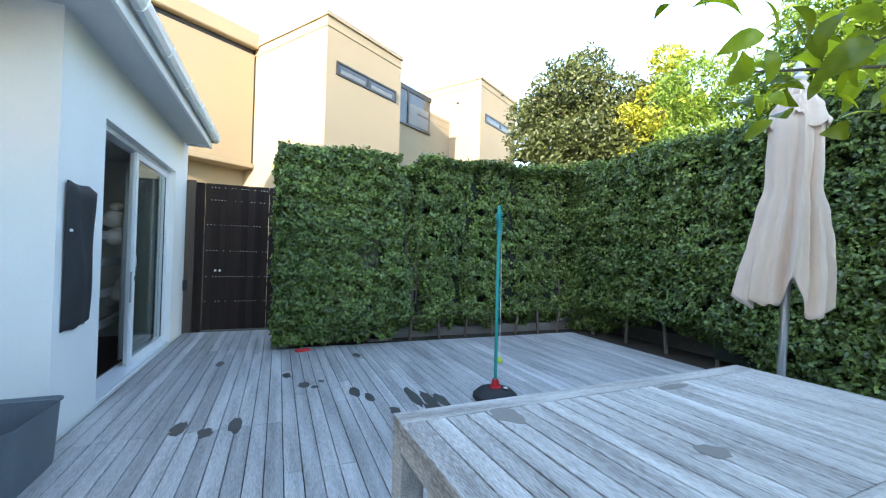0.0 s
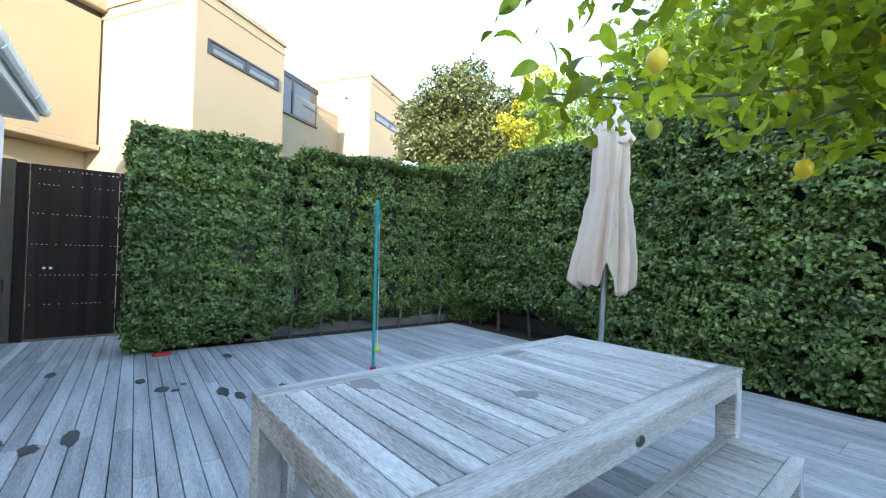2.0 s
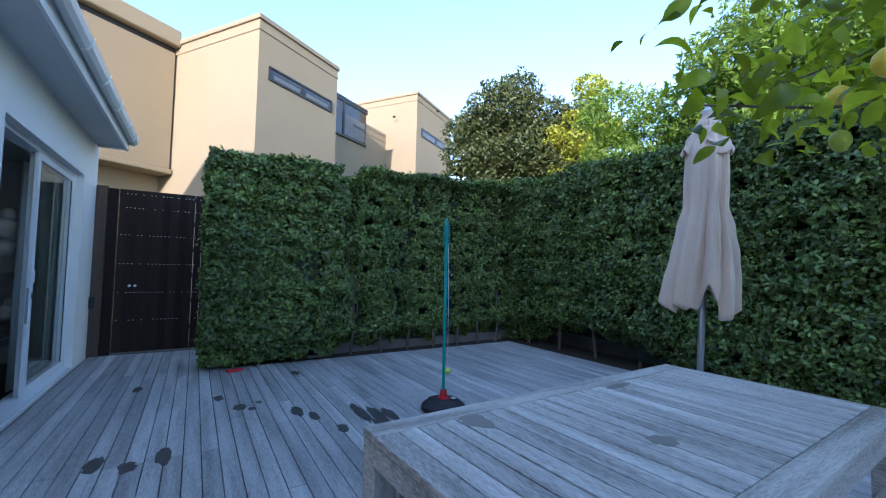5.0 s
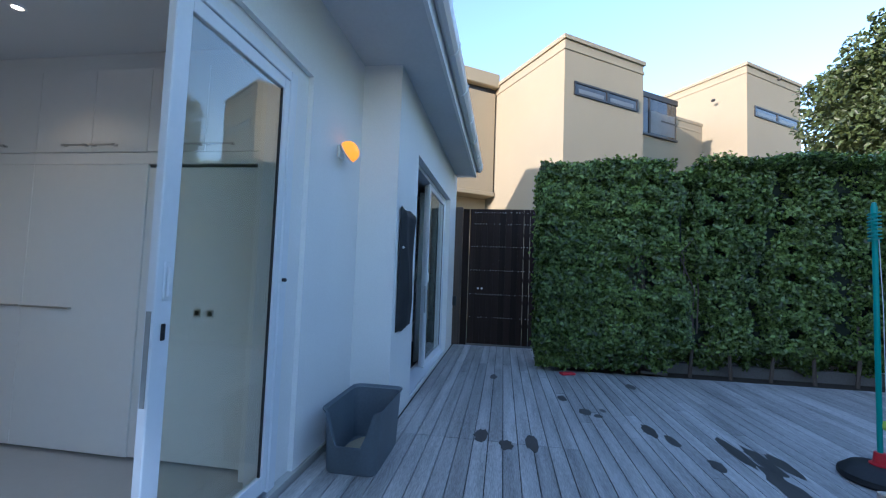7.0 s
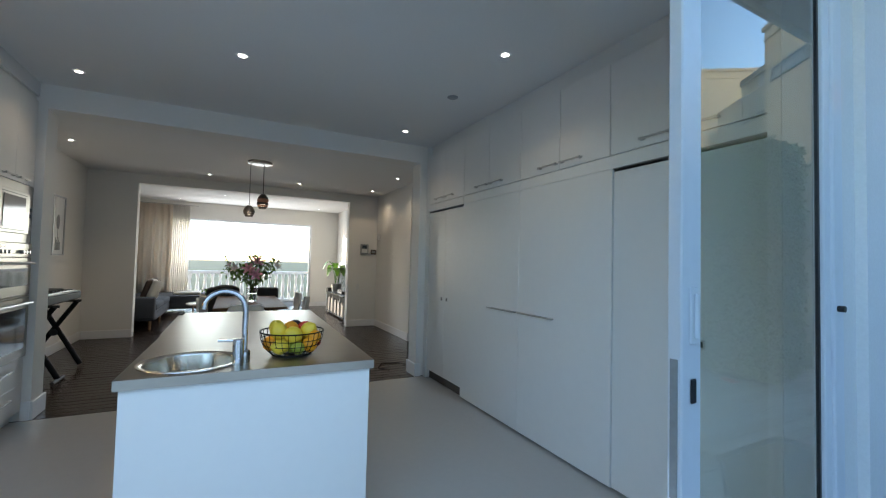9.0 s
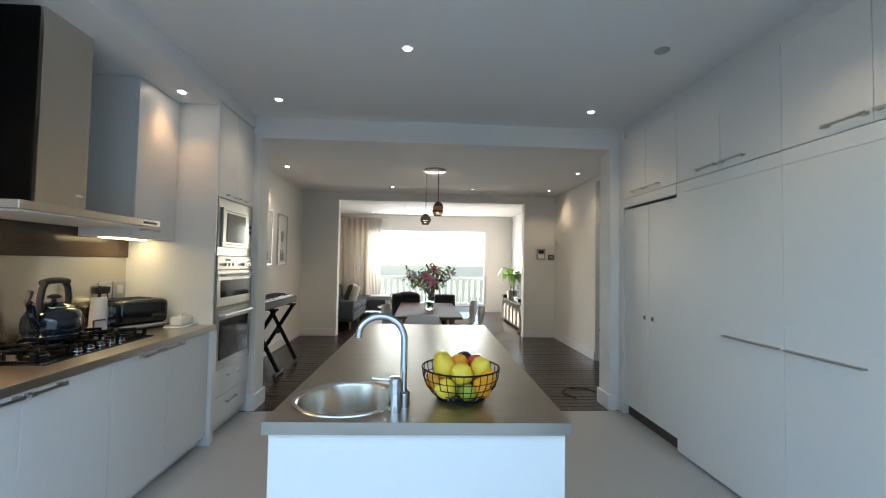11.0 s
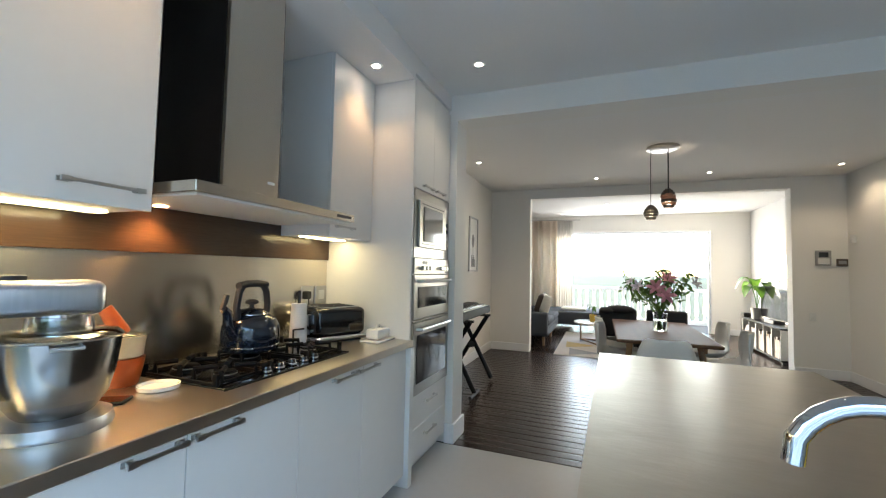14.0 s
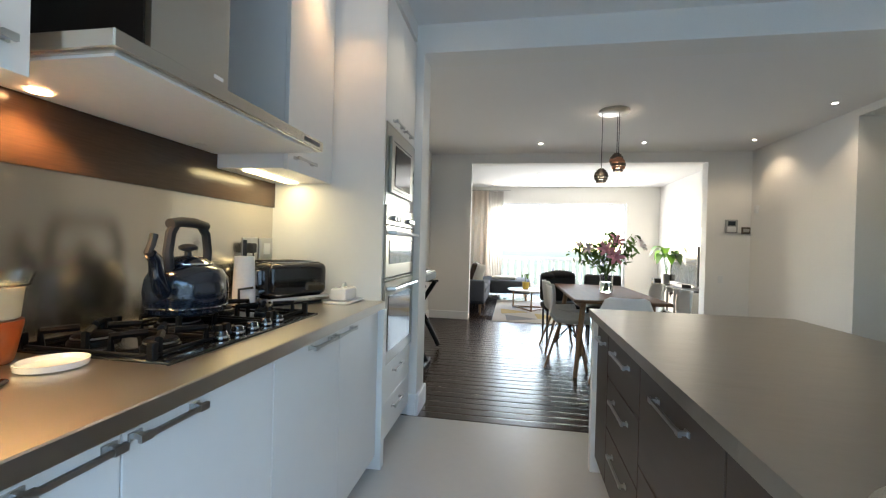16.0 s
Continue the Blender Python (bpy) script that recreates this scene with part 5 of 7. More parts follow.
sheet = part("sink_cutout", bm, "steel_top", itop)
part("slab", box(B(), -1.06, 0.52, -0.5, 0.5, 0.83, 0.87, 0.0), "steel_top", itop)
bm = B()
box(bm, 0.521, 1.06, -0.5, -0.497, 0.83, 0.8695)
box(bm, 0.521, 1.06, 0.497, 0.5, 0.83, 0.8695)
box(bm, 1.057, 1.06, -0.497, 0.497, 0.83, 0.8695)
part("edge", bm, "steel_top", itop)
bm = lathe(B(), [(SR + 0.022, 0.871), (SR + 0.02, 0.875), (SR + 0.006, 0.876), (SR, 0.872), (SR - 0.004, 0.86), (SR - 0.012, 0.75), (SR - 0.05, 0.725), (0.04, 0.72), (0.038, 0.712), (0, 0.712)], 48, (SX, SY, 0))
part("sink_bowl", bm, "steel_v", itop, "round polished steel sink bowl", True)

tp = thing("kitchen_tap", IS @ pose(0.905, -0.06, 0.87), "chrome swan-neck mixer tap on the island", "tap")
arc = [(0, 0, 0), (0, 0, 0.2)] + [(0, -0.085 + 0.085 * math.cos(a), 0.235 + 0.085 * math.sin(a)) for a in [math.pi * i / 14 for i in range(13)]]
arc += [(0, arc[-1][1] - 0.004, arc[-1][2] - 0.03)]
part("spout", tube(B(), arc, 0.0125, 16), "chrome", tp, "", True)
part("collar", lathe(B(), [(0, 0), (0.024, 0), (0.024, 0.05), (0.018, 0.055), (0.0, 0.055)], 20), "chrome", tp, "", True)
part("mixer_body", lathe(B(), [(0, 0), (0.023, 0), (0.0235, 0.085), (0.022, 0.09), (0.0225, 0.115), (0, 0.118)], 24, (0.055, -0.025, 0)), "chrome", tp, "", True)
part("lever", tube(B(), [(0.055, -0.025, 0.105), (0.052, -0.06, 0.108), (0.05, -0.105, 0.11)], 0.006, 8), "chrome", tp, "", True)


def fruit_bowl(m):
    t = thing("fruit_basket", m, "black wire basket on the island worktop", "basket")
    RX, H = 0.15, 0.11
    def pt(a, f):
        r = RX * (0.62 + 0.38 * math.sin(f * math.pi / 2))
        return (r * math.cos(a), r * math.sin(a), 0.004 + H * f ** 1.3)
    for f in (0.0, 0.3, 0.52, 0.74, 1.0):
        part("ring_wire", tube(B(), [pt(math.tau * i / 36, f) for i in range(37)], 0.0036 if f == 1 else 0.0019, 5), "blackiron", t)
    for k in range(30):
        a = math.tau * k / 30
        part("rib_wire", tube(B(), [pt(a, f) for f in (0, 0.15, 0.35, 0.6, 0.8, 1.0)], 0.0017, 4), "blackiron", t)
    part("base_plate", lathe(B(), [(0, 0.0), (0.095, 0.0), (0.095, 0.004), (0, 0.004)], 24), "blackiron", t)


def fruit(m, r, mat, long, label, cat):
    if cat == "apple":
        prof = [(0, -0.78 * r), (0.3 * r, -0.85 * r), (0.75 * r, -0.6 * r), (r, 0.1 * r), (0.8 * r, 0.7 * r), (0.4 * r, 0.85 * r), (0.1 * r, 0.7 * r), (0, 0.62 * r)]
    elif long > 1.1:
        prof = [(0, -long * r), (0.22 * r, -0.95 * long * r), (0.6 * r, -0.75 * long * r), (0.95 * r, -0.25 * long * r), (r, 0.1 * r), (0.8 * r, 0.55 * long * r), (0.4 * r, 0.85 * long * r), (0.18 * r, long * r), (0, 1.04 * long * r)]
    else:
        prof = [(0, -r), (0.5 * r, -0.87 * r), (0.87 * r, -0.5 * r), (r, 0), (0.87 * r, 0.5 * r), (0.5 * r, 0.87 * r), (0.08 * r, 0.985 * r), (0, 0.96 * r)]
    solo(cat, lathe(B(), prof, 20), mat, m, label, cat, "fruit in the basket", smooth=True)


FBW = IS @ pose(0.79, 0.155, 0.87)
fruit_bowl(FBW)
for x, y, z, r, mat, lg, rx, ry, lab, cat in (
    (0.075, -0.06, 0.05, 0.037, "lemon_pale", 1.25, 80, 20, "pale yellow lemon in the wire basket", "lemon"),
    (0.085, 0.02, 0.04, 0.031, "lime", 1.1, 70, 80, "green lime in the wire basket", "lime"),
    (0.06, 0.075, 0.05, 0.038, "orange", 1.0, 20, 0, "orange in the wire basket", "orange"),
    (0.01, 0.105, 0.055, 0.036, "apple", 1.0, 30, 20, "red and yellow apple in the wire basket", "apple"),
    (0.0, -0.1, 0.055, 0.037, "orange", 1.0, 0, 40, "orange in the wire basket", "orange"),
    (-0.03, 0.0, 0.045, 0.04, "lemon", 1.2, 80, 60, "yellow lemon in the wire basket", "lemon"),
    (-0.075, -0.06, 0.055, 0.037, "lemon_pale", 1.2, 70, 10, "pale yellow lemon in the wire basket", "lemon"),
    (-0.08, 0.06, 0.055, 0.037, "lemon", 1.2, 70, 100, "yellow lemon in the wire basket", "lemon"),
    (0.025, 0.0, 0.04, 0.034, "lime", 1.1, 90, 10, "green lime in the wire basket", "lime"),
    (0.055, 0.0, 0.1, 0.041, "lemon_pale", 1.2, 60, 30, "large pale lemon on the fruit heap", "lemon"),
    (0.02, -0.065, 0.115, 0.042, "lemon_pale", 1.2, 25, 20, "large pale yellow lemon on the fruit heap", "lemon"),
    (-0.05, -0.07, 0.125, 0.037, "lemon_pale", 1.2, 40, 70, "pale yellow lemon on the fruit heap", "lemon"),
    (-0.02, -0.005, 0.12, 0.038, "orange", 1.0, 80, 0, "orange on the fruit heap", "orange"),
    (0.02, 0.075, 0.115, 0.04, "lemon_pale", 1.2, 50, 130, "large pale lemon on the fruit heap", "lemon"),
    (-0.03, 0.06, 0.12, 0.035, "apple", 1.0, 20, 0, "red apple on the fruit heap", "apple"),
    (-0.075, 0.02, 0.12, 0.037, "plum", 1.25, 70, 60, "dark avocado on the fruit heap", "avocado"),
    (0.05, 0.1, 0.085, 0.034, "orange", 1.0, 0, 0, "orange in the wire basket", "orange")):
    fruit(FBW @ pose(x, y, z, rx, 0, ry), r, mat, lg, lab, cat)

# cooking side: base units
CF, CB = -0.63, -1.285
def base_unit(x0, x1, doors, handles):
    u = thing("base_cabinet", I4, "satin white kitchen base cabinet with steel handles", "cabinet", "base cabinets")
    part("body", box(B(), x0 + 0.001, x1 - 0.001, CB, CF - 0.022, 0.1, 0.849), "cab", u)
    part("kickboard", box(B(), x0 + 0.001, x1 - 0.001, CB, CF - 0.07, 0, 0.099), "cab", u)
    for (a, b), (h0, h1) in zip(doors, handles):
        d = part("door", box(B(), a + 0.0015, b - 0.0015, CF - 0.02, CF, 0.075, 0.842, 0.0015), "cab", u)
        bar_handle(d, (h0, CF, 0.828), (h1, CF, 0.828), (0, 0.028, 0))


base_unit(-2.70, -1.84, [(-2.27, -1.84), (-2.70, -2.27)], [(-2.20, -2.06), (-2.62, -2.48)])
base_unit(-3.22, -2.70, [(-3.22, -2.70)], [(-3.195, -3.055)])
base_unit(-3.70, -3.22, [(-3.70, -3.22)], [(-3.39, -3.245)])
base_unit(-4.66, -3.70, [(-4.17, -3.70), (-4.66, -4.17)], [(-4.075, -3.92), (-4.285, -4.115)])
solo("end_panel", box(B(), -4.715, -4.662, CB, -0.60, 0, 0.849, 0.002), "cab", I4, "white cabinet end panel beside the ovens", "panel")
wt = thing("steel_worktop", pose(-3.28, -0.95, 0.85), "brushed stainless steel worktop along the wall", "worktop")
part("top_sheet", box(B(), -1.438, 1.44, CB + 0.95, 0.335, 0.0, 0.04, 0.002), "steel", wt)
part("front_edge", box(B(), -1.438, 1.44, 0.3355, 0.339, 0.0, 0.0395, 0.0015), "steel", wt, "folded steel front edge")
solo("splashback", box(B(), -4.72, -1.84, -1.289, -1.277, 0.891, 1.385), "steel_v", I4, "brushed stainless steel splashback sheet", "splashback")
solo("timber_band", box(B(), -4.72, -1.84, -1.289, -1.265, 1.386, 1.60, 0.001), "dkwood", I4, "dark brown veneer band above the splashback", "panel")

# tall oven housing
oh = thing("oven_housing", I4, "tall white oven housing with drawers and top doors", "cabinet")
part("body", box(B(), -5.385, -4.719, CB, CF - 0.022, 0.1, 2.62), "cab", oh)
part("side_panel", box(B(), -4.719, -4.70, CB, CF - 0.0005, 0.891, 2.579), "cab", oh)
part("kickboard", box(B(), -5.38, -4.72, CB, CF - 0.07, 0, 0.1), "cab", oh)
for z0, z1 in ((0.09, 0.30), (0.303, 0.515)):
    d = part("drawer", box(B(), -5.36, -4.722, CF - 0.02, CF, z0, z1, 0.0015), "cab", oh)
    bar_handle(d, (-5.12, CF, z1 - 0.07), (-4.96, CF, z1 - 0.07), (0, 0.026, 0))
for a, b, h in ((-5.04, -4.722, -5.0), (-5.36, -5.043, -5.08)):
    d = part("door", box(B(), a, b, CF - 0.02, CF, 1.875, 2.575, 0.0015), "cab", oh)
    s = 1 if h > a else -1
    bar_handle(d, (h if h == -5.0 else h - 0.14, CF, 1.905), (h + 0.14 if h == -5.0 else h, CF, 1.905), (0, 0.026, 0))


def appliance(name, z0, z1, label, kind):
    t = thing(name, pose(-5.04, CF, z0), label, kind)
    H = z1 - z0
    W = 0.315
    if kind == "microwave":
        part("trim_frame", box(B(), -W, W, -0.02, 0.004, 0, H, 0.002), "steel_app", t)
        part("door", box(B(), -0.21, 0.27, 0.0045, 0.022, 0.07, H - 0.07, 0.003), "steel_app", t)
        part("window", box(B(), -0.13, 0.21, 0.0225, 0.026, 0.11, H - 0.11, 0.002), "blackgloss", t, "dark glass window")
        part("inner_frame", box(box(B(), -0.155, 0.235, 0.022, 0.0235, 0.09, 0.096), -0.155, 0.235, 0.022, 0.0235, H - 0.096, H - 0.09), "dkframe", t)
        for k in range(4):
            part("button", box(B(), -0.285, -0.25, 0.0045, 0.010, 0.10 + k * 0.05, 0.13 + k * 0.05, 0.002), "blackgloss" if k > 1 else "nickel", t)
    else:
        top = 0.105 if kind == "oven" and H < 0.42 else 0.012
        part("fascia", box(B(), -W, W, -0.02, 0.012, H - top, H, 0.002), "steel_app", t)
        part("door", box(B(), -W, W, -0.02, 0.014, 0.003, H - top - 0.005, 0.002), "steel_app", t)
        part("window", box(B(), -W + 0.055, W - 0.055, 0.0145, 0.018, 0.075, H - top - 0.085, 0.002), "blackgloss", t, "black oven glass")
        zz = H - top - 0.045
        part("handle", tube(B(), [(-W + 0.05, 0.014, zz), (-W + 0.05, 0.05, zz), (W - 0.05, 0.05, zz), (W - 0.05, 0.014, zz)], 0.011, 8), "nickel", t, "steel towel-bar handle", True)
        if top > 0.05:
            for x in (0.2, 0.14, 0.08, -0.13, -0.18, -0.23):
                part("knob", rod(B(), (x, 0.012, H - 0.065), (x, 0.034, H - 0.065), 0.014), "nickel", t, "", True)
            part("display", box(B(), 0.11, 0.19, 0.0125, 0.014, H - 0.04, H - 0.018), "lcd", t)


appliance("microwave", 1.415, 1.868, "built-in stainless steel microwave", "microwave")
appliance("oven", 1.01, 1.412, "stainless steel built-in compact oven with knobs", "oven")
appliance("oven", 0.52, 1.006, "stainless steel built-in oven with glass door", "oven")

# wall units, bulkhead and hood
UF = -0.92
def wall_unit(x0, x1, h0, h1):
    u = thing("wall_cabinet", I4, "satin white wall cabinet with lit underside", "cabinet", "wall cabinets")
    part("body", box(B(), x0, x1, CB, UF - 0.021, 1.52, 2.578), "cab", u)
    d = part("door", box(B(), x0, x1, UF - 0.02, UF, 1.515, 2.572, 0.0015), "cab", u)
    bar_handle(d, (h0, UF, 1.575), (h1, UF, 1.575), (0, 0.026, 0))
    part("light_strip", box(B(), x0 + 0.03, x1 - 0.03, -1.16, -1.10, 1.513, 1.5195), "strip", u, "warm light strip")


wall_unit(-3.27, -2.56, -3.22, -3.02)
wall_unit(-2.558, -1.85, -2.5, -2.3)
wall_unit(-4.68, -4.24, -4.45, -4.30)
structure("bulkhead", box(box(B(), -4.70, -1.82, -1.289, CF - 0.0, 2.58, KC), -5.385, -4.70, -1.289, CF - 0.002, 2.622, KC), "ceil", "boxed white bulkhead above the wall cabinets", "bulkhead")
hd = thing("cooker_hood", I4, "stainless steel cooker hood with black chimney sides", "cooker hood")
bm = B()
box(bm, -4.235, -3.30, -1.264, -0.755, 1.585, 1.625, 0.003)
part("canopy", bm, "steel_v", hd)
part("underside", box(B(), -4.21, -3.325, -1.255, -0.78, 1.578, 1.5845), "plastic_w", hd, "pale filter panel")
part("chimney_front", box(B(), -3.79, -3.50, -0.892, -0.872, 1.626, 2.578), "steel_v", hd)
part("chimney_box", box(B(), -3.815, -3.497, -1.264, -0.893, 1.626, 2.578), "chimney", hd, "black chimney casing")
for x in (-3.48, -4.05):
    part("lamp", lathe(B(), [(0, 0), (0.024, 0), (0.026, -0.003), (0, -0.004)], 16, (x, -1.19, 1.577)), "hoodlamp" if x > -3.9 else "plastic_w", hd, "round hood lamp")
part("control_strip", box(B(), -4.2, -4.08, -0.7545, -0.752, 1.598, 1.612), "dkframe", hd)
part("badge", box(B(), -3.765, -3.725, -0.8718, -0.870, 1.70, 1.712), "plastic_w", hd)


def down(x, y, z, on=True):
    t = thing("downlight", pose(x, y, z), "small round recessed ceiling downlight", "downlight", "downlights")
    part("bezel", lathe(B(), [(0.024, -0.0005), (0.028, -0.005), (0.038, -0.004), (0.041, 0.0), (0.024, 0.0)], 20), "trim", t, "", True)
    part("lamp", lathe(B(), [(0, -0.003), (0.019, -0.003), (0.023, -0.001), (0, -0.001)], 16), "dl", t)


def spot(x, y, z, watts, deg=75, colour=(1.0, 0.80, 0.56), blend=0.6, size=0.03):
    d = bpy.data.lights.new("downlight_beam", "SPOT")
    d.energy, d.spot_size, d.spot_blend, d.color, d.shadow_soft_size = watts, radians(deg), blend, colour, size
    o = new("downlight_beam", d)
    o.location = (x, y, z - 0.02)


# daylight in the openings
def daylight(m, w, h, watts, colour):
    d = bpy.data.lights.new("window_daylight", "AREA")
    d.shape, d.size, d.size_y, d.energy, d.color = "RECTANGLE", w, h, watts, colour
    o = new("window_daylight", d)
    o.matrix_world = m


daylight(look((W3 - 0.02, (GY0 + GY1) / 2 + 0.3, 1.72), (W3 + 3, (GY0 + GY1) / 2 + 0.3, 1.72)), GY1 - GY0 - 0.5, 1.3, 12, (1.0, 0.97, 0.92))
daylight(look((FA - 0.12, 0.7, 1.05), (FA - 3, 0.6, -0.5)), 2.2, 1.9, 2.3, (0.58, 0.78, 1.0))
for x, y in ((-4.04, 0.83), (-4.96, 2.41), (-3.13, 2.39), (-4.955, -0.28), (-3.1, -0.28)):
    down(x, y, KC)
    spot(x, y, KC, 1.0, 110)
for x, y in ((-7.34, -0.97), (-8.67, 0.43), (-8.69, 1.85), (-8.64, 3.21), (-7.24, 3.19)):
    down(x, y, DC)
    spot(x, y, DC, 2.7 if y < 3 else 1.5, 125, (1.0, 0.77, 0.50))
for x, y in ((-10.2, -0.8), (-11.5, 0.6), (-12.8, -0.4), (-12.6, 2.9), (-12.8, 1.5)):
    down(x, y, LC)
for x, y in ((-4.47, -0.79), (-3.05, -0.79)):
    down(x, y, 2.58)
    spot(x, y, 2.58, 1.1, 95, (1.0, 0.60, 0.27), 0.8)
for x0, x1, w in ((-3.25, -1.9, 0.9), (-4.66, -4.26, 0.09)):
    d = bpy.data.lights.new("under_cabinet_light", "AREA")
    d.shape, d.size, d.size_y, d.energy, d.color = "RECTANGLE", x1 - x0, 0.05, w, (1.0, 0.78, 0.40)
    o = new("under_cabinet_light", d)
    o.location = ((x0 + x1) / 2, -1.13, 1.508)
spot(-3.48, -1.19, 1.572, 1.3, 130, (1.0, 0.5, 0.18), 0.5)
t = thing("smoke_detector", pose(-3.92, 2.42, KC), "small round grey ceiling sensor", "sensor")
part("disc", lathe(B(), [(0, -0.012), (0.03, -0.012), (0.045, -0.004), (0.045, 0), (0, 0)], 18), "plastic_g", t, "", True)

# tall cupboards
YF = 2.88
tc = (-5.30, -4.49, -3.58, -2.67, -1.84)
structure("cupboard_trim", box(box(B(), -5.385, -5.30, YF, 3.495, 0, KC - 0.001), -5.30, -1.84, YF + 0.03, 3.495, 2.62, KC - 0.001), "cab", "white filler round the tall cupboards", "trim")
for k, (a, b) in enumerate(zip(tc, tc[1:])):
    u = thing("tall_cupboard", I4, "tall flush white kitchen cupboard with folding door", "cupboard", "tall cupboards")
    rec = 0.012 if k in (0, 3) else 0.0
    part("body", box(B(), a + 0.001, b - 0.001, YF + 0.06, 3.495, 0.0, 1.93), "cab", u)
    if k == 0:
        mid = (a + b) / 2
        doors = [(a, mid), (mid, b)]
    else:
        doors = [(a, b)]
    for (da, db) in doors:
        d = part("door", box(B(), da + 0.0012, db - 0.0012, YF + rec, YF + rec + 0.022, 0.02 if k in (1, 2, 3) else 0.10, 1.925 if k in (0, 3) else 1.944, 0.002), "cab", u)
        if k == 0:
            hx = da + 0.06 if da != a else db - 0.06
            part("flush_pull", box(B(), hx - 0.02, hx + 0.02, YF + rec - 0.003, YF + rec - 0.0005, 0.925, 0.97), "nickel", d, "square flush pull")
            part("pull_recess", box(B(), hx - 0.011, hx + 0.011, YF + rec - 0.0045, YF + rec - 0.0032, 0.935, 0.96), "dkframe", d)
        elif k == 3:
            for hx in (-2.242, -2.149):
                part("flush_pull", box(B(), hx - 0.024, hx + 0.024, YF + rec - 0.003, YF + rec - 0.0005, 0.945, 0.993), "nickel", d, "square flush pull")
                part("pull_recess", box(B(), hx - 0.014, hx + 0.014, YF + rec - 0.0045, YF + rec - 0.0032, 0.955, 0.983), "dkframe", d)
        elif k == 1:
            part("long_handle", box(B(), -4.0, -3.60, YF - 0.03, YF - 0.001, 0.952, 0.962, 0.002), "nickel", d, "slim steel edge handle")
        else:
            part("long_handle", box(B(), -3.56, -3.17, YF - 0.03, YF - 0.001, 0.952, 0.962, 0.002), "nickel", d, "slim steel edge handle")
    part("track_rail", box(B(), a, b, YF - (0.004 if k in (0, 3) else 0.0), YF + 0.028, 1.945, 2.025, 0.002), "cab", u)
    if k == 0:
        part("kickboard", box(B(), a, b, YF + 0.05, YF + 0.058, 0, 0.1), "cab_dk", u)
us = (-5.30, -4.92, -4.49, -4.04, -3.58, -3.13, -2.69, -2.26, -1.84)
for k, (a, b) in enumerate(zip(us, us[1:])):
    u = thing("top_cupboard", I4, "white high cupboard door above the tall cupboards", "cupboard", "top cupboards")
    part("body", box(B(), a + 0.001, b - 0.001, YF + 0.03, 3.495, 2.03, 2.615), "cab", u)
    d = part("door", box(B(), a + 0.0015, b - 0.0015, YF, YF + 0.02, 2.03, 2.612, 0.0015), "cab", u)
    h0 = b - 0.20 if k % 2 == 0 else a + 0.03
    bar_handle(d, (h0, YF, 2.075), (h0 + 0.17, YF, 2.075), (0, -0.026, 0))

# ---- things on the worktop ----
WT = 0.89
hb = thing("gas_hob", pose(-3.83, -0.99, WT), "black glass gas hob with cast iron stands", "hob")
part("glass_plate", box(B(), -0.38, 0.38, -0.24, 0.235, 0.0, 0.008, 0.002), "blackgloss", hb)
part("steel_trim", box(B(), -0.384, 0.384, 0.2355, 0.240, 0, 0.0075), "blackgloss", hb)
for bx, by, r in ((0.26, 0.1, 0.04), (0.26, -0.12, 0.048), (0.0, -0.08, 0.06), (-0.26, -0.13, 0.045), (-0.27, 0.07, 0.035)):
    b = part("burner", lathe(B(), [(0, 0.008), (r * 1.25, 0.008), (r * 1.2, 0.016), (r, 0.02), (r * 1.05, 0.028), (r * 0.9, 0.034), (0, 0.035)], 20, (bx, by, 0)), "blackiron", hb, "", True)
    part("burner_rim", lathe(B(), [(r * 1.02, 0.0205), (r * 1.08, 0.022), (r * 1.08, 0.025), (r * 1.02, 0.0265)], 20, (bx, by, 0)), "nickel", b, "bright burner rim", True)
    for a in range(4):
        an = radians(45 + 90 * a)
        x1, y1 = bx + 0.115 * math.cos(an), by + 0.1 * math.sin(an)
        bm = tube(B(), [(x1, y1, 0.008), (x1, y1, 0.05), (bx + 0.03 * math.cos(an), by + 0.03 * math.sin(an), 0.052)], 0.0105, 6)
        part("pan_support", bm, "blackiron", hb)
for gx in (-0.26, 0.0, 0.26):
    bm = B()
    for s in (-1, 1):
        box(bm, gx - 0.112, gx + 0.112, -0.02 + s * 0.195 - 0.005, -0.02 + s * 0.195 + 0.005, 0.01, 0.02, 0.002)
        box(bm, gx + s * 0.108, gx + s * 0.118, -0.21, 0.17, 0.01, 0.02, 0.002)
        for s2 in (-1, 1):
            box(bm, gx + s * 0.105, gx + s * 0.122, -0.02 + s2 * 0.195, s2 * 0.195, 0.008, 0.052, 0.002)
    part("stand_frame", bm, "blackiron", hb)
for k in range(5):
    x = -0.16 + 0.075 * k
    part("knob", lathe(B(), [(0, 0.008), (0.02, 0.008), (0.021, 0.02), (0.016, 0.034), (0, 0.036)], 16, (x, 0.19, 0)), "blackgloss", hb, "black and chrome knob", True)
    part("knob_rim", lathe(B(), [(0.0215, 0.010), (0.0235, 0.012), (0.0235, 0.018), (0.0215, 0.02)], 16, (x, 0.19, 0)), "chrome", hb, "", True)

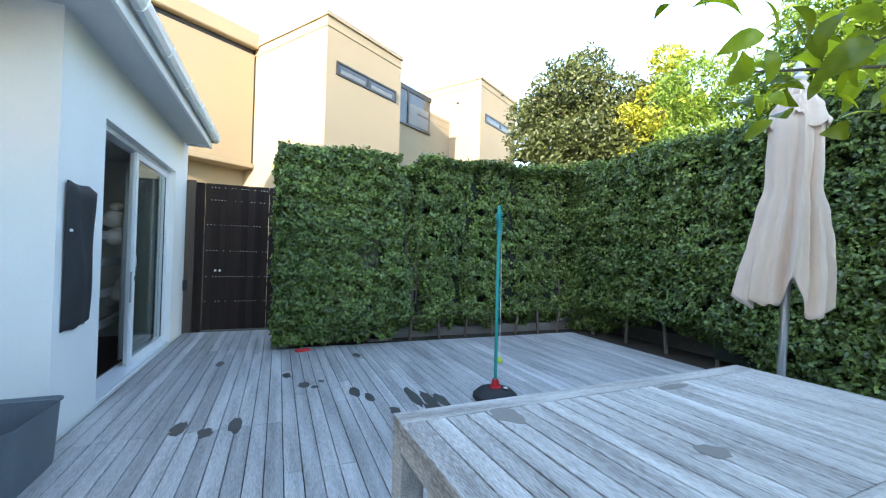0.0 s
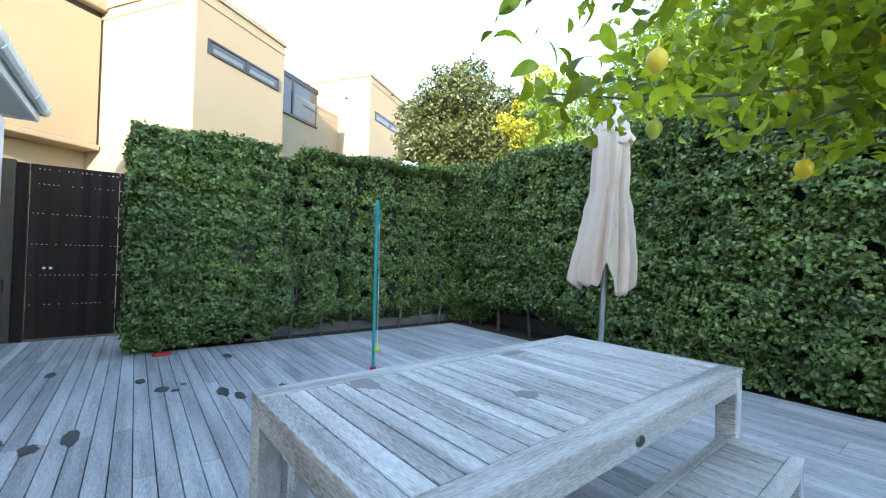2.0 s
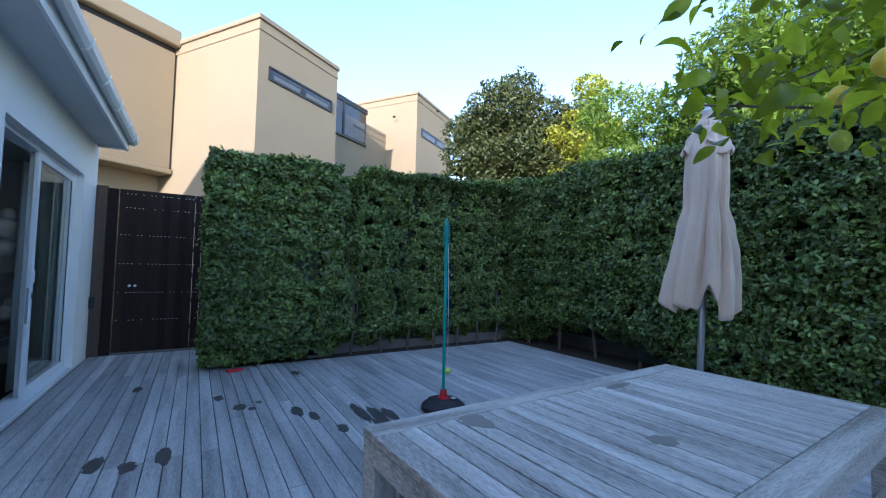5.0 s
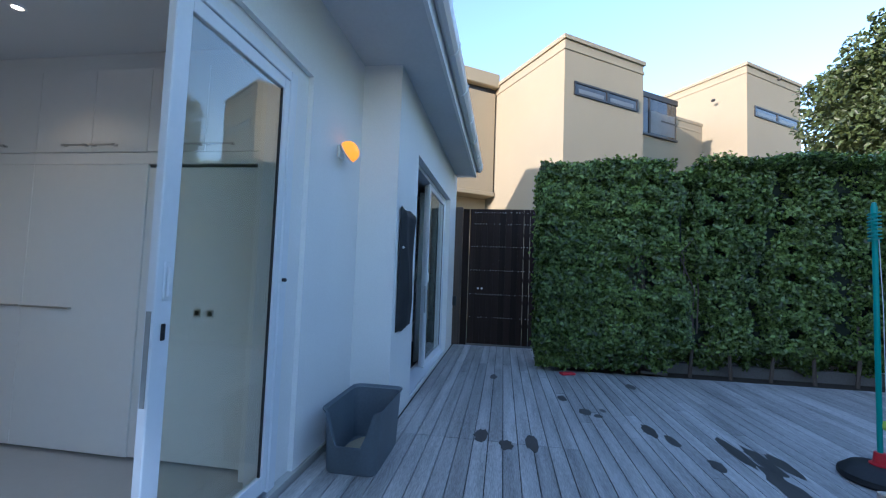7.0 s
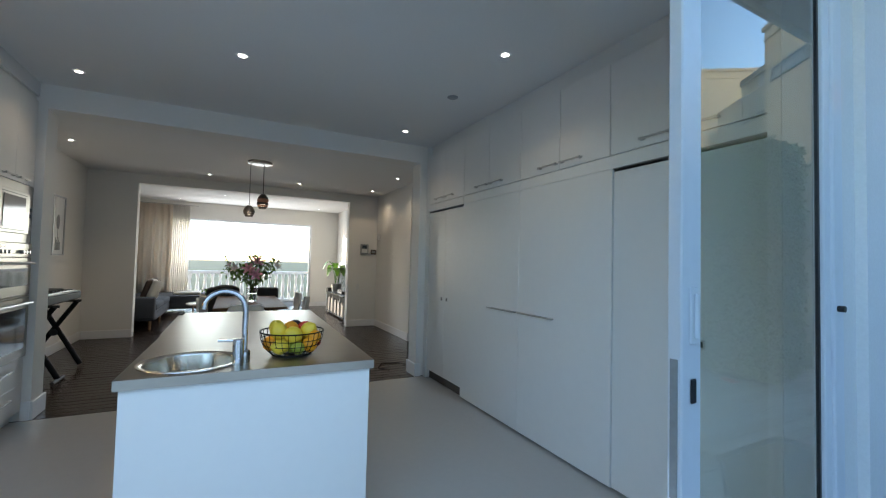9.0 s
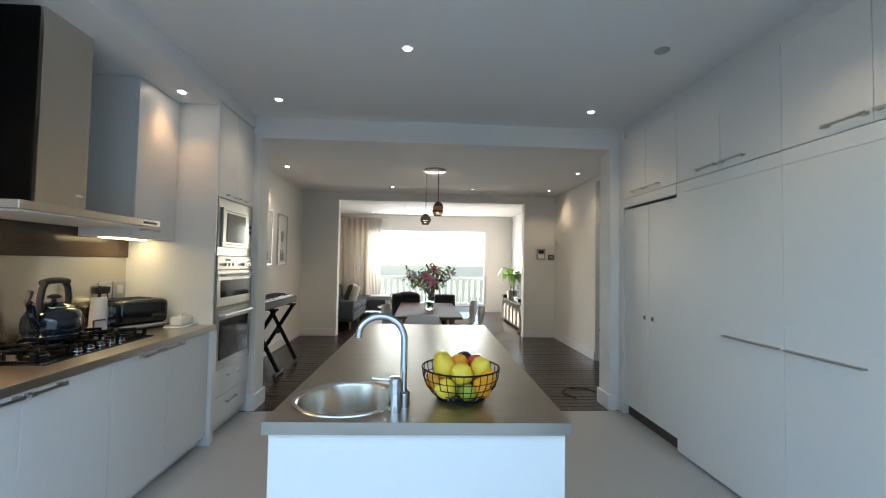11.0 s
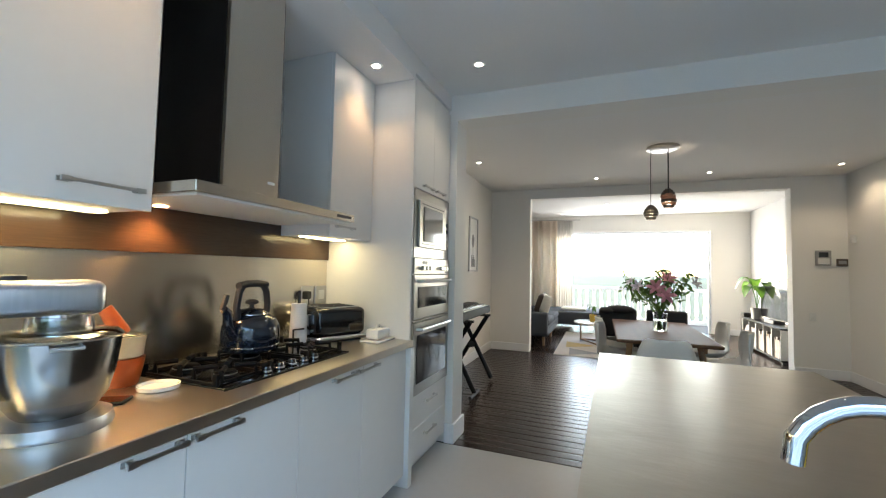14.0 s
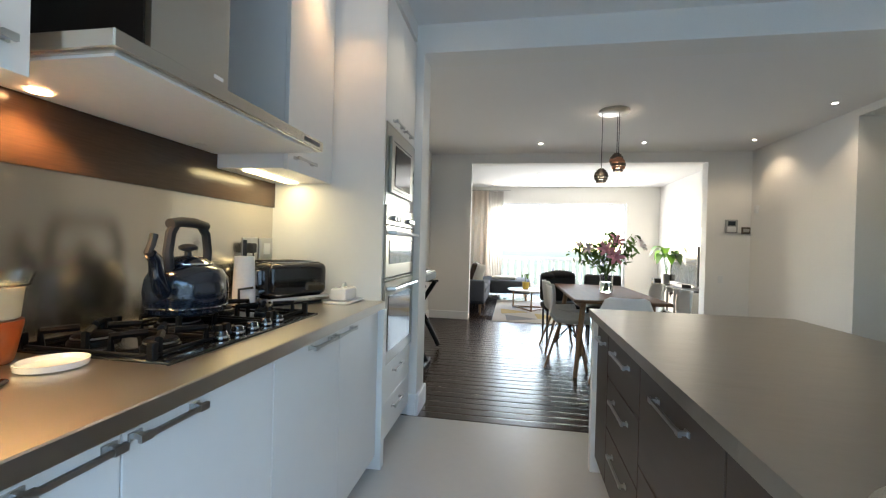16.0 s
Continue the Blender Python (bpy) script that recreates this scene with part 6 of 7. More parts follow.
kt = thing("kettle", pose(-3.85, -1.06, WT + 0.052, 0, 0, 10) @ Matrix.Scale(1.3, 4), "navy enamel stovetop kettle with a black handle", "kettle")
part("body", lathe(B(), [(0, 0), (0.088, 0), (0.094, 0.006), (0.094, 0.018), (0.098, 0.03), (0.1, 0.06), (0.096, 0.09), (0.083, 0.115), (0.06, 0.128), (0.05, 0.13), (0, 0.13)], 36), "navy", kt, "", True)
part("lid", lathe(B(), [(0.058, 0.128), (0.057, 0.134), (0.04, 0.146), (0.012, 0.152), (0, 0.152)], 28), "navy", kt, "", True)
part("lid_rim", lathe(B(), [(0.058, 0.127), (0.0615, 0.129), (0.0615, 0.132), (0.058, 0.134)], 28), "chrome", kt, "", True)
part("base_rim", lathe(B(), [(0.094, 0.016), (0.0985, 0.018), (0.0985, 0.021), (0.095, 0.023)], 36), "chrome", kt, "", True)
part("lid_knob", lathe(B(), [(0.009, 0.15), (0.008, 0.162), (0.022, 0.168), (0.023, 0.176), (0.012, 0.182), (0, 0.183)], 18), "black", kt, "", True)
part("spout", tube(B(), [(0.075, 0, 0.055), (0.105, 0, 0.075), (0.118, 0, 0.11), (0.126, 0, 0.145), (0.142, 0, 0.158)], 0.023, 12, taper=0.55), "navy", kt, "", True)
part("whistle", tube(B(), [(0.136, 0, 0.155), (0.152, 0, 0.162), (0.14, 0, 0.18), (0.132, 0, 0.205)], 0.009, 8), "black", kt, "black spout whistle", True)
part("handle_arm", tube(B(), [(0.075, 0, 0.115), (0.082, 0, 0.16), (0.072, 0, 0.21), (0.055, 0, 0.232)], 0.012, 8), "black", kt, "", True)
part("handle_arm", tube(B(), [(-0.085, 0, 0.105), (-0.093, 0, 0.16), (-0.082, 0, 0.21), (-0.06, 0, 0.232)], 0.012, 8), "black", kt, "", True)
part("grip", tube(B(), [(0.075, 0, 0.233), (0.03, 0, 0.240), (-0.03, 0, 0.240), (-0.08, 0, 0.233)], 0.0135, 10), "black", kt, "", True)

kr = thing("kitchen_roll", pose(-4.285, -1.15, WT), "white kitchen paper roll on a black stand", "kitchen roll")
part("stand_base", lathe(B(), [(0, 0), (0.06, 0), (0.06, 0.008), (0, 0.009)], 20), "black", kr)
part("spindle", rod(B(), (0, 0, 0.008), (0, 0, 0.31), 0.009), "black", kr)
part("roll", lathe(B(), [(0.012, 0.012), (0.05, 0.012), (0.047, 0.12), (0.042, 0.235), (0.012, 0.236)], 28), "paper", kr, "", True)
part("tension_arm", tube(B(), [(0.062, 0.02, 0.008), (0.064, 0.02, 0.09), (0.02, 0.06, 0.095)], 0.006, 6), "black", kr)

def toaster(m):
    t = thing("toaster", m, "black four slice toaster with chrome trim", "toaster")
    bm = box(B(), -0.15, 0.15, -0.14, 0.14, 0.035, 0.185, 0.03, 4)
    part("body", bm, "blackgloss", t, "", True)
    part("skirt", box(B(), -0.16, 0.16, -0.15, 0.15, 0.012, 0.036, 0.008), "chrome", t, "chrome skirt")
    part("foot_plate", box(B(), -0.13, 0.13, -0.12, 0.12, 0, 0.012), "black", t)
    part("top_plate", box(B(), -0.12, 0.12, -0.115, 0.115, 0.183, 0.19, 0.003), "chrome", t, "chrome top")
    for y in (-0.075, -0.025, 0.025, 0.075):
        part("slot", box(B(), -0.1, 0.1, y - 0.013, y + 0.013, 0.1885, 0.1915), "black", t)
    for y in (-0.065, 0.065):
        part("lever", box(B(), -0.172, -0.149, y - 0.012, y + 0.012, 0.09, 0.155, 0.004), "chrome", t)
        part("dial", rod(B(), (-0.15, y, 0.06), (-0.166, y, 0.06), 0.015), "chrome", t, "", True)


toaster(pose(-4.52, -1.10, WT, 0, 0, 155) @ Matrix.Scale(1.1, 4))
bd = thing("butter_dish", pose(-4.60, -0.80, WT) @ Matrix.Scale(1.25, 4), "white ceramic lidded butter dish", "butter dish")
part("plate", box(B(), -0.085, 0.085, -0.055, 0.055, 0, 0.012, 0.005), "white_cer", bd, "", True)
part("cover", box(B(), -0.062, 0.062, -0.036, 0.036, 0.012, 0.062, 0.012, 2), "white_cer", bd, "", True)
part("knob", tube(B(), [(-0.02, 0, 0.06), (-0.012, 0, 0.076), (0.012, 0, 0.076), (0.02, 0, 0.06)], 0.006, 8), "white_cer", bd, "", True)
sd2 = thing("spoon_rest", pose(-3.375, -0.99, WT) @ Matrix.Scale(1.1, 4), "round white ceramic dish on the steel worktop", "dish")
part("dish", lathe(B(), [(0, 0.006), (0.05, 0.007), (0.058, 0.016), (0.062, 0.016), (0.06, 0.003), (0.05, 0), (0, 0)], 36), "white_cer", sd2, "", True)
ph = thing("phone", pose(-3.20, -1.0, WT, 0, 0, 35), "black mobile phone lying on the worktop", "phone")
part("case", box(B(), -0.036, 0.036, -0.075, 0.075, 0, 0.009, 0.003), "black", ph)
part("screen", box(B(), -0.033, 0.033, -0.07, 0.07, 0.0092, 0.0098), "blackgloss", ph, "black screen")

def mixer(m):
    t = thing("stand_mixer", m, "large stainless steel stand mixer with bowl", "mixer")
    part("foot", lathe(B(), [(0, 0), (0.125, 0), (0.13, 0.01), (0.125, 0.034), (0.08, 0.042), (0, 0.042)], 36, sx=1.0), "alu", t, "grey mixer base", True)
    part("bowl", lathe(B(), [(0, 0.042), (0.078, 0.042), (0.086, 0.05), (0.112, 0.09), (0.127, 0.15), (0.134, 0.21), (0.137, 0.243), (0.142, 0.245), (0.139, 0.25), (0.13, 0.246), (0.11, 0.15), (0, 0.09)], 44), "bowl_steel", t, "polished steel bowl", True)
    part("splash_guard", lathe(B(), [(0.141, 0.25), (0.128, 0.262), (0.075, 0.268), (0.07, 0.3), (0.064, 0.3), (0.068, 0.262), (0.115, 0.256)], 36), "glass", t, "clear splash guard", True)
    part("planet_hub", lathe(B(), [(0, 0.262), (0.05, 0.264), (0.06, 0.30), (0.06, 0.31), (0, 0.31)], 28), "chrome", t, "", True)
    bm = box(B(), -0.075, 0.075, -0.30, 0.085, 0.308, 0.40, 0.024, 4)
    part("head", bm, "alu", t, "silver motor head", True)
    part("head_cap", box(B(), -0.055, 0.055, 0.03, 0.088, 0.315, 0.392, 0.012, 3), "chrome", t, "bright front cap", True)
    part("column", box(B(), -0.06, 0.06, -0.30, -0.18, 0.03, 0.31, 0.02, 3), "alu", t, "", True)
    part("top_knob", lathe(B(), [(0, 0), (0.03, 0), (0.03, 0.012), (0, 0.016)], 18, (0, -0.1, 0.4)), "black", t, "", True)
    bm = tube(B(), [(0.121, 0.02, 0.245), (0.155, 0.03, 0.235), (0.155, -0.03, 0.235), (0.121, -0.03, 0.245)], 0.006, 8)
    part("bowl_handle", bm, "chrome", t, "", True)
    part("badge_bar", box(B(), 0.0553, 0.0565, 0.045, 0.08, 0.352, 0.36), "plastic_w", t)


mixer(pose(-3.02, -0.88, WT, 0, 0, 70))
jp = thing("citrus_press", pose(-3.345, -1.16, WT) @ Matrix.Diagonal((0.92, 0.92, 1.08, 1)), "orange and cream plastic citrus press with a clear jug", "citrus press")
part("base", lathe(B(), [(0, 0), (0.06, 0), (0.065, 0.006), (0.082, 0.085), (0.082, 0.095), (0, 0.095)], 28), "plastic_o", jp, "orange base", True)
part("bowl", lathe(B(), [(0.066, 0.095), (0.075, 0.1), (0.082, 0.165), (0.085, 0.168), (0.078, 0.168), (0.06, 0.11), (0, 0.105)], 28), "plastic_c", jp, "cream bowl", True)
part("jug", lathe(B(), [(0.05, 0.168), (0.09, 0.175), (0.1, 0.2), (0.104, 0.2), (0.092, 0.17), (0.05, 0.164)], 28), "glass", jp, "clear plastic dish", True)
part("reamer", rod(B(), (0.0, 0.0, 0.17), (0.05, -0.03, 0.262), 0.034, 0.024, 16), "plastic_o", jp, "tilted orange reamer", True)
part("grip", tube(B(), [(0.082, 0, 0.16), (0.105, 0, 0.155), (0.105, 0, 0.12), (0.078, 0, 0.105)], 0.007, 8), "plastic_c", jp, "", True)
for k, x in enumerate((-4.50, -4.635)):
    sk = thing("wall_socket", pose(x, -1.277, 1.155), "silver framed wall socket above the worktop", "socket", "wall sockets")
    part("frame", box(B(), -0.06, 0.06, 0.0, 0.008, -0.06, 0.06, 0.004), "nickel", sk)
    part("face", box(B(), -0.03, 0.03, 0.0082, 0.012, -0.03, 0.03, 0.003), "plastic_w", sk)
    if k == 0:
        part("plug", box(B(), 0.015, 0.06, 0.012, 0.055, -0.02, 0.03, 0.006), "black", sk, "black plug")
        part("lead", tube(B(), [(0.04, 0.05, -0.02), (0.04, 0.06, -0.12), (0.02, 0.05, -0.26)], 0.004, 6), "black", sk)

# ---- dining room ----
DT = pose(-7.32, 1.05, 0)
dt = thing("dining_table", DT, "mid-brown wooden dining table with splayed legs", "table")
part("tabletop", box(B(), -0.88, 0.88, -0.42, 0.42, 0.71, 0.74, 0.008), "walnut", dt)
part("apron", box(box(B(), -0.7, 0.7, -0.33, -0.305, 0.64, 0.71), -0.7, 0.7, 0.305, 0.33, 0.64, 0.71), "oak", dt)
for sx in (-1, 1):
    for sy in (-1, 1):
        part("leg", rod(B(), (sx * 0.78, sy * 0.38, 0), (sx * 0.6, sy * 0.29, 0.71), 0.019, 0.03, 10), "oak", dt, "", True)


def shell_chair():
    t = thing("shell_chair", I4, "pale grey moulded shell chair on wooden legs", "chair", "dining chairs")
    bm = B()
    prof = [(0.21, 0.415), (0.2, 0.44), (0.12, 0.435), (0.0, 0.428), (-0.12, 0.445), (-0.18, 0.5), (-0.205, 0.6), (-0.225, 0.72), (-0.235, 0.80), (-0.237, 0.82)]
    wid = [0.17, 0.205, 0.225, 0.23, 0.235, 0.235, 0.225, 0.205, 0.17, 0.13]
    grid = []
    for (px, pz), w in zip(prof, wid):
        row = []
        for j in range(13):
            s = j / 6 - 1
            back = max(0, min(1, (pz - 0.46) / 0.2))
            row.append(bm.verts.new((px + (0.07 * back) * s * s, w * s, pz + (0.075 * (1 - back)) * abs(s) ** 3)))
        grid.append(row)
    for a, b in zip(grid, grid[1:]):
        for j in range(12):
            bm.faces.new((a[j], a[j + 1], b[j + 1], b[j]))
    sh = part("seat_shell", bm, "shell", t, "", True)
    m = sh.modifiers.new("thick", "SOLIDIFY")
    m.thickness = 0.008
    for sx in (-1, 1):
        for sy in (-1, 1):
            part("leg", rod(B(), (sx * 0.20 - 0.01, sy * 0.21, 0), (sx * 0.09, sy * 0.11, 0.40), 0.011, 0.014, 8), "oak", t, "wooden leg", True)
        part("brace", tube(B(), [(sx * 0.14, -0.15, 0.22), (0, 0, 0.39), (sx * 0.14, 0.15, 0.22)], 0.005, 6), "blackiron", t, "black wire brace")
    return t


ch = shell_chair()
ch.matrix_basis = pose(-6.22, 0.98, 0, 0, 0, 180)
for x, y, a in ((-6.98, 0.66, 80), (-7.62, 0.66, 95), (-6.95, 1.58, -95), (-7.7, 1.58, -88)):
    copy_thing(ch, pose(x, y, 0, 0, 0, a))
for y, a in ((0.72, 4), (1.28, -6)):
    bc = thing("padded_chair", pose(-8.28, y, 0, 0, 0, a), "black padded dining chair at the table end", "chair", "black chairs")
    part("seat", box(B(), -0.22, 0.22, -0.23, 0.23, 0.38, 0.47, 0.03, 3), "black", bc, "", True)
    part("backrest", box(B(), -0.25, -0.16, -0.24, 0.24, 0.47, 0.86, 0.04, 3), "black", bc, "", True)
    for sx in (-0.19, 0.19):
        for sy in (-0.19, 0.19):
            part("leg", rod(B(), (sx, sy, 0), (sx, sy, 0.39), 0.014), "black", bc)
jk = solo("jacket", blob(blob(B(), (0, 0, 0), (0.09, 0.19, 0.06), 18, 10), (0.03, -0.17, -0.02), (0.08, 0.10, 0.05), 14, 8), "cover", pose(-8.45, 0.74, 0.845), "black jacket slung over a chair back", "jacket", smooth=True)

vs = thing("flower_vase", DT @ pose(0.06, 0.03, 0.74), "clear glass vase of pink lilies on the table", "vase")
part("glass_vase", lathe(B(), [(0, 0.0), (0.068, 0.0), (0.07, 0.004), (0.068, 0.1), (0.075, 0.19), (0.071, 0.19), (0.063, 0.1), (0.064, 0.012), (0, 0.012)], 28), "glass", vs, "", True)
part("water", lathe(B(), [(0, 0.013), (0.062, 0.013), (0.062, 0.11), (0, 0.11)], 24), "glass", vs, "", True)
g = np.random.default_rng(31)
tips = []
for k in range(22):
    a, sp = g.uniform(0, 6.28), g.uniform(0.1, 0.36)
    tip = (sp * math.cos(a), sp * math.sin(a) * 1.15, g.uniform(0.42, 0.70) - sp * 0.2)
    tips.append(tip)
    part("stem", tube(B(), [(0.02 * math.cos(a + 3), 0.02 * math.sin(a + 3), 0.02), (0.02 * math.cos(a), 0.02 * math.sin(a), 0.2), (tip[0] * 0.6, tip[1] * 0.6, tip[2] * 0.75), tip], 0.003, 5), "bouquet", vs)
tp_ = np.array(tips)
pos = np.concatenate([tp_[g.integers(0, 22, 210)] * g.uniform(0.6, 1.0, (210, 1)) + g.normal(0, 0.035, (210, 3))])
pos[:, 2] = np.maximum(pos[:, 2], 0.22)
leaf_mesh("leaves", leaves(pos, pos - np.array((0, 0, 0.3)), 0.11, 0.5, 0.3), "bouquet", vs)


def lily(bm, c, r, dirn):
    q = Vector(dirn).to_track_quat("Z", "Y")
    for k in range(6):
        a = math.tau * k / 6
        ca, sa = Vector((math.cos(a), math.sin(a), 0)), Vector((-math.sin(a), math.cos(a), 0))
        pts = [(0.0, 0.0, 0.004), (0.35, 0.35, 0.2), (0.75, 0.5, 0.2), (1.05, 0.42, 0.0)]
        ring = []
        for out, up, w in pts:
            for s in (-1, 1):
                ring.append(bm.verts.new(Vector(c) + q @ (ca * out * r + Vector((0, 0, up * r)) + sa * w * r * s)))
        for i in range(3):
            bm.faces.new((ring[2 * i], ring[2 * i + 1], ring[2 * i + 3], ring[2 * i + 2]))


for k, (c, r, mt) in enumerate((((0.22, -0.06, 0.45), 0.095, "petal"), ((0.26, 0.02, 0.38), 0.095, "petal"), ((0.2, 0.04, 0.54), 0.09, "petal"), ((0.2, -0.22, 0.46), 0.075, "petal_w"), ((0.2, 0.28, 0.5), 0.075, "petal_w"), ((-0.05, 0.1, 0.5), 0.08, "petal"), ((0.05, -0.28, 0.5), 0.06, "petal_w"), ((0.02, 0.32, 0.56), 0.06, "petal_w"))):
    bm = B()
    lily(bm, c, r, (c[0] + 0.1, c[1], c[2] - 0.25))
    part("lily", bm, mt, vs, "pink lily bloom" if mt == "petal" else "pale lily bloom")

pn = thing("pendant_cluster", pose(-7.28, 1.12, DC), "bronze and copper banded pendant lamps on cords", "pendant lamp")
part("canopy", lathe(B(), [(0, -0.03), (0.15, -0.03), (0.16, -0.024), (0.16, 0), (0, 0)], 36), "steel_app", pn, "round brushed steel ceiling plate", True)
for (x, y, zb, mats) in ((0.0, -0.12, -0.79, ("bronze", "bronze")), (0.02, 0.05, -0.67, ("copper", "bronze")), (-0.1, 0.06, -0.60, ("bronze", "copper"))):
    part("cord", rod(B(), (x, y, -0.03), (x, y, zb + 0.15), 0.004, seg=6), "black", pn)
    sh = part("shade", lathe(B(), [(0.029, 0.154), (0.032, 0.155), (0.035, 0.14), (0.05, 0.138), (0.05, 0.118), (0.066, 0.116), (0.07, 0.09)], 28, (x, y, zb)), mats[0], pn, "banded metal shade", True)
    part("band", lathe(B(), [(0.062, 0.088), (0.076, 0.086), (0.077, 0.058), (0.064, 0.056)], 28, (x, y, zb)), mats[1], sh, "", True)
    part("band", lathe(B(), [(0.056, 0.056), (0.07, 0.054), (0.068, 0.03), (0.056, 0.028)], 28, (x, y, zb)), mats[0], sh, "", True)
    part("band", lathe(B(), [(0.045, 0.028), (0.056, 0.026), (0.05, 0.0), (0.042, 0.0)], 28, (x, y, zb)), mats[1], sh, "", True)
    part("lamp", blob(B(), (x, y, zb + 0.06), 0.032, 12, 8), "bulb", sh, "warm glowing lamp", True)
    pl = bpy.data.lights.new("pendant_light", "POINT")
    pl.energy, pl.color, pl.shadow_soft_size = 0.16, (1.0, 0.78, 0.52), 0.006
    new("pendant_light", pl).location = (-7.28 + x + 0.012, 1.12 + y, DC + zb + 0.102)

kb = thing("keyboard_piano", pose(-6.95, -1.02, 0), "black electric piano on a folding cross stand", "keyboard")
part("case", box(B(), -0.65, 0.65, -0.16, 0.16, 0.79, 0.885, 0.012), "blackiron", kb)
part("control_ledge", box(B(), -0.65, 0.65, -0.16, -0.01, 0.8855, 0.915, 0.008), "blackiron", kb)
part("white_keys", box(B(), -0.58, 0.58, 0.0, 0.152, 0.8855, 0.897, 0.002), "white_cer", kb, "row of white keys")
for k in range(28):
    part("black_key", box(B(), -0.565 + k * 0.0415, -0.553 + k * 0.0415, 0.0, 0.095, 0.8975, 0.907), "blackgloss", kb)
part("music_rest", box(B(), -0.2, 0.2, -0.13, -0.12, 0.916, 1.07, 0.003), "paper", kb, "sheet music on the rest")
for sx in (-0.35, 0.35):
    part("cross_bar", rod(B(), (sx, -0.26, 0.03), (sx, 0.2, 0.78), 0.026), "blackiron", kb)
    part("cross_bar", rod(B(), (sx, 0.26, 0.03), (sx, -0.14, 0.78), 0.026), "blackiron", kb)
    part("foot", rod(B(), (sx - 0.16, -0.26 if sx < 0 else 0.26, 0.02), (sx + 0.16, -0.26 if sx < 0 else 0.26, 0.02), 0.018), "black", kb)
    part("hub", rod(B(), (sx - 0.03, 0.01, 0.42), (sx + 0.03, 0.01, 0.42), 0.04), "black", kb)
    part("top_arm", rod(B(), (sx, -0.2, 0.785), (sx, 0.24, 0.785), 0.014), "black", kb)
for x0, x1, s in ((-7.68, -7.27, 2), (-8.36, -7.95, 5)):
    fr = thing("framed_print", pose((x0 + x1) / 2, -1.289, 1.72), "framed grey print of a feathery plant", "picture", "framed prints")
    w = (x1 - x0) / 2
    bm = B()
    for b in ((-w, w, 0.38, 0.4), (-w, w, -0.4, -0.38), (-w, -w + 0.02, -0.38, 0.38), (w - 0.02, w, -0.38, 0.38)):
        box(bm, b[0], b[1], 0, 0.025, b[2], b[3])
    part("frame", bm, "alu", fr, "slim pale frame")
    part("mount", box(B(), -w + 0.02, w - 0.02, 0.004, 0.012, -0.38, 0.38), "paper", fr, "white mount")
    bm = lathe(B(), [(0, 0), (0.07, 0), (0.07, 0.003), (0, 0.003)], 18, sx=0.8, sy=1.4)
    bmesh.ops.rotate(bm, verts=bm.verts, cent=(0, 0, 0), matrix=Matrix.Rotation(radians(-90), 3, "X"))
    bmesh.ops.translate(bm, verts=bm.verts, vec=(0.02, 0.0125, 0.05))
    box(bm, 0.015, 0.025, 0.0125, 0.0145, -0.2, 0.0)
    for k in range(6):
        box(bm, -0.08 + k * 0.03, -0.06 + k * 0.03, 0.0125, 0.0145, -0.33, -0.22 + 0.03 * (k % 3))
    part("print", bm, "print", fr, "grey plant image")
ic = thing("intercom", pose(W2, 3.26, 1.60), "white and grey wall intercom with small screen", "intercom")
part("body", box(B(), 0, 0.03, -0.085, 0.085, -0.1, 0.1, 0.008), "plastic_g", ic)
part("screen", box(B(), 0.0305, 0.033, -0.05, 0.05, 0.01, 0.075), "lcd", ic, "dark screen")
part("keypad", box(B(), 0.0305, 0.033, -0.06, 0.06, -0.085, -0.005, 0.002), "plastic_w", ic)
ap = thing("alarm_panel", pose(W2, 3.46, 1.54), "bronze wall control panel beside the intercom", "panel")
part("body", box(B(), 0, 0.02, -0.06, 0.06, -0.05, 0.05, 0.006), "bronze", ap)
part("screen", box(B(), 0.0205, 0.022, -0.04, 0.04, -0.02, 0.025), "plastic_g", ap)
s_ = thing("light_switch", pose(W2, 3.14, 0.81), "white light switch plate on the wall", "switch")
part("plate", box(B(), 0, 0.008, -0.035, 0.035, -0.055, 0.055, 0.003), "plastic_w", s_)
part("rocker", box(B(), 0.0082, 0.012, -0.012, 0.012, -0.02, 0.02, 0.002), "plastic_w", s_)
ms = thing("movement_sensor", pose(-9.1, 3.529, 1.84), "small white corner movement sensor", "sensor")
part("body", box(B(), -0.03, 0.03, -0.05, 0, -0.055, 0.055, 0.012, 2), "plastic_w", ms, "", True)
bn = thing("pedal_bin", pose(-5.95, 3.10, 0), "tall stainless steel pedal bin behind the pier", "bin")
part("drum", lathe(B(), [(0, 0.01), (0.15, 0.01), (0.15, 0.66), (0, 0.66)], 32), "steel_app", bn, "", True)
part("lid", lathe(B(), [(0.155, 0.66), (0.155, 0.69), (0.12, 0.71), (0, 0.715)], 32), "black", bn, "black lid", True)
part("base_ring", lathe(B(), [(0, 0), (0.155, 0), (0.155, 0.025), (0, 0.025)], 32), "black", bn)
solo("power_lead", tube(B(), [(-5.75, 2.6, 0.006), (-5.9, 2.5, 0.006), (-6.1, 2.62, 0.006), (-6.05, 2.85, 0.006), (-5.8, 2.95, 0.006)], 0.005, 6), "black", I4, "black power lead lying on the dark floor", "cable")

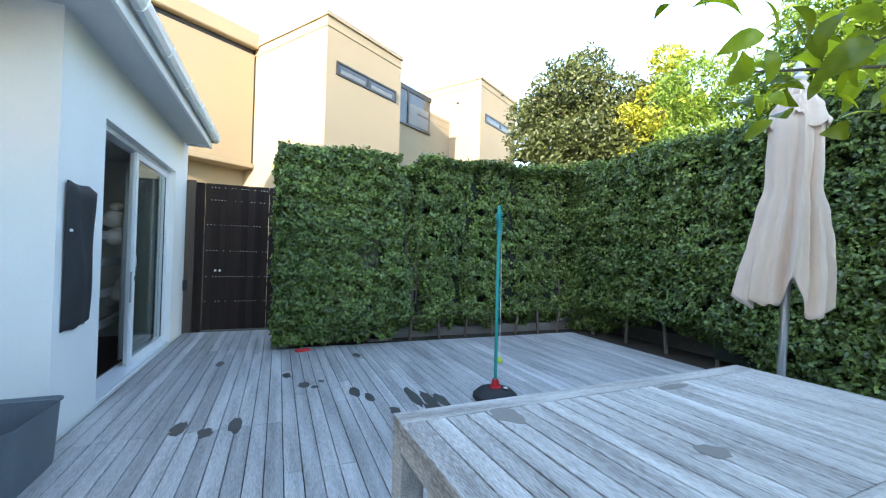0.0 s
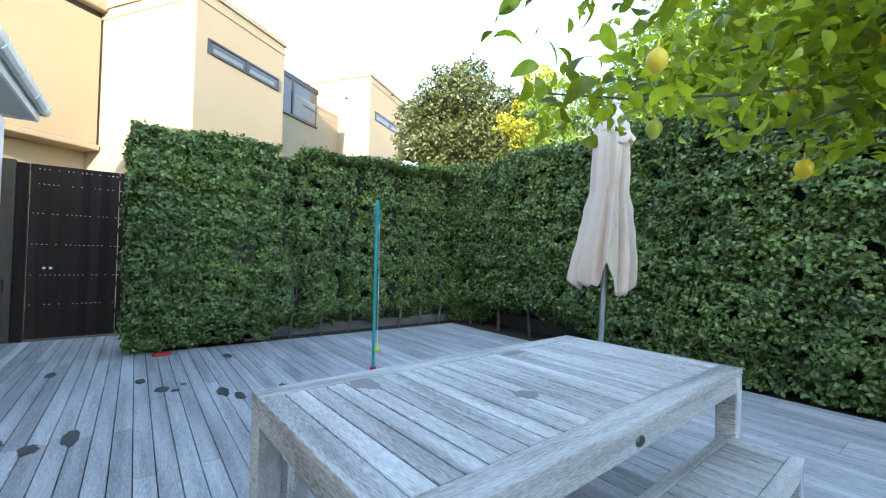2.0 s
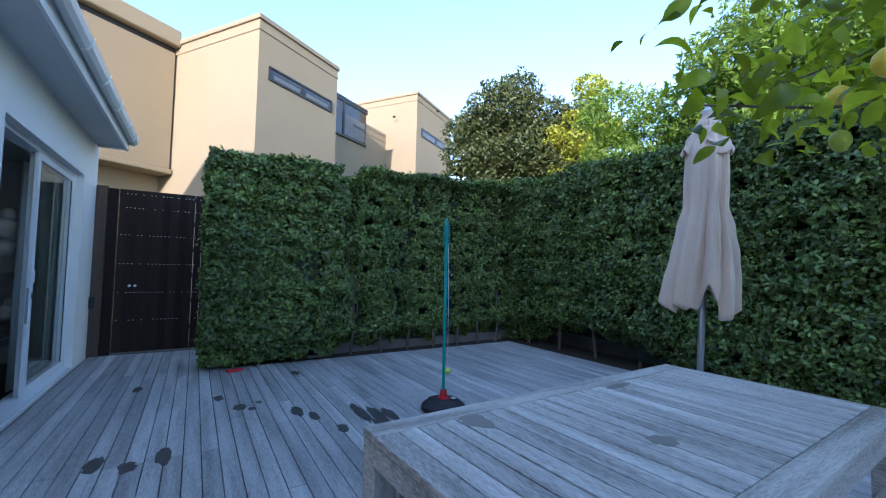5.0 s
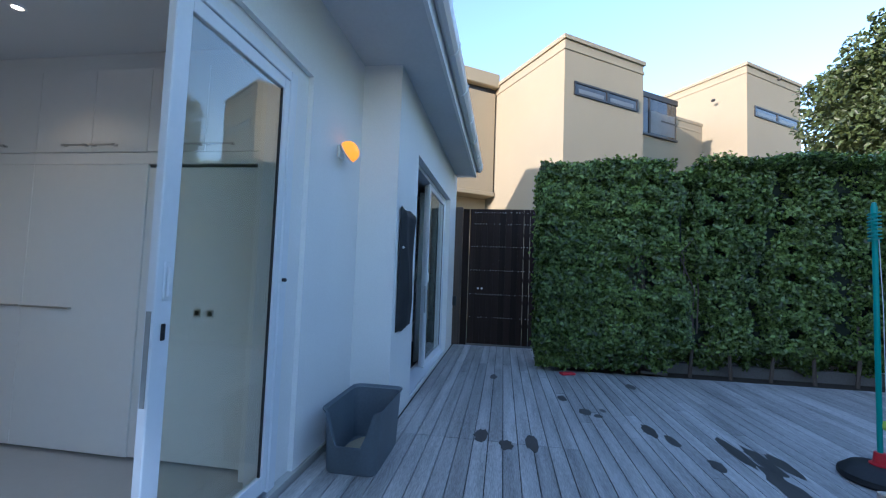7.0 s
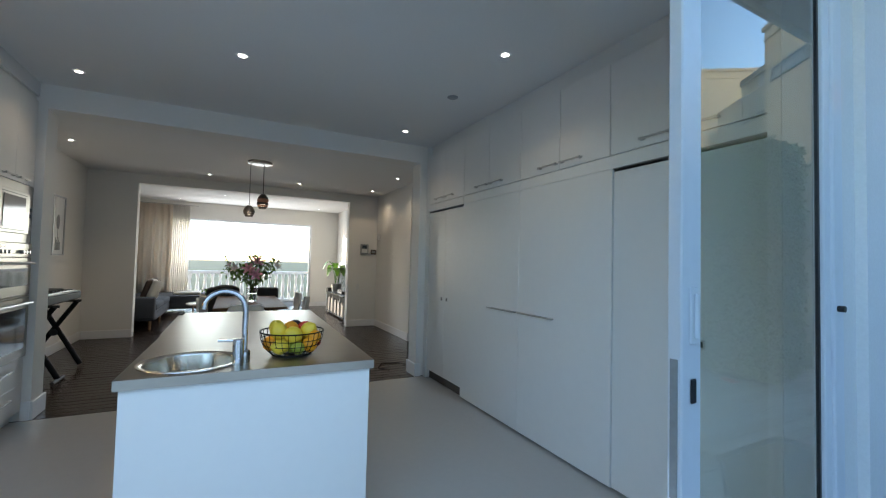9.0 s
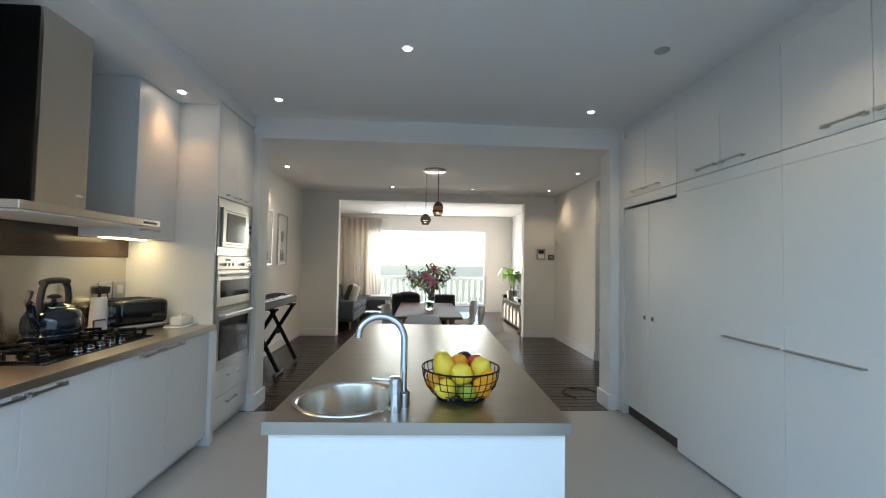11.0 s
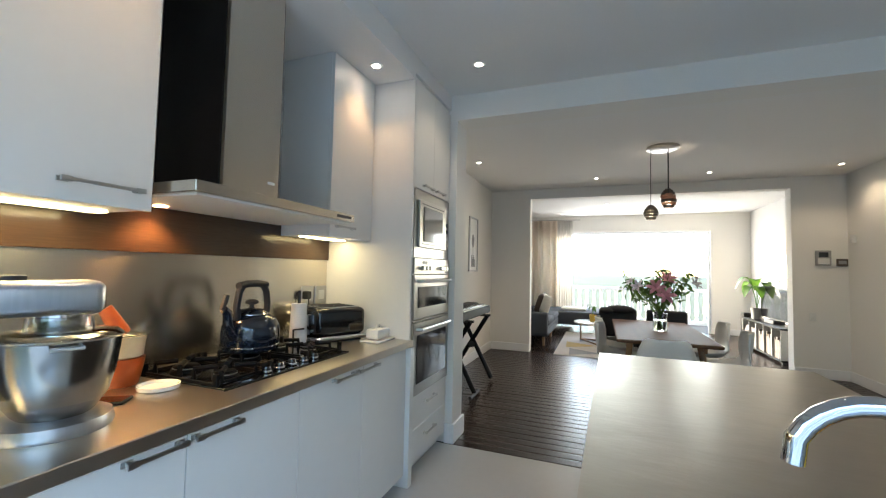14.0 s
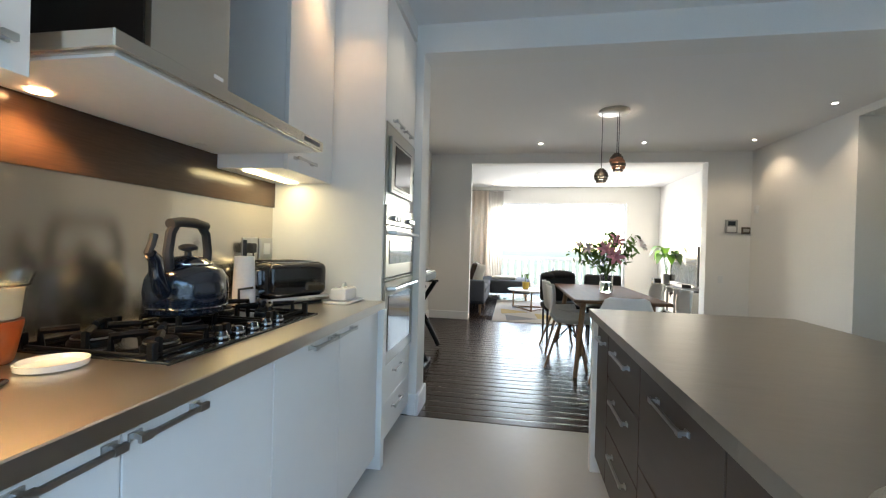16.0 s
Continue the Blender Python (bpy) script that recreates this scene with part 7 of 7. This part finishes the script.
# ---- living room ----
so = thing("corner_sofa", pose(-11.3, -0.95, 0), "charcoal fabric corner sofa on wooden legs", "sofa")
part("seat_base", box(B(), -1.9, 1.35, -0.5, 0.55, 0.16, 0.34, 0.02), "sofa", so)
for a in (-0.55, 0.35):
    part("seat_cushion", box(B(), a, a + 0.89, -0.25, 0.56, 0.34, 0.47, 0.04, 3), "sofa", so, "", True)
part("backrest", box(B(), -1.9, 1.3, -0.55, -0.27, 0.3, 0.76, 0.05, 3), "sofa", so, "", True)
part("armrest", box(B(), 1.24, 1.42, -0.55, 0.55, 0.2, 0.6, 0.04, 3), "sofa", so, "", True)
part("chaise", box(B(), -1.9, -0.56, -0.25, 1.45, 0.17, 0.46, 0.04, 3), "sofa", so, "", True)
for x, y in ((1.3, 0.47), (1.3, -0.47), (-0.6, 1.35), (-1.8, 1.35), (0.2, 0.47)):
    part("leg", rod(B(), (x, y, 0), (x, y, 0.17), 0.02, 0.028, 8), "oak", so, "wooden leg")
for x, y, z, a, mt, lab in ((1.05, 0.05, 0.64, 20, "cushion_w", "cream"), (0.7, -0.1, 0.65, 5, "cushion_b", "brown"), (0.35, -0.1, 0.65, -8, "cushion_w", "cream"), (-0.2, -0.1, 0.65, 10, "cushion_b", "brown")):
    solo("cushion", box(B(), -0.21, 0.21, -0.07, 0.07, -0.2, 0.2, 0.06, 4), mt, pose(-12.0 + x * 0.7, -0.66 + y, z, -18, 0, a), lab + " fabric cushion on the sofa", "cushion", "sofa cushions", smooth=True)
solo("throw", box(B(), -0.3, 0.3, -0.28, 0.28, 0, 0.06, 0.028, 3), "cushion_w", pose(-12.45, -0.1, 0.46), "cream folded throw on the chaise", "throw", smooth=True)
rg = thing("rug", pose(-10.6, 0.62, 0.001), "pale patterned rug on the dark floor", "rug")
part("rug_base", box(B(), -1.35, 1.35, -0.85, 0.75, 0, 0.010, 0.003), "rug", rg)
for k, (x, y, s, mt) in enumerate(((1.0, -0.4, 0.3, "rug_g"), (0.7, 0.1, 0.28, "rug_y"), (1.0, 0.45, 0.25, "rug_y"), (0.3, -0.5, 0.3, "rug_y"), (0.2, 0.3, 0.3, "rug_g"), (-0.4, -0.3, 0.3, "rug_g"), (-0.7, 0.4, 0.3, "rug_y"))):
    bm = B()
    a = [bm.verts.new(p) for p in ((x - s, y - s * 0.8, 0.0105), (x + s, y - s * 0.7, 0.0105), (x, y + s, 0.0105))]
    b = [bm.verts.new(v.co + Vector((0, 0, 0.002))) for v in a]
    bm.faces.new(a[::-1]), bm.faces.new(b)
    for i in range(3):
        bm.faces.new((a[i], a[(i + 1) % 3], b[(i + 1) % 3], b[i]))
    part("pattern_patch", bm, mt, rg, "ochre triangle" if mt == "rug_y" else "grey triangle")
cf = thing("coffee_table", pose(-10.75, 0.45, 0.012), "round white coffee table on a wooden frame", "table")
part("tabletop", lathe(B(), [(0, 0.36), (0.44, 0.36), (0.45, 0.37), (0.45, 0.385), (0.44, 0.39), (0, 0.39)], 40), "white_cer", cf, "", True)
for k in range(3):
    a0, a1 = math.tau * k / 3, math.tau * (k + 1) / 3
    p0, p1 = (0.38 * math.cos(a0), 0.38 * math.sin(a0)), (0.38 * math.cos(a1), 0.38 * math.sin(a1))
    part("leg", rod(B(), (*p0, 0), (*p0, 0.36), 0.016, seg=8), "oak", cf)
    part("stretcher", rod(B(), (*p0, 0.016), (*p1, 0.016), 0.014, seg=8), "oak", cf)


def potted(name, m, pot, pot_r, pot_h, n, size, reach, label):
    t = thing(name, m, label, "plant")
    part("pot", lathe(B(), [(0, 0), (pot_r * 0.8, 0), (pot_r, pot_h), (pot_r * 0.92, pot_h), (pot_r * 0.85, pot_h * 0.85), (0, pot_h * 0.85)], 20), pot, t, "", True)
    g = np.random.default_rng(n)
    for k in range(n):
        a = math.tau * k / n + g.uniform(-0.3, 0.3)
        rr, hh = reach * g.uniform(0.5, 1.0), size * g.uniform(1.3, 2.4)
        d = Vector((math.cos(a), math.sin(a), 0))
        base, mid = Vector((0, 0, pot_h * 0.85)), d * rr * 0.4 + Vector((0, 0, pot_h + hh * 0.8))
        part("stem", tube(B(), [base, (base + mid) / 2 - d * 0.02, mid], 0.004, 5), "plantleaf", t)
        bm = B()
        side = d.cross(Vector((0, 0, 1)))
        rows = []
        for i in range(7):
            f = i / 6
            c = mid + d * rr * 0.8 * f + Vector((0, 0, size * (0.9 * f - 1.5 * f * f)))
            w = size * 0.34 * math.sin(math.pi * (0.06 + 0.92 * f)) ** 0.8
            rows.append([bm.verts.new(c + side * w * s + Vector((0, 0, 0.25 * w * abs(s)))) for s in (-1, 0, 1)])
        for a_, b_ in zip(rows, rows[1:]):
            for j in (0, 1):
                bm.faces.new((a_[j], a_[j + 1], b_[j + 1], b_[j]))
        part("leaf", bm, "plantleaf", t, "broad green leaf", True)
    return t


potted("potted_plant", pose(-10.75, 0.35, 0.402), "yellow", 0.07, 0.13, 5, 0.10, 0.10, "small plant in a yellow pot on the coffee table")
shf = thing("media_shelf", pose(-10.95, 3.22, 0), "low dark open shelf unit filled with records", "shelf unit")
part("top", box(B(), -0.9, 0.9, -0.18, 0.18, 0.52, 0.545, 0.002), "blackiron", shf)
part("bottom", box(B(), -0.9, 0.9, -0.18, 0.18, 0.04, 0.065, 0.002), "blackiron", shf)
part("back", box(B(), -0.9, 0.9, 0.165, 0.18, 0.065, 0.52), "blackiron", shf)
for k in range(6):
    x = -0.9 + k * 0.356
    part("divider", box(B(), x, x + 0.02, -0.18, 0.165, 0.065, 0.52), "plastic_g", shf, "grey upright")
for x in (-0.85, 0.85):
    part("foot", box(B(), x - 0.03, x + 0.03, -0.15, 0.15, 0, 0.04), "black", shf)
g = np.random.default_rng(9)
for k in range(5):
    x = -0.87 + k * 0.356
    while x < -0.87 + k * 0.356 + 0.24:
        w = g.uniform(0.025, 0.06)
        solo("record_box", box(B(), -w / 2 + 0.001, w / 2 - 0.001, -0.15, 0.12, 0, g.uniform(0.26, 0.36)), "books", pose(-10.95 + x + w / 2, 3.22, 0.065), "upright record sleeves on the shelf", "records", "records on the shelf")
        x += w
spk = solo("loudspeaker", box(B(), -0.1, 0.1, -0.12, 0.12, 0, 0.62, 0.01), "blackiron", pose(-12.0, 3.2, 0), "tall black loudspeaker beside the shelf", "loudspeaker")
potted("potted_plant", pose(-11.6, 3.2, 0.545), "plastic_g", 0.1, 0.2, 8, 0.28, 0.34, "broad-leaved green plant in a grey pot")
tv = thing("television", pose(-10.9, 3.22, 0.545), "slim black flat television on the shelf", "television")
part("panel", box(B(), -0.62, 0.62, 0.02, 0.05, 0.06, 0.76, 0.004), "black", tv)
part("screen", box(B(), -0.605, 0.605, 0.0165, 0.0195, 0.075, 0.745), "blackgloss", tv)
part("stand", box(B(), -0.2, 0.2, -0.06, 0.1, 0, 0.06, 0.004), "black", tv)
solo("curtain_pole", rod(B(), (-13.1, -2.6, 2.655), (-13.1, 0.0, 2.655), 0.012), "nickel", I4, "slim metal curtain rail", "curtain rail")
drape("curtain", pose(-13.05, -1.75, 0.02, 0, 0, 90), 1.2, 2.62, 8, 0.035, "curtain", "beige full-length curtain by the window", "living room curtains")
drape("curtain", pose(-13.14, -0.6, 0.02, 0, 0, 90), 0.42, 2.62, 10, 0.03, "sheer", "white sheer curtain by the window", "living room curtains")

# balcony
bal = thing("balcony", pose(-13.5, 0.6, -0.02), "white balustraded balcony outside the living room", "balcony")
part("slab", box(B(), -1.8, 0.0, -4, 4, -0.2, 0.0), "block", bal)
part("top_rail", box(B(), -1.75, -1.6, -4, 4, 0.88, 0.97, 0.01), "trim", bal)
part("bottom_rail", box(B(), -1.75, -1.6, -4, 4, 0.0, 0.1, 0.01), "trim", bal)
first = part("baluster", lathe(B(), [(0.05, 0.1), (0.05, 0.15), (0.03, 0.2), (0.06, 0.36), (0.05, 0.5), (0.03, 0.7), (0.05, 0.82), (0.05, 0.88)], 12), "trim", bal, "", True)
first.location = (-1.675, -3.9, 0)
for k in range(1, 40):
    o = new("baluster", first.data)
    o.parent, o.location = bal, (-1.675, -3.9 + 0.2 * k, 0)
# added backdrop sheet; its brightness is its own glow
structure("sea", box(B(), -900, -120, -700, 700, -12.0, -11.8), "sea", "pale sea backdrop that glows in place of bright haze", "water")

# ---- deck boards and floorboards ----
deck = bpy.data.objects["deck_base"]
PW = 0.117
shared = {}


def board(parent, name, mat, x0, x1, y0, y1, z, th):
    key = (name, round(x1 - x0, 3), round(y1 - y0, 2))
    if key not in shared:
        bm = box(B(), -(x1 - x0) / 2, (x1 - x0) / 2, -(y1 - y0) / 2, (y1 - y0) / 2, -th, 0)
        top = [e for e in bm.edges if all(abs(v.co.z) < 1e-6 for v in e.verts)]
        if name == "plank":
            bmesh.ops.bevel(bm, geom=top, offset=0.002, segments=1, affect="EDGES")
        me = bpy.data.meshes.new(name)
        bm.to_mesh(me)
        bm.free()
        me.materials.append(M[mat])
        shared[key] = me
    o = new(name, shared[key])
    o.parent, o.location = parent, ((x0 + x1) / 2, (y0 + y1) / 2, z)
    return o


lr = random.Random(5)
nrow = int((5.68 + 1.54) / PW)
for i in range(nrow):
    x0 = -1.54 + i * PW
    y, end = (-3.9, 8.22 if x0 < 0.5 else 6.62)
    if x0 < FB - 0.08:
        end = 3.95
    cuts = [y]
    if x0 < 0.25:
        cuts += [0.3, 3.86]
        if end > 5:
            cuts += [6.1 + 0.3 * (i % 3)]
    else:
        y += lr.choice((1.5, 2.1, 2.7))
        while y < end - 0.7:
            cuts.append(round(y, 1))
            y += lr.choice((1.8, 2.1, 2.4, 3.0))
    cuts.append(end)
    for a, b in zip(cuts, cuts[1:]):
        board(deck, "plank", "deck", x0 + 0.003, x0 + PW - 0.003, a + 0.0015, b - 0.0015, DK + 0.0012 * lr.uniform(-1, 1), 0.028)


def stain(x, y, rx, ry, seed, mat="stain"):
    g = random.Random(seed)
    bm = B()
    a = [bm.verts.new((rx * math.cos(t) * (1 + 0.22 * g.uniform(-1, 1)), ry * math.sin(t) * (1 + 0.22 * g.uniform(-1, 1)), 0)) for t in [math.tau * i / 18 for i in range(18)]]
    top = bm.faces.new(a)
    r = bmesh.ops.extrude_face_region(bm, geom=[top])
    for v in [e for e in r["geom"] if isinstance(e, bmesh.types.BMVert)]:
        v.co.z -= 0.0006
    return bm


bm_all = [(-0.43, 3.955, 0.056, 0.15, 1), (-0.228, 3.81, 0.052, 0.10, 2), (-0.022, 3.90, 0.052, 0.16, 3), (-0.375, 5.94, 0.05, 0.12, 12), (0.39, 5.205, 0.045, 0.11, 4), (0.55, 4.80, 0.06, 0.10, 5), (0.66, 4.70, 0.04, 0.05, 6), (0.74, 4.88, 0.03, 0.05, 16), (1.03, 4.42, 0.055, 0.16, 7), (1.14, 4.22, 0.05, 0.12, 8), (1.29, 3.81, 0.05, 0.10, 13), (1.56, 4.1, 0.055, 0.30, 9), (1.68, 3.95, 0.055, 0.28, 10), (1.79, 3.92, 0.055, 0.2, 11), (1.60, 3.38, 0.085, 0.46, 14), (1.54, 2.85, 0.075, 0.36, 17), (1.31, 5.93, 0.05, 0.12, 15)]
for x, y, rx, ry, s in bm_all:
    ob = solo("water_stain", stain(x, y, rx, ry, s), "stain", pose(x, y, DK + 0.0022), "dark damp stain on the deck boards", "stain", "damp stains")
for x, y, rx, ry, s in ((-0.684, 0.38, 0.06, 0.09, 21), (-0.204, -0.129, 0.05, 0.05, 22), (0.316, 0.393, 0.10, 0.03, 23)):
    solo("water_stain", stain(x, y, rx, ry, s), "teak_stain", pose(1.825, 1.254, DK, 0, 0, 2.4) @ pose(x, y, 0.7962), "faint damp patch on the table top", "stain", "damp stains")

fb = bpy.data.objects["floor_base"]
FW = 0.105
cupped = {}


def floorboard(x0, x1, y0, y1, z):
    """A board that is slightly crowned across its width."""
    key = (round(x1 - x0, 3), round(y1 - y0, 2))
    if key not in cupped:
        bm = B()
        n, w, h = 6, x1 - x0, (y1 - y0) / 2
        k = max(1, round(h * 2 / 0.7))
        rows = [[bm.verts.new((-w / 2 + w * i / n, -h + 2 * h * j / k, -0.00012 * (2 * i / n - 1) ** 2)) for i in range(n + 1)] for j in range(k + 1)]
        low = [[bm.verts.new((-w / 2 + w * i, y, -0.012)) for i in (0, 1)] for y in (-h, h)]
        for ra, rb in zip(rows, rows[1:]):
            for i in range(n):
                bm.faces.new((ra[i], ra[i + 1], rb[i + 1], rb[i])).smooth = True
        bm.faces.new([low[0][0]] + [r[0] for r in rows] + [low[1][0]]), bm.faces.new([low[1][1]] + [r[n] for r in rows[::-1]] + [low[0][1]])
        bm.faces.new([low[0][1]] + rows[0][::-1] + [low[0][0]]), bm.faces.new([low[1][0]] + rows[-1] + [low[1][1]])
        me = bpy.data.meshes.new("floorboard")
        bm.to_mesh(me)
        bm.free()
        me.materials.append(M["dkfloor"])
        cupped[key] = me
    o = new("floorboard", cupped[key])
    o.parent, o.location = fb, ((x0 + x1) / 2, (y0 + y1) / 2, z)
    o.rotation_euler = (0, 0.0007 * lr.uniform(-1, 1), 0)


rows_x = int((W1 + 0.018 - W3) / FW)
for i in range(rows_x + 1):
    x1 = W1 + 0.018 - i * FW
    x0 = x1 - FW
    if x1 > W2B - 0.3:
        cuts = (-1.288, 4.14)
    else:
        cuts = (-3.04, 0.3 + 0.5 * (i % 3), 3.59)
    if W2B + 0.1 > x1 > W2B - 0.3:
        cuts = (-0.62, 2.92)
    for a, b in zip(cuts, cuts[1:]):
        floorboard(x0 + 0.0004, x1 - 0.0004, a + 0.0008, b - 0.0008, 0.0003 * lr.uniform(-1, 1))
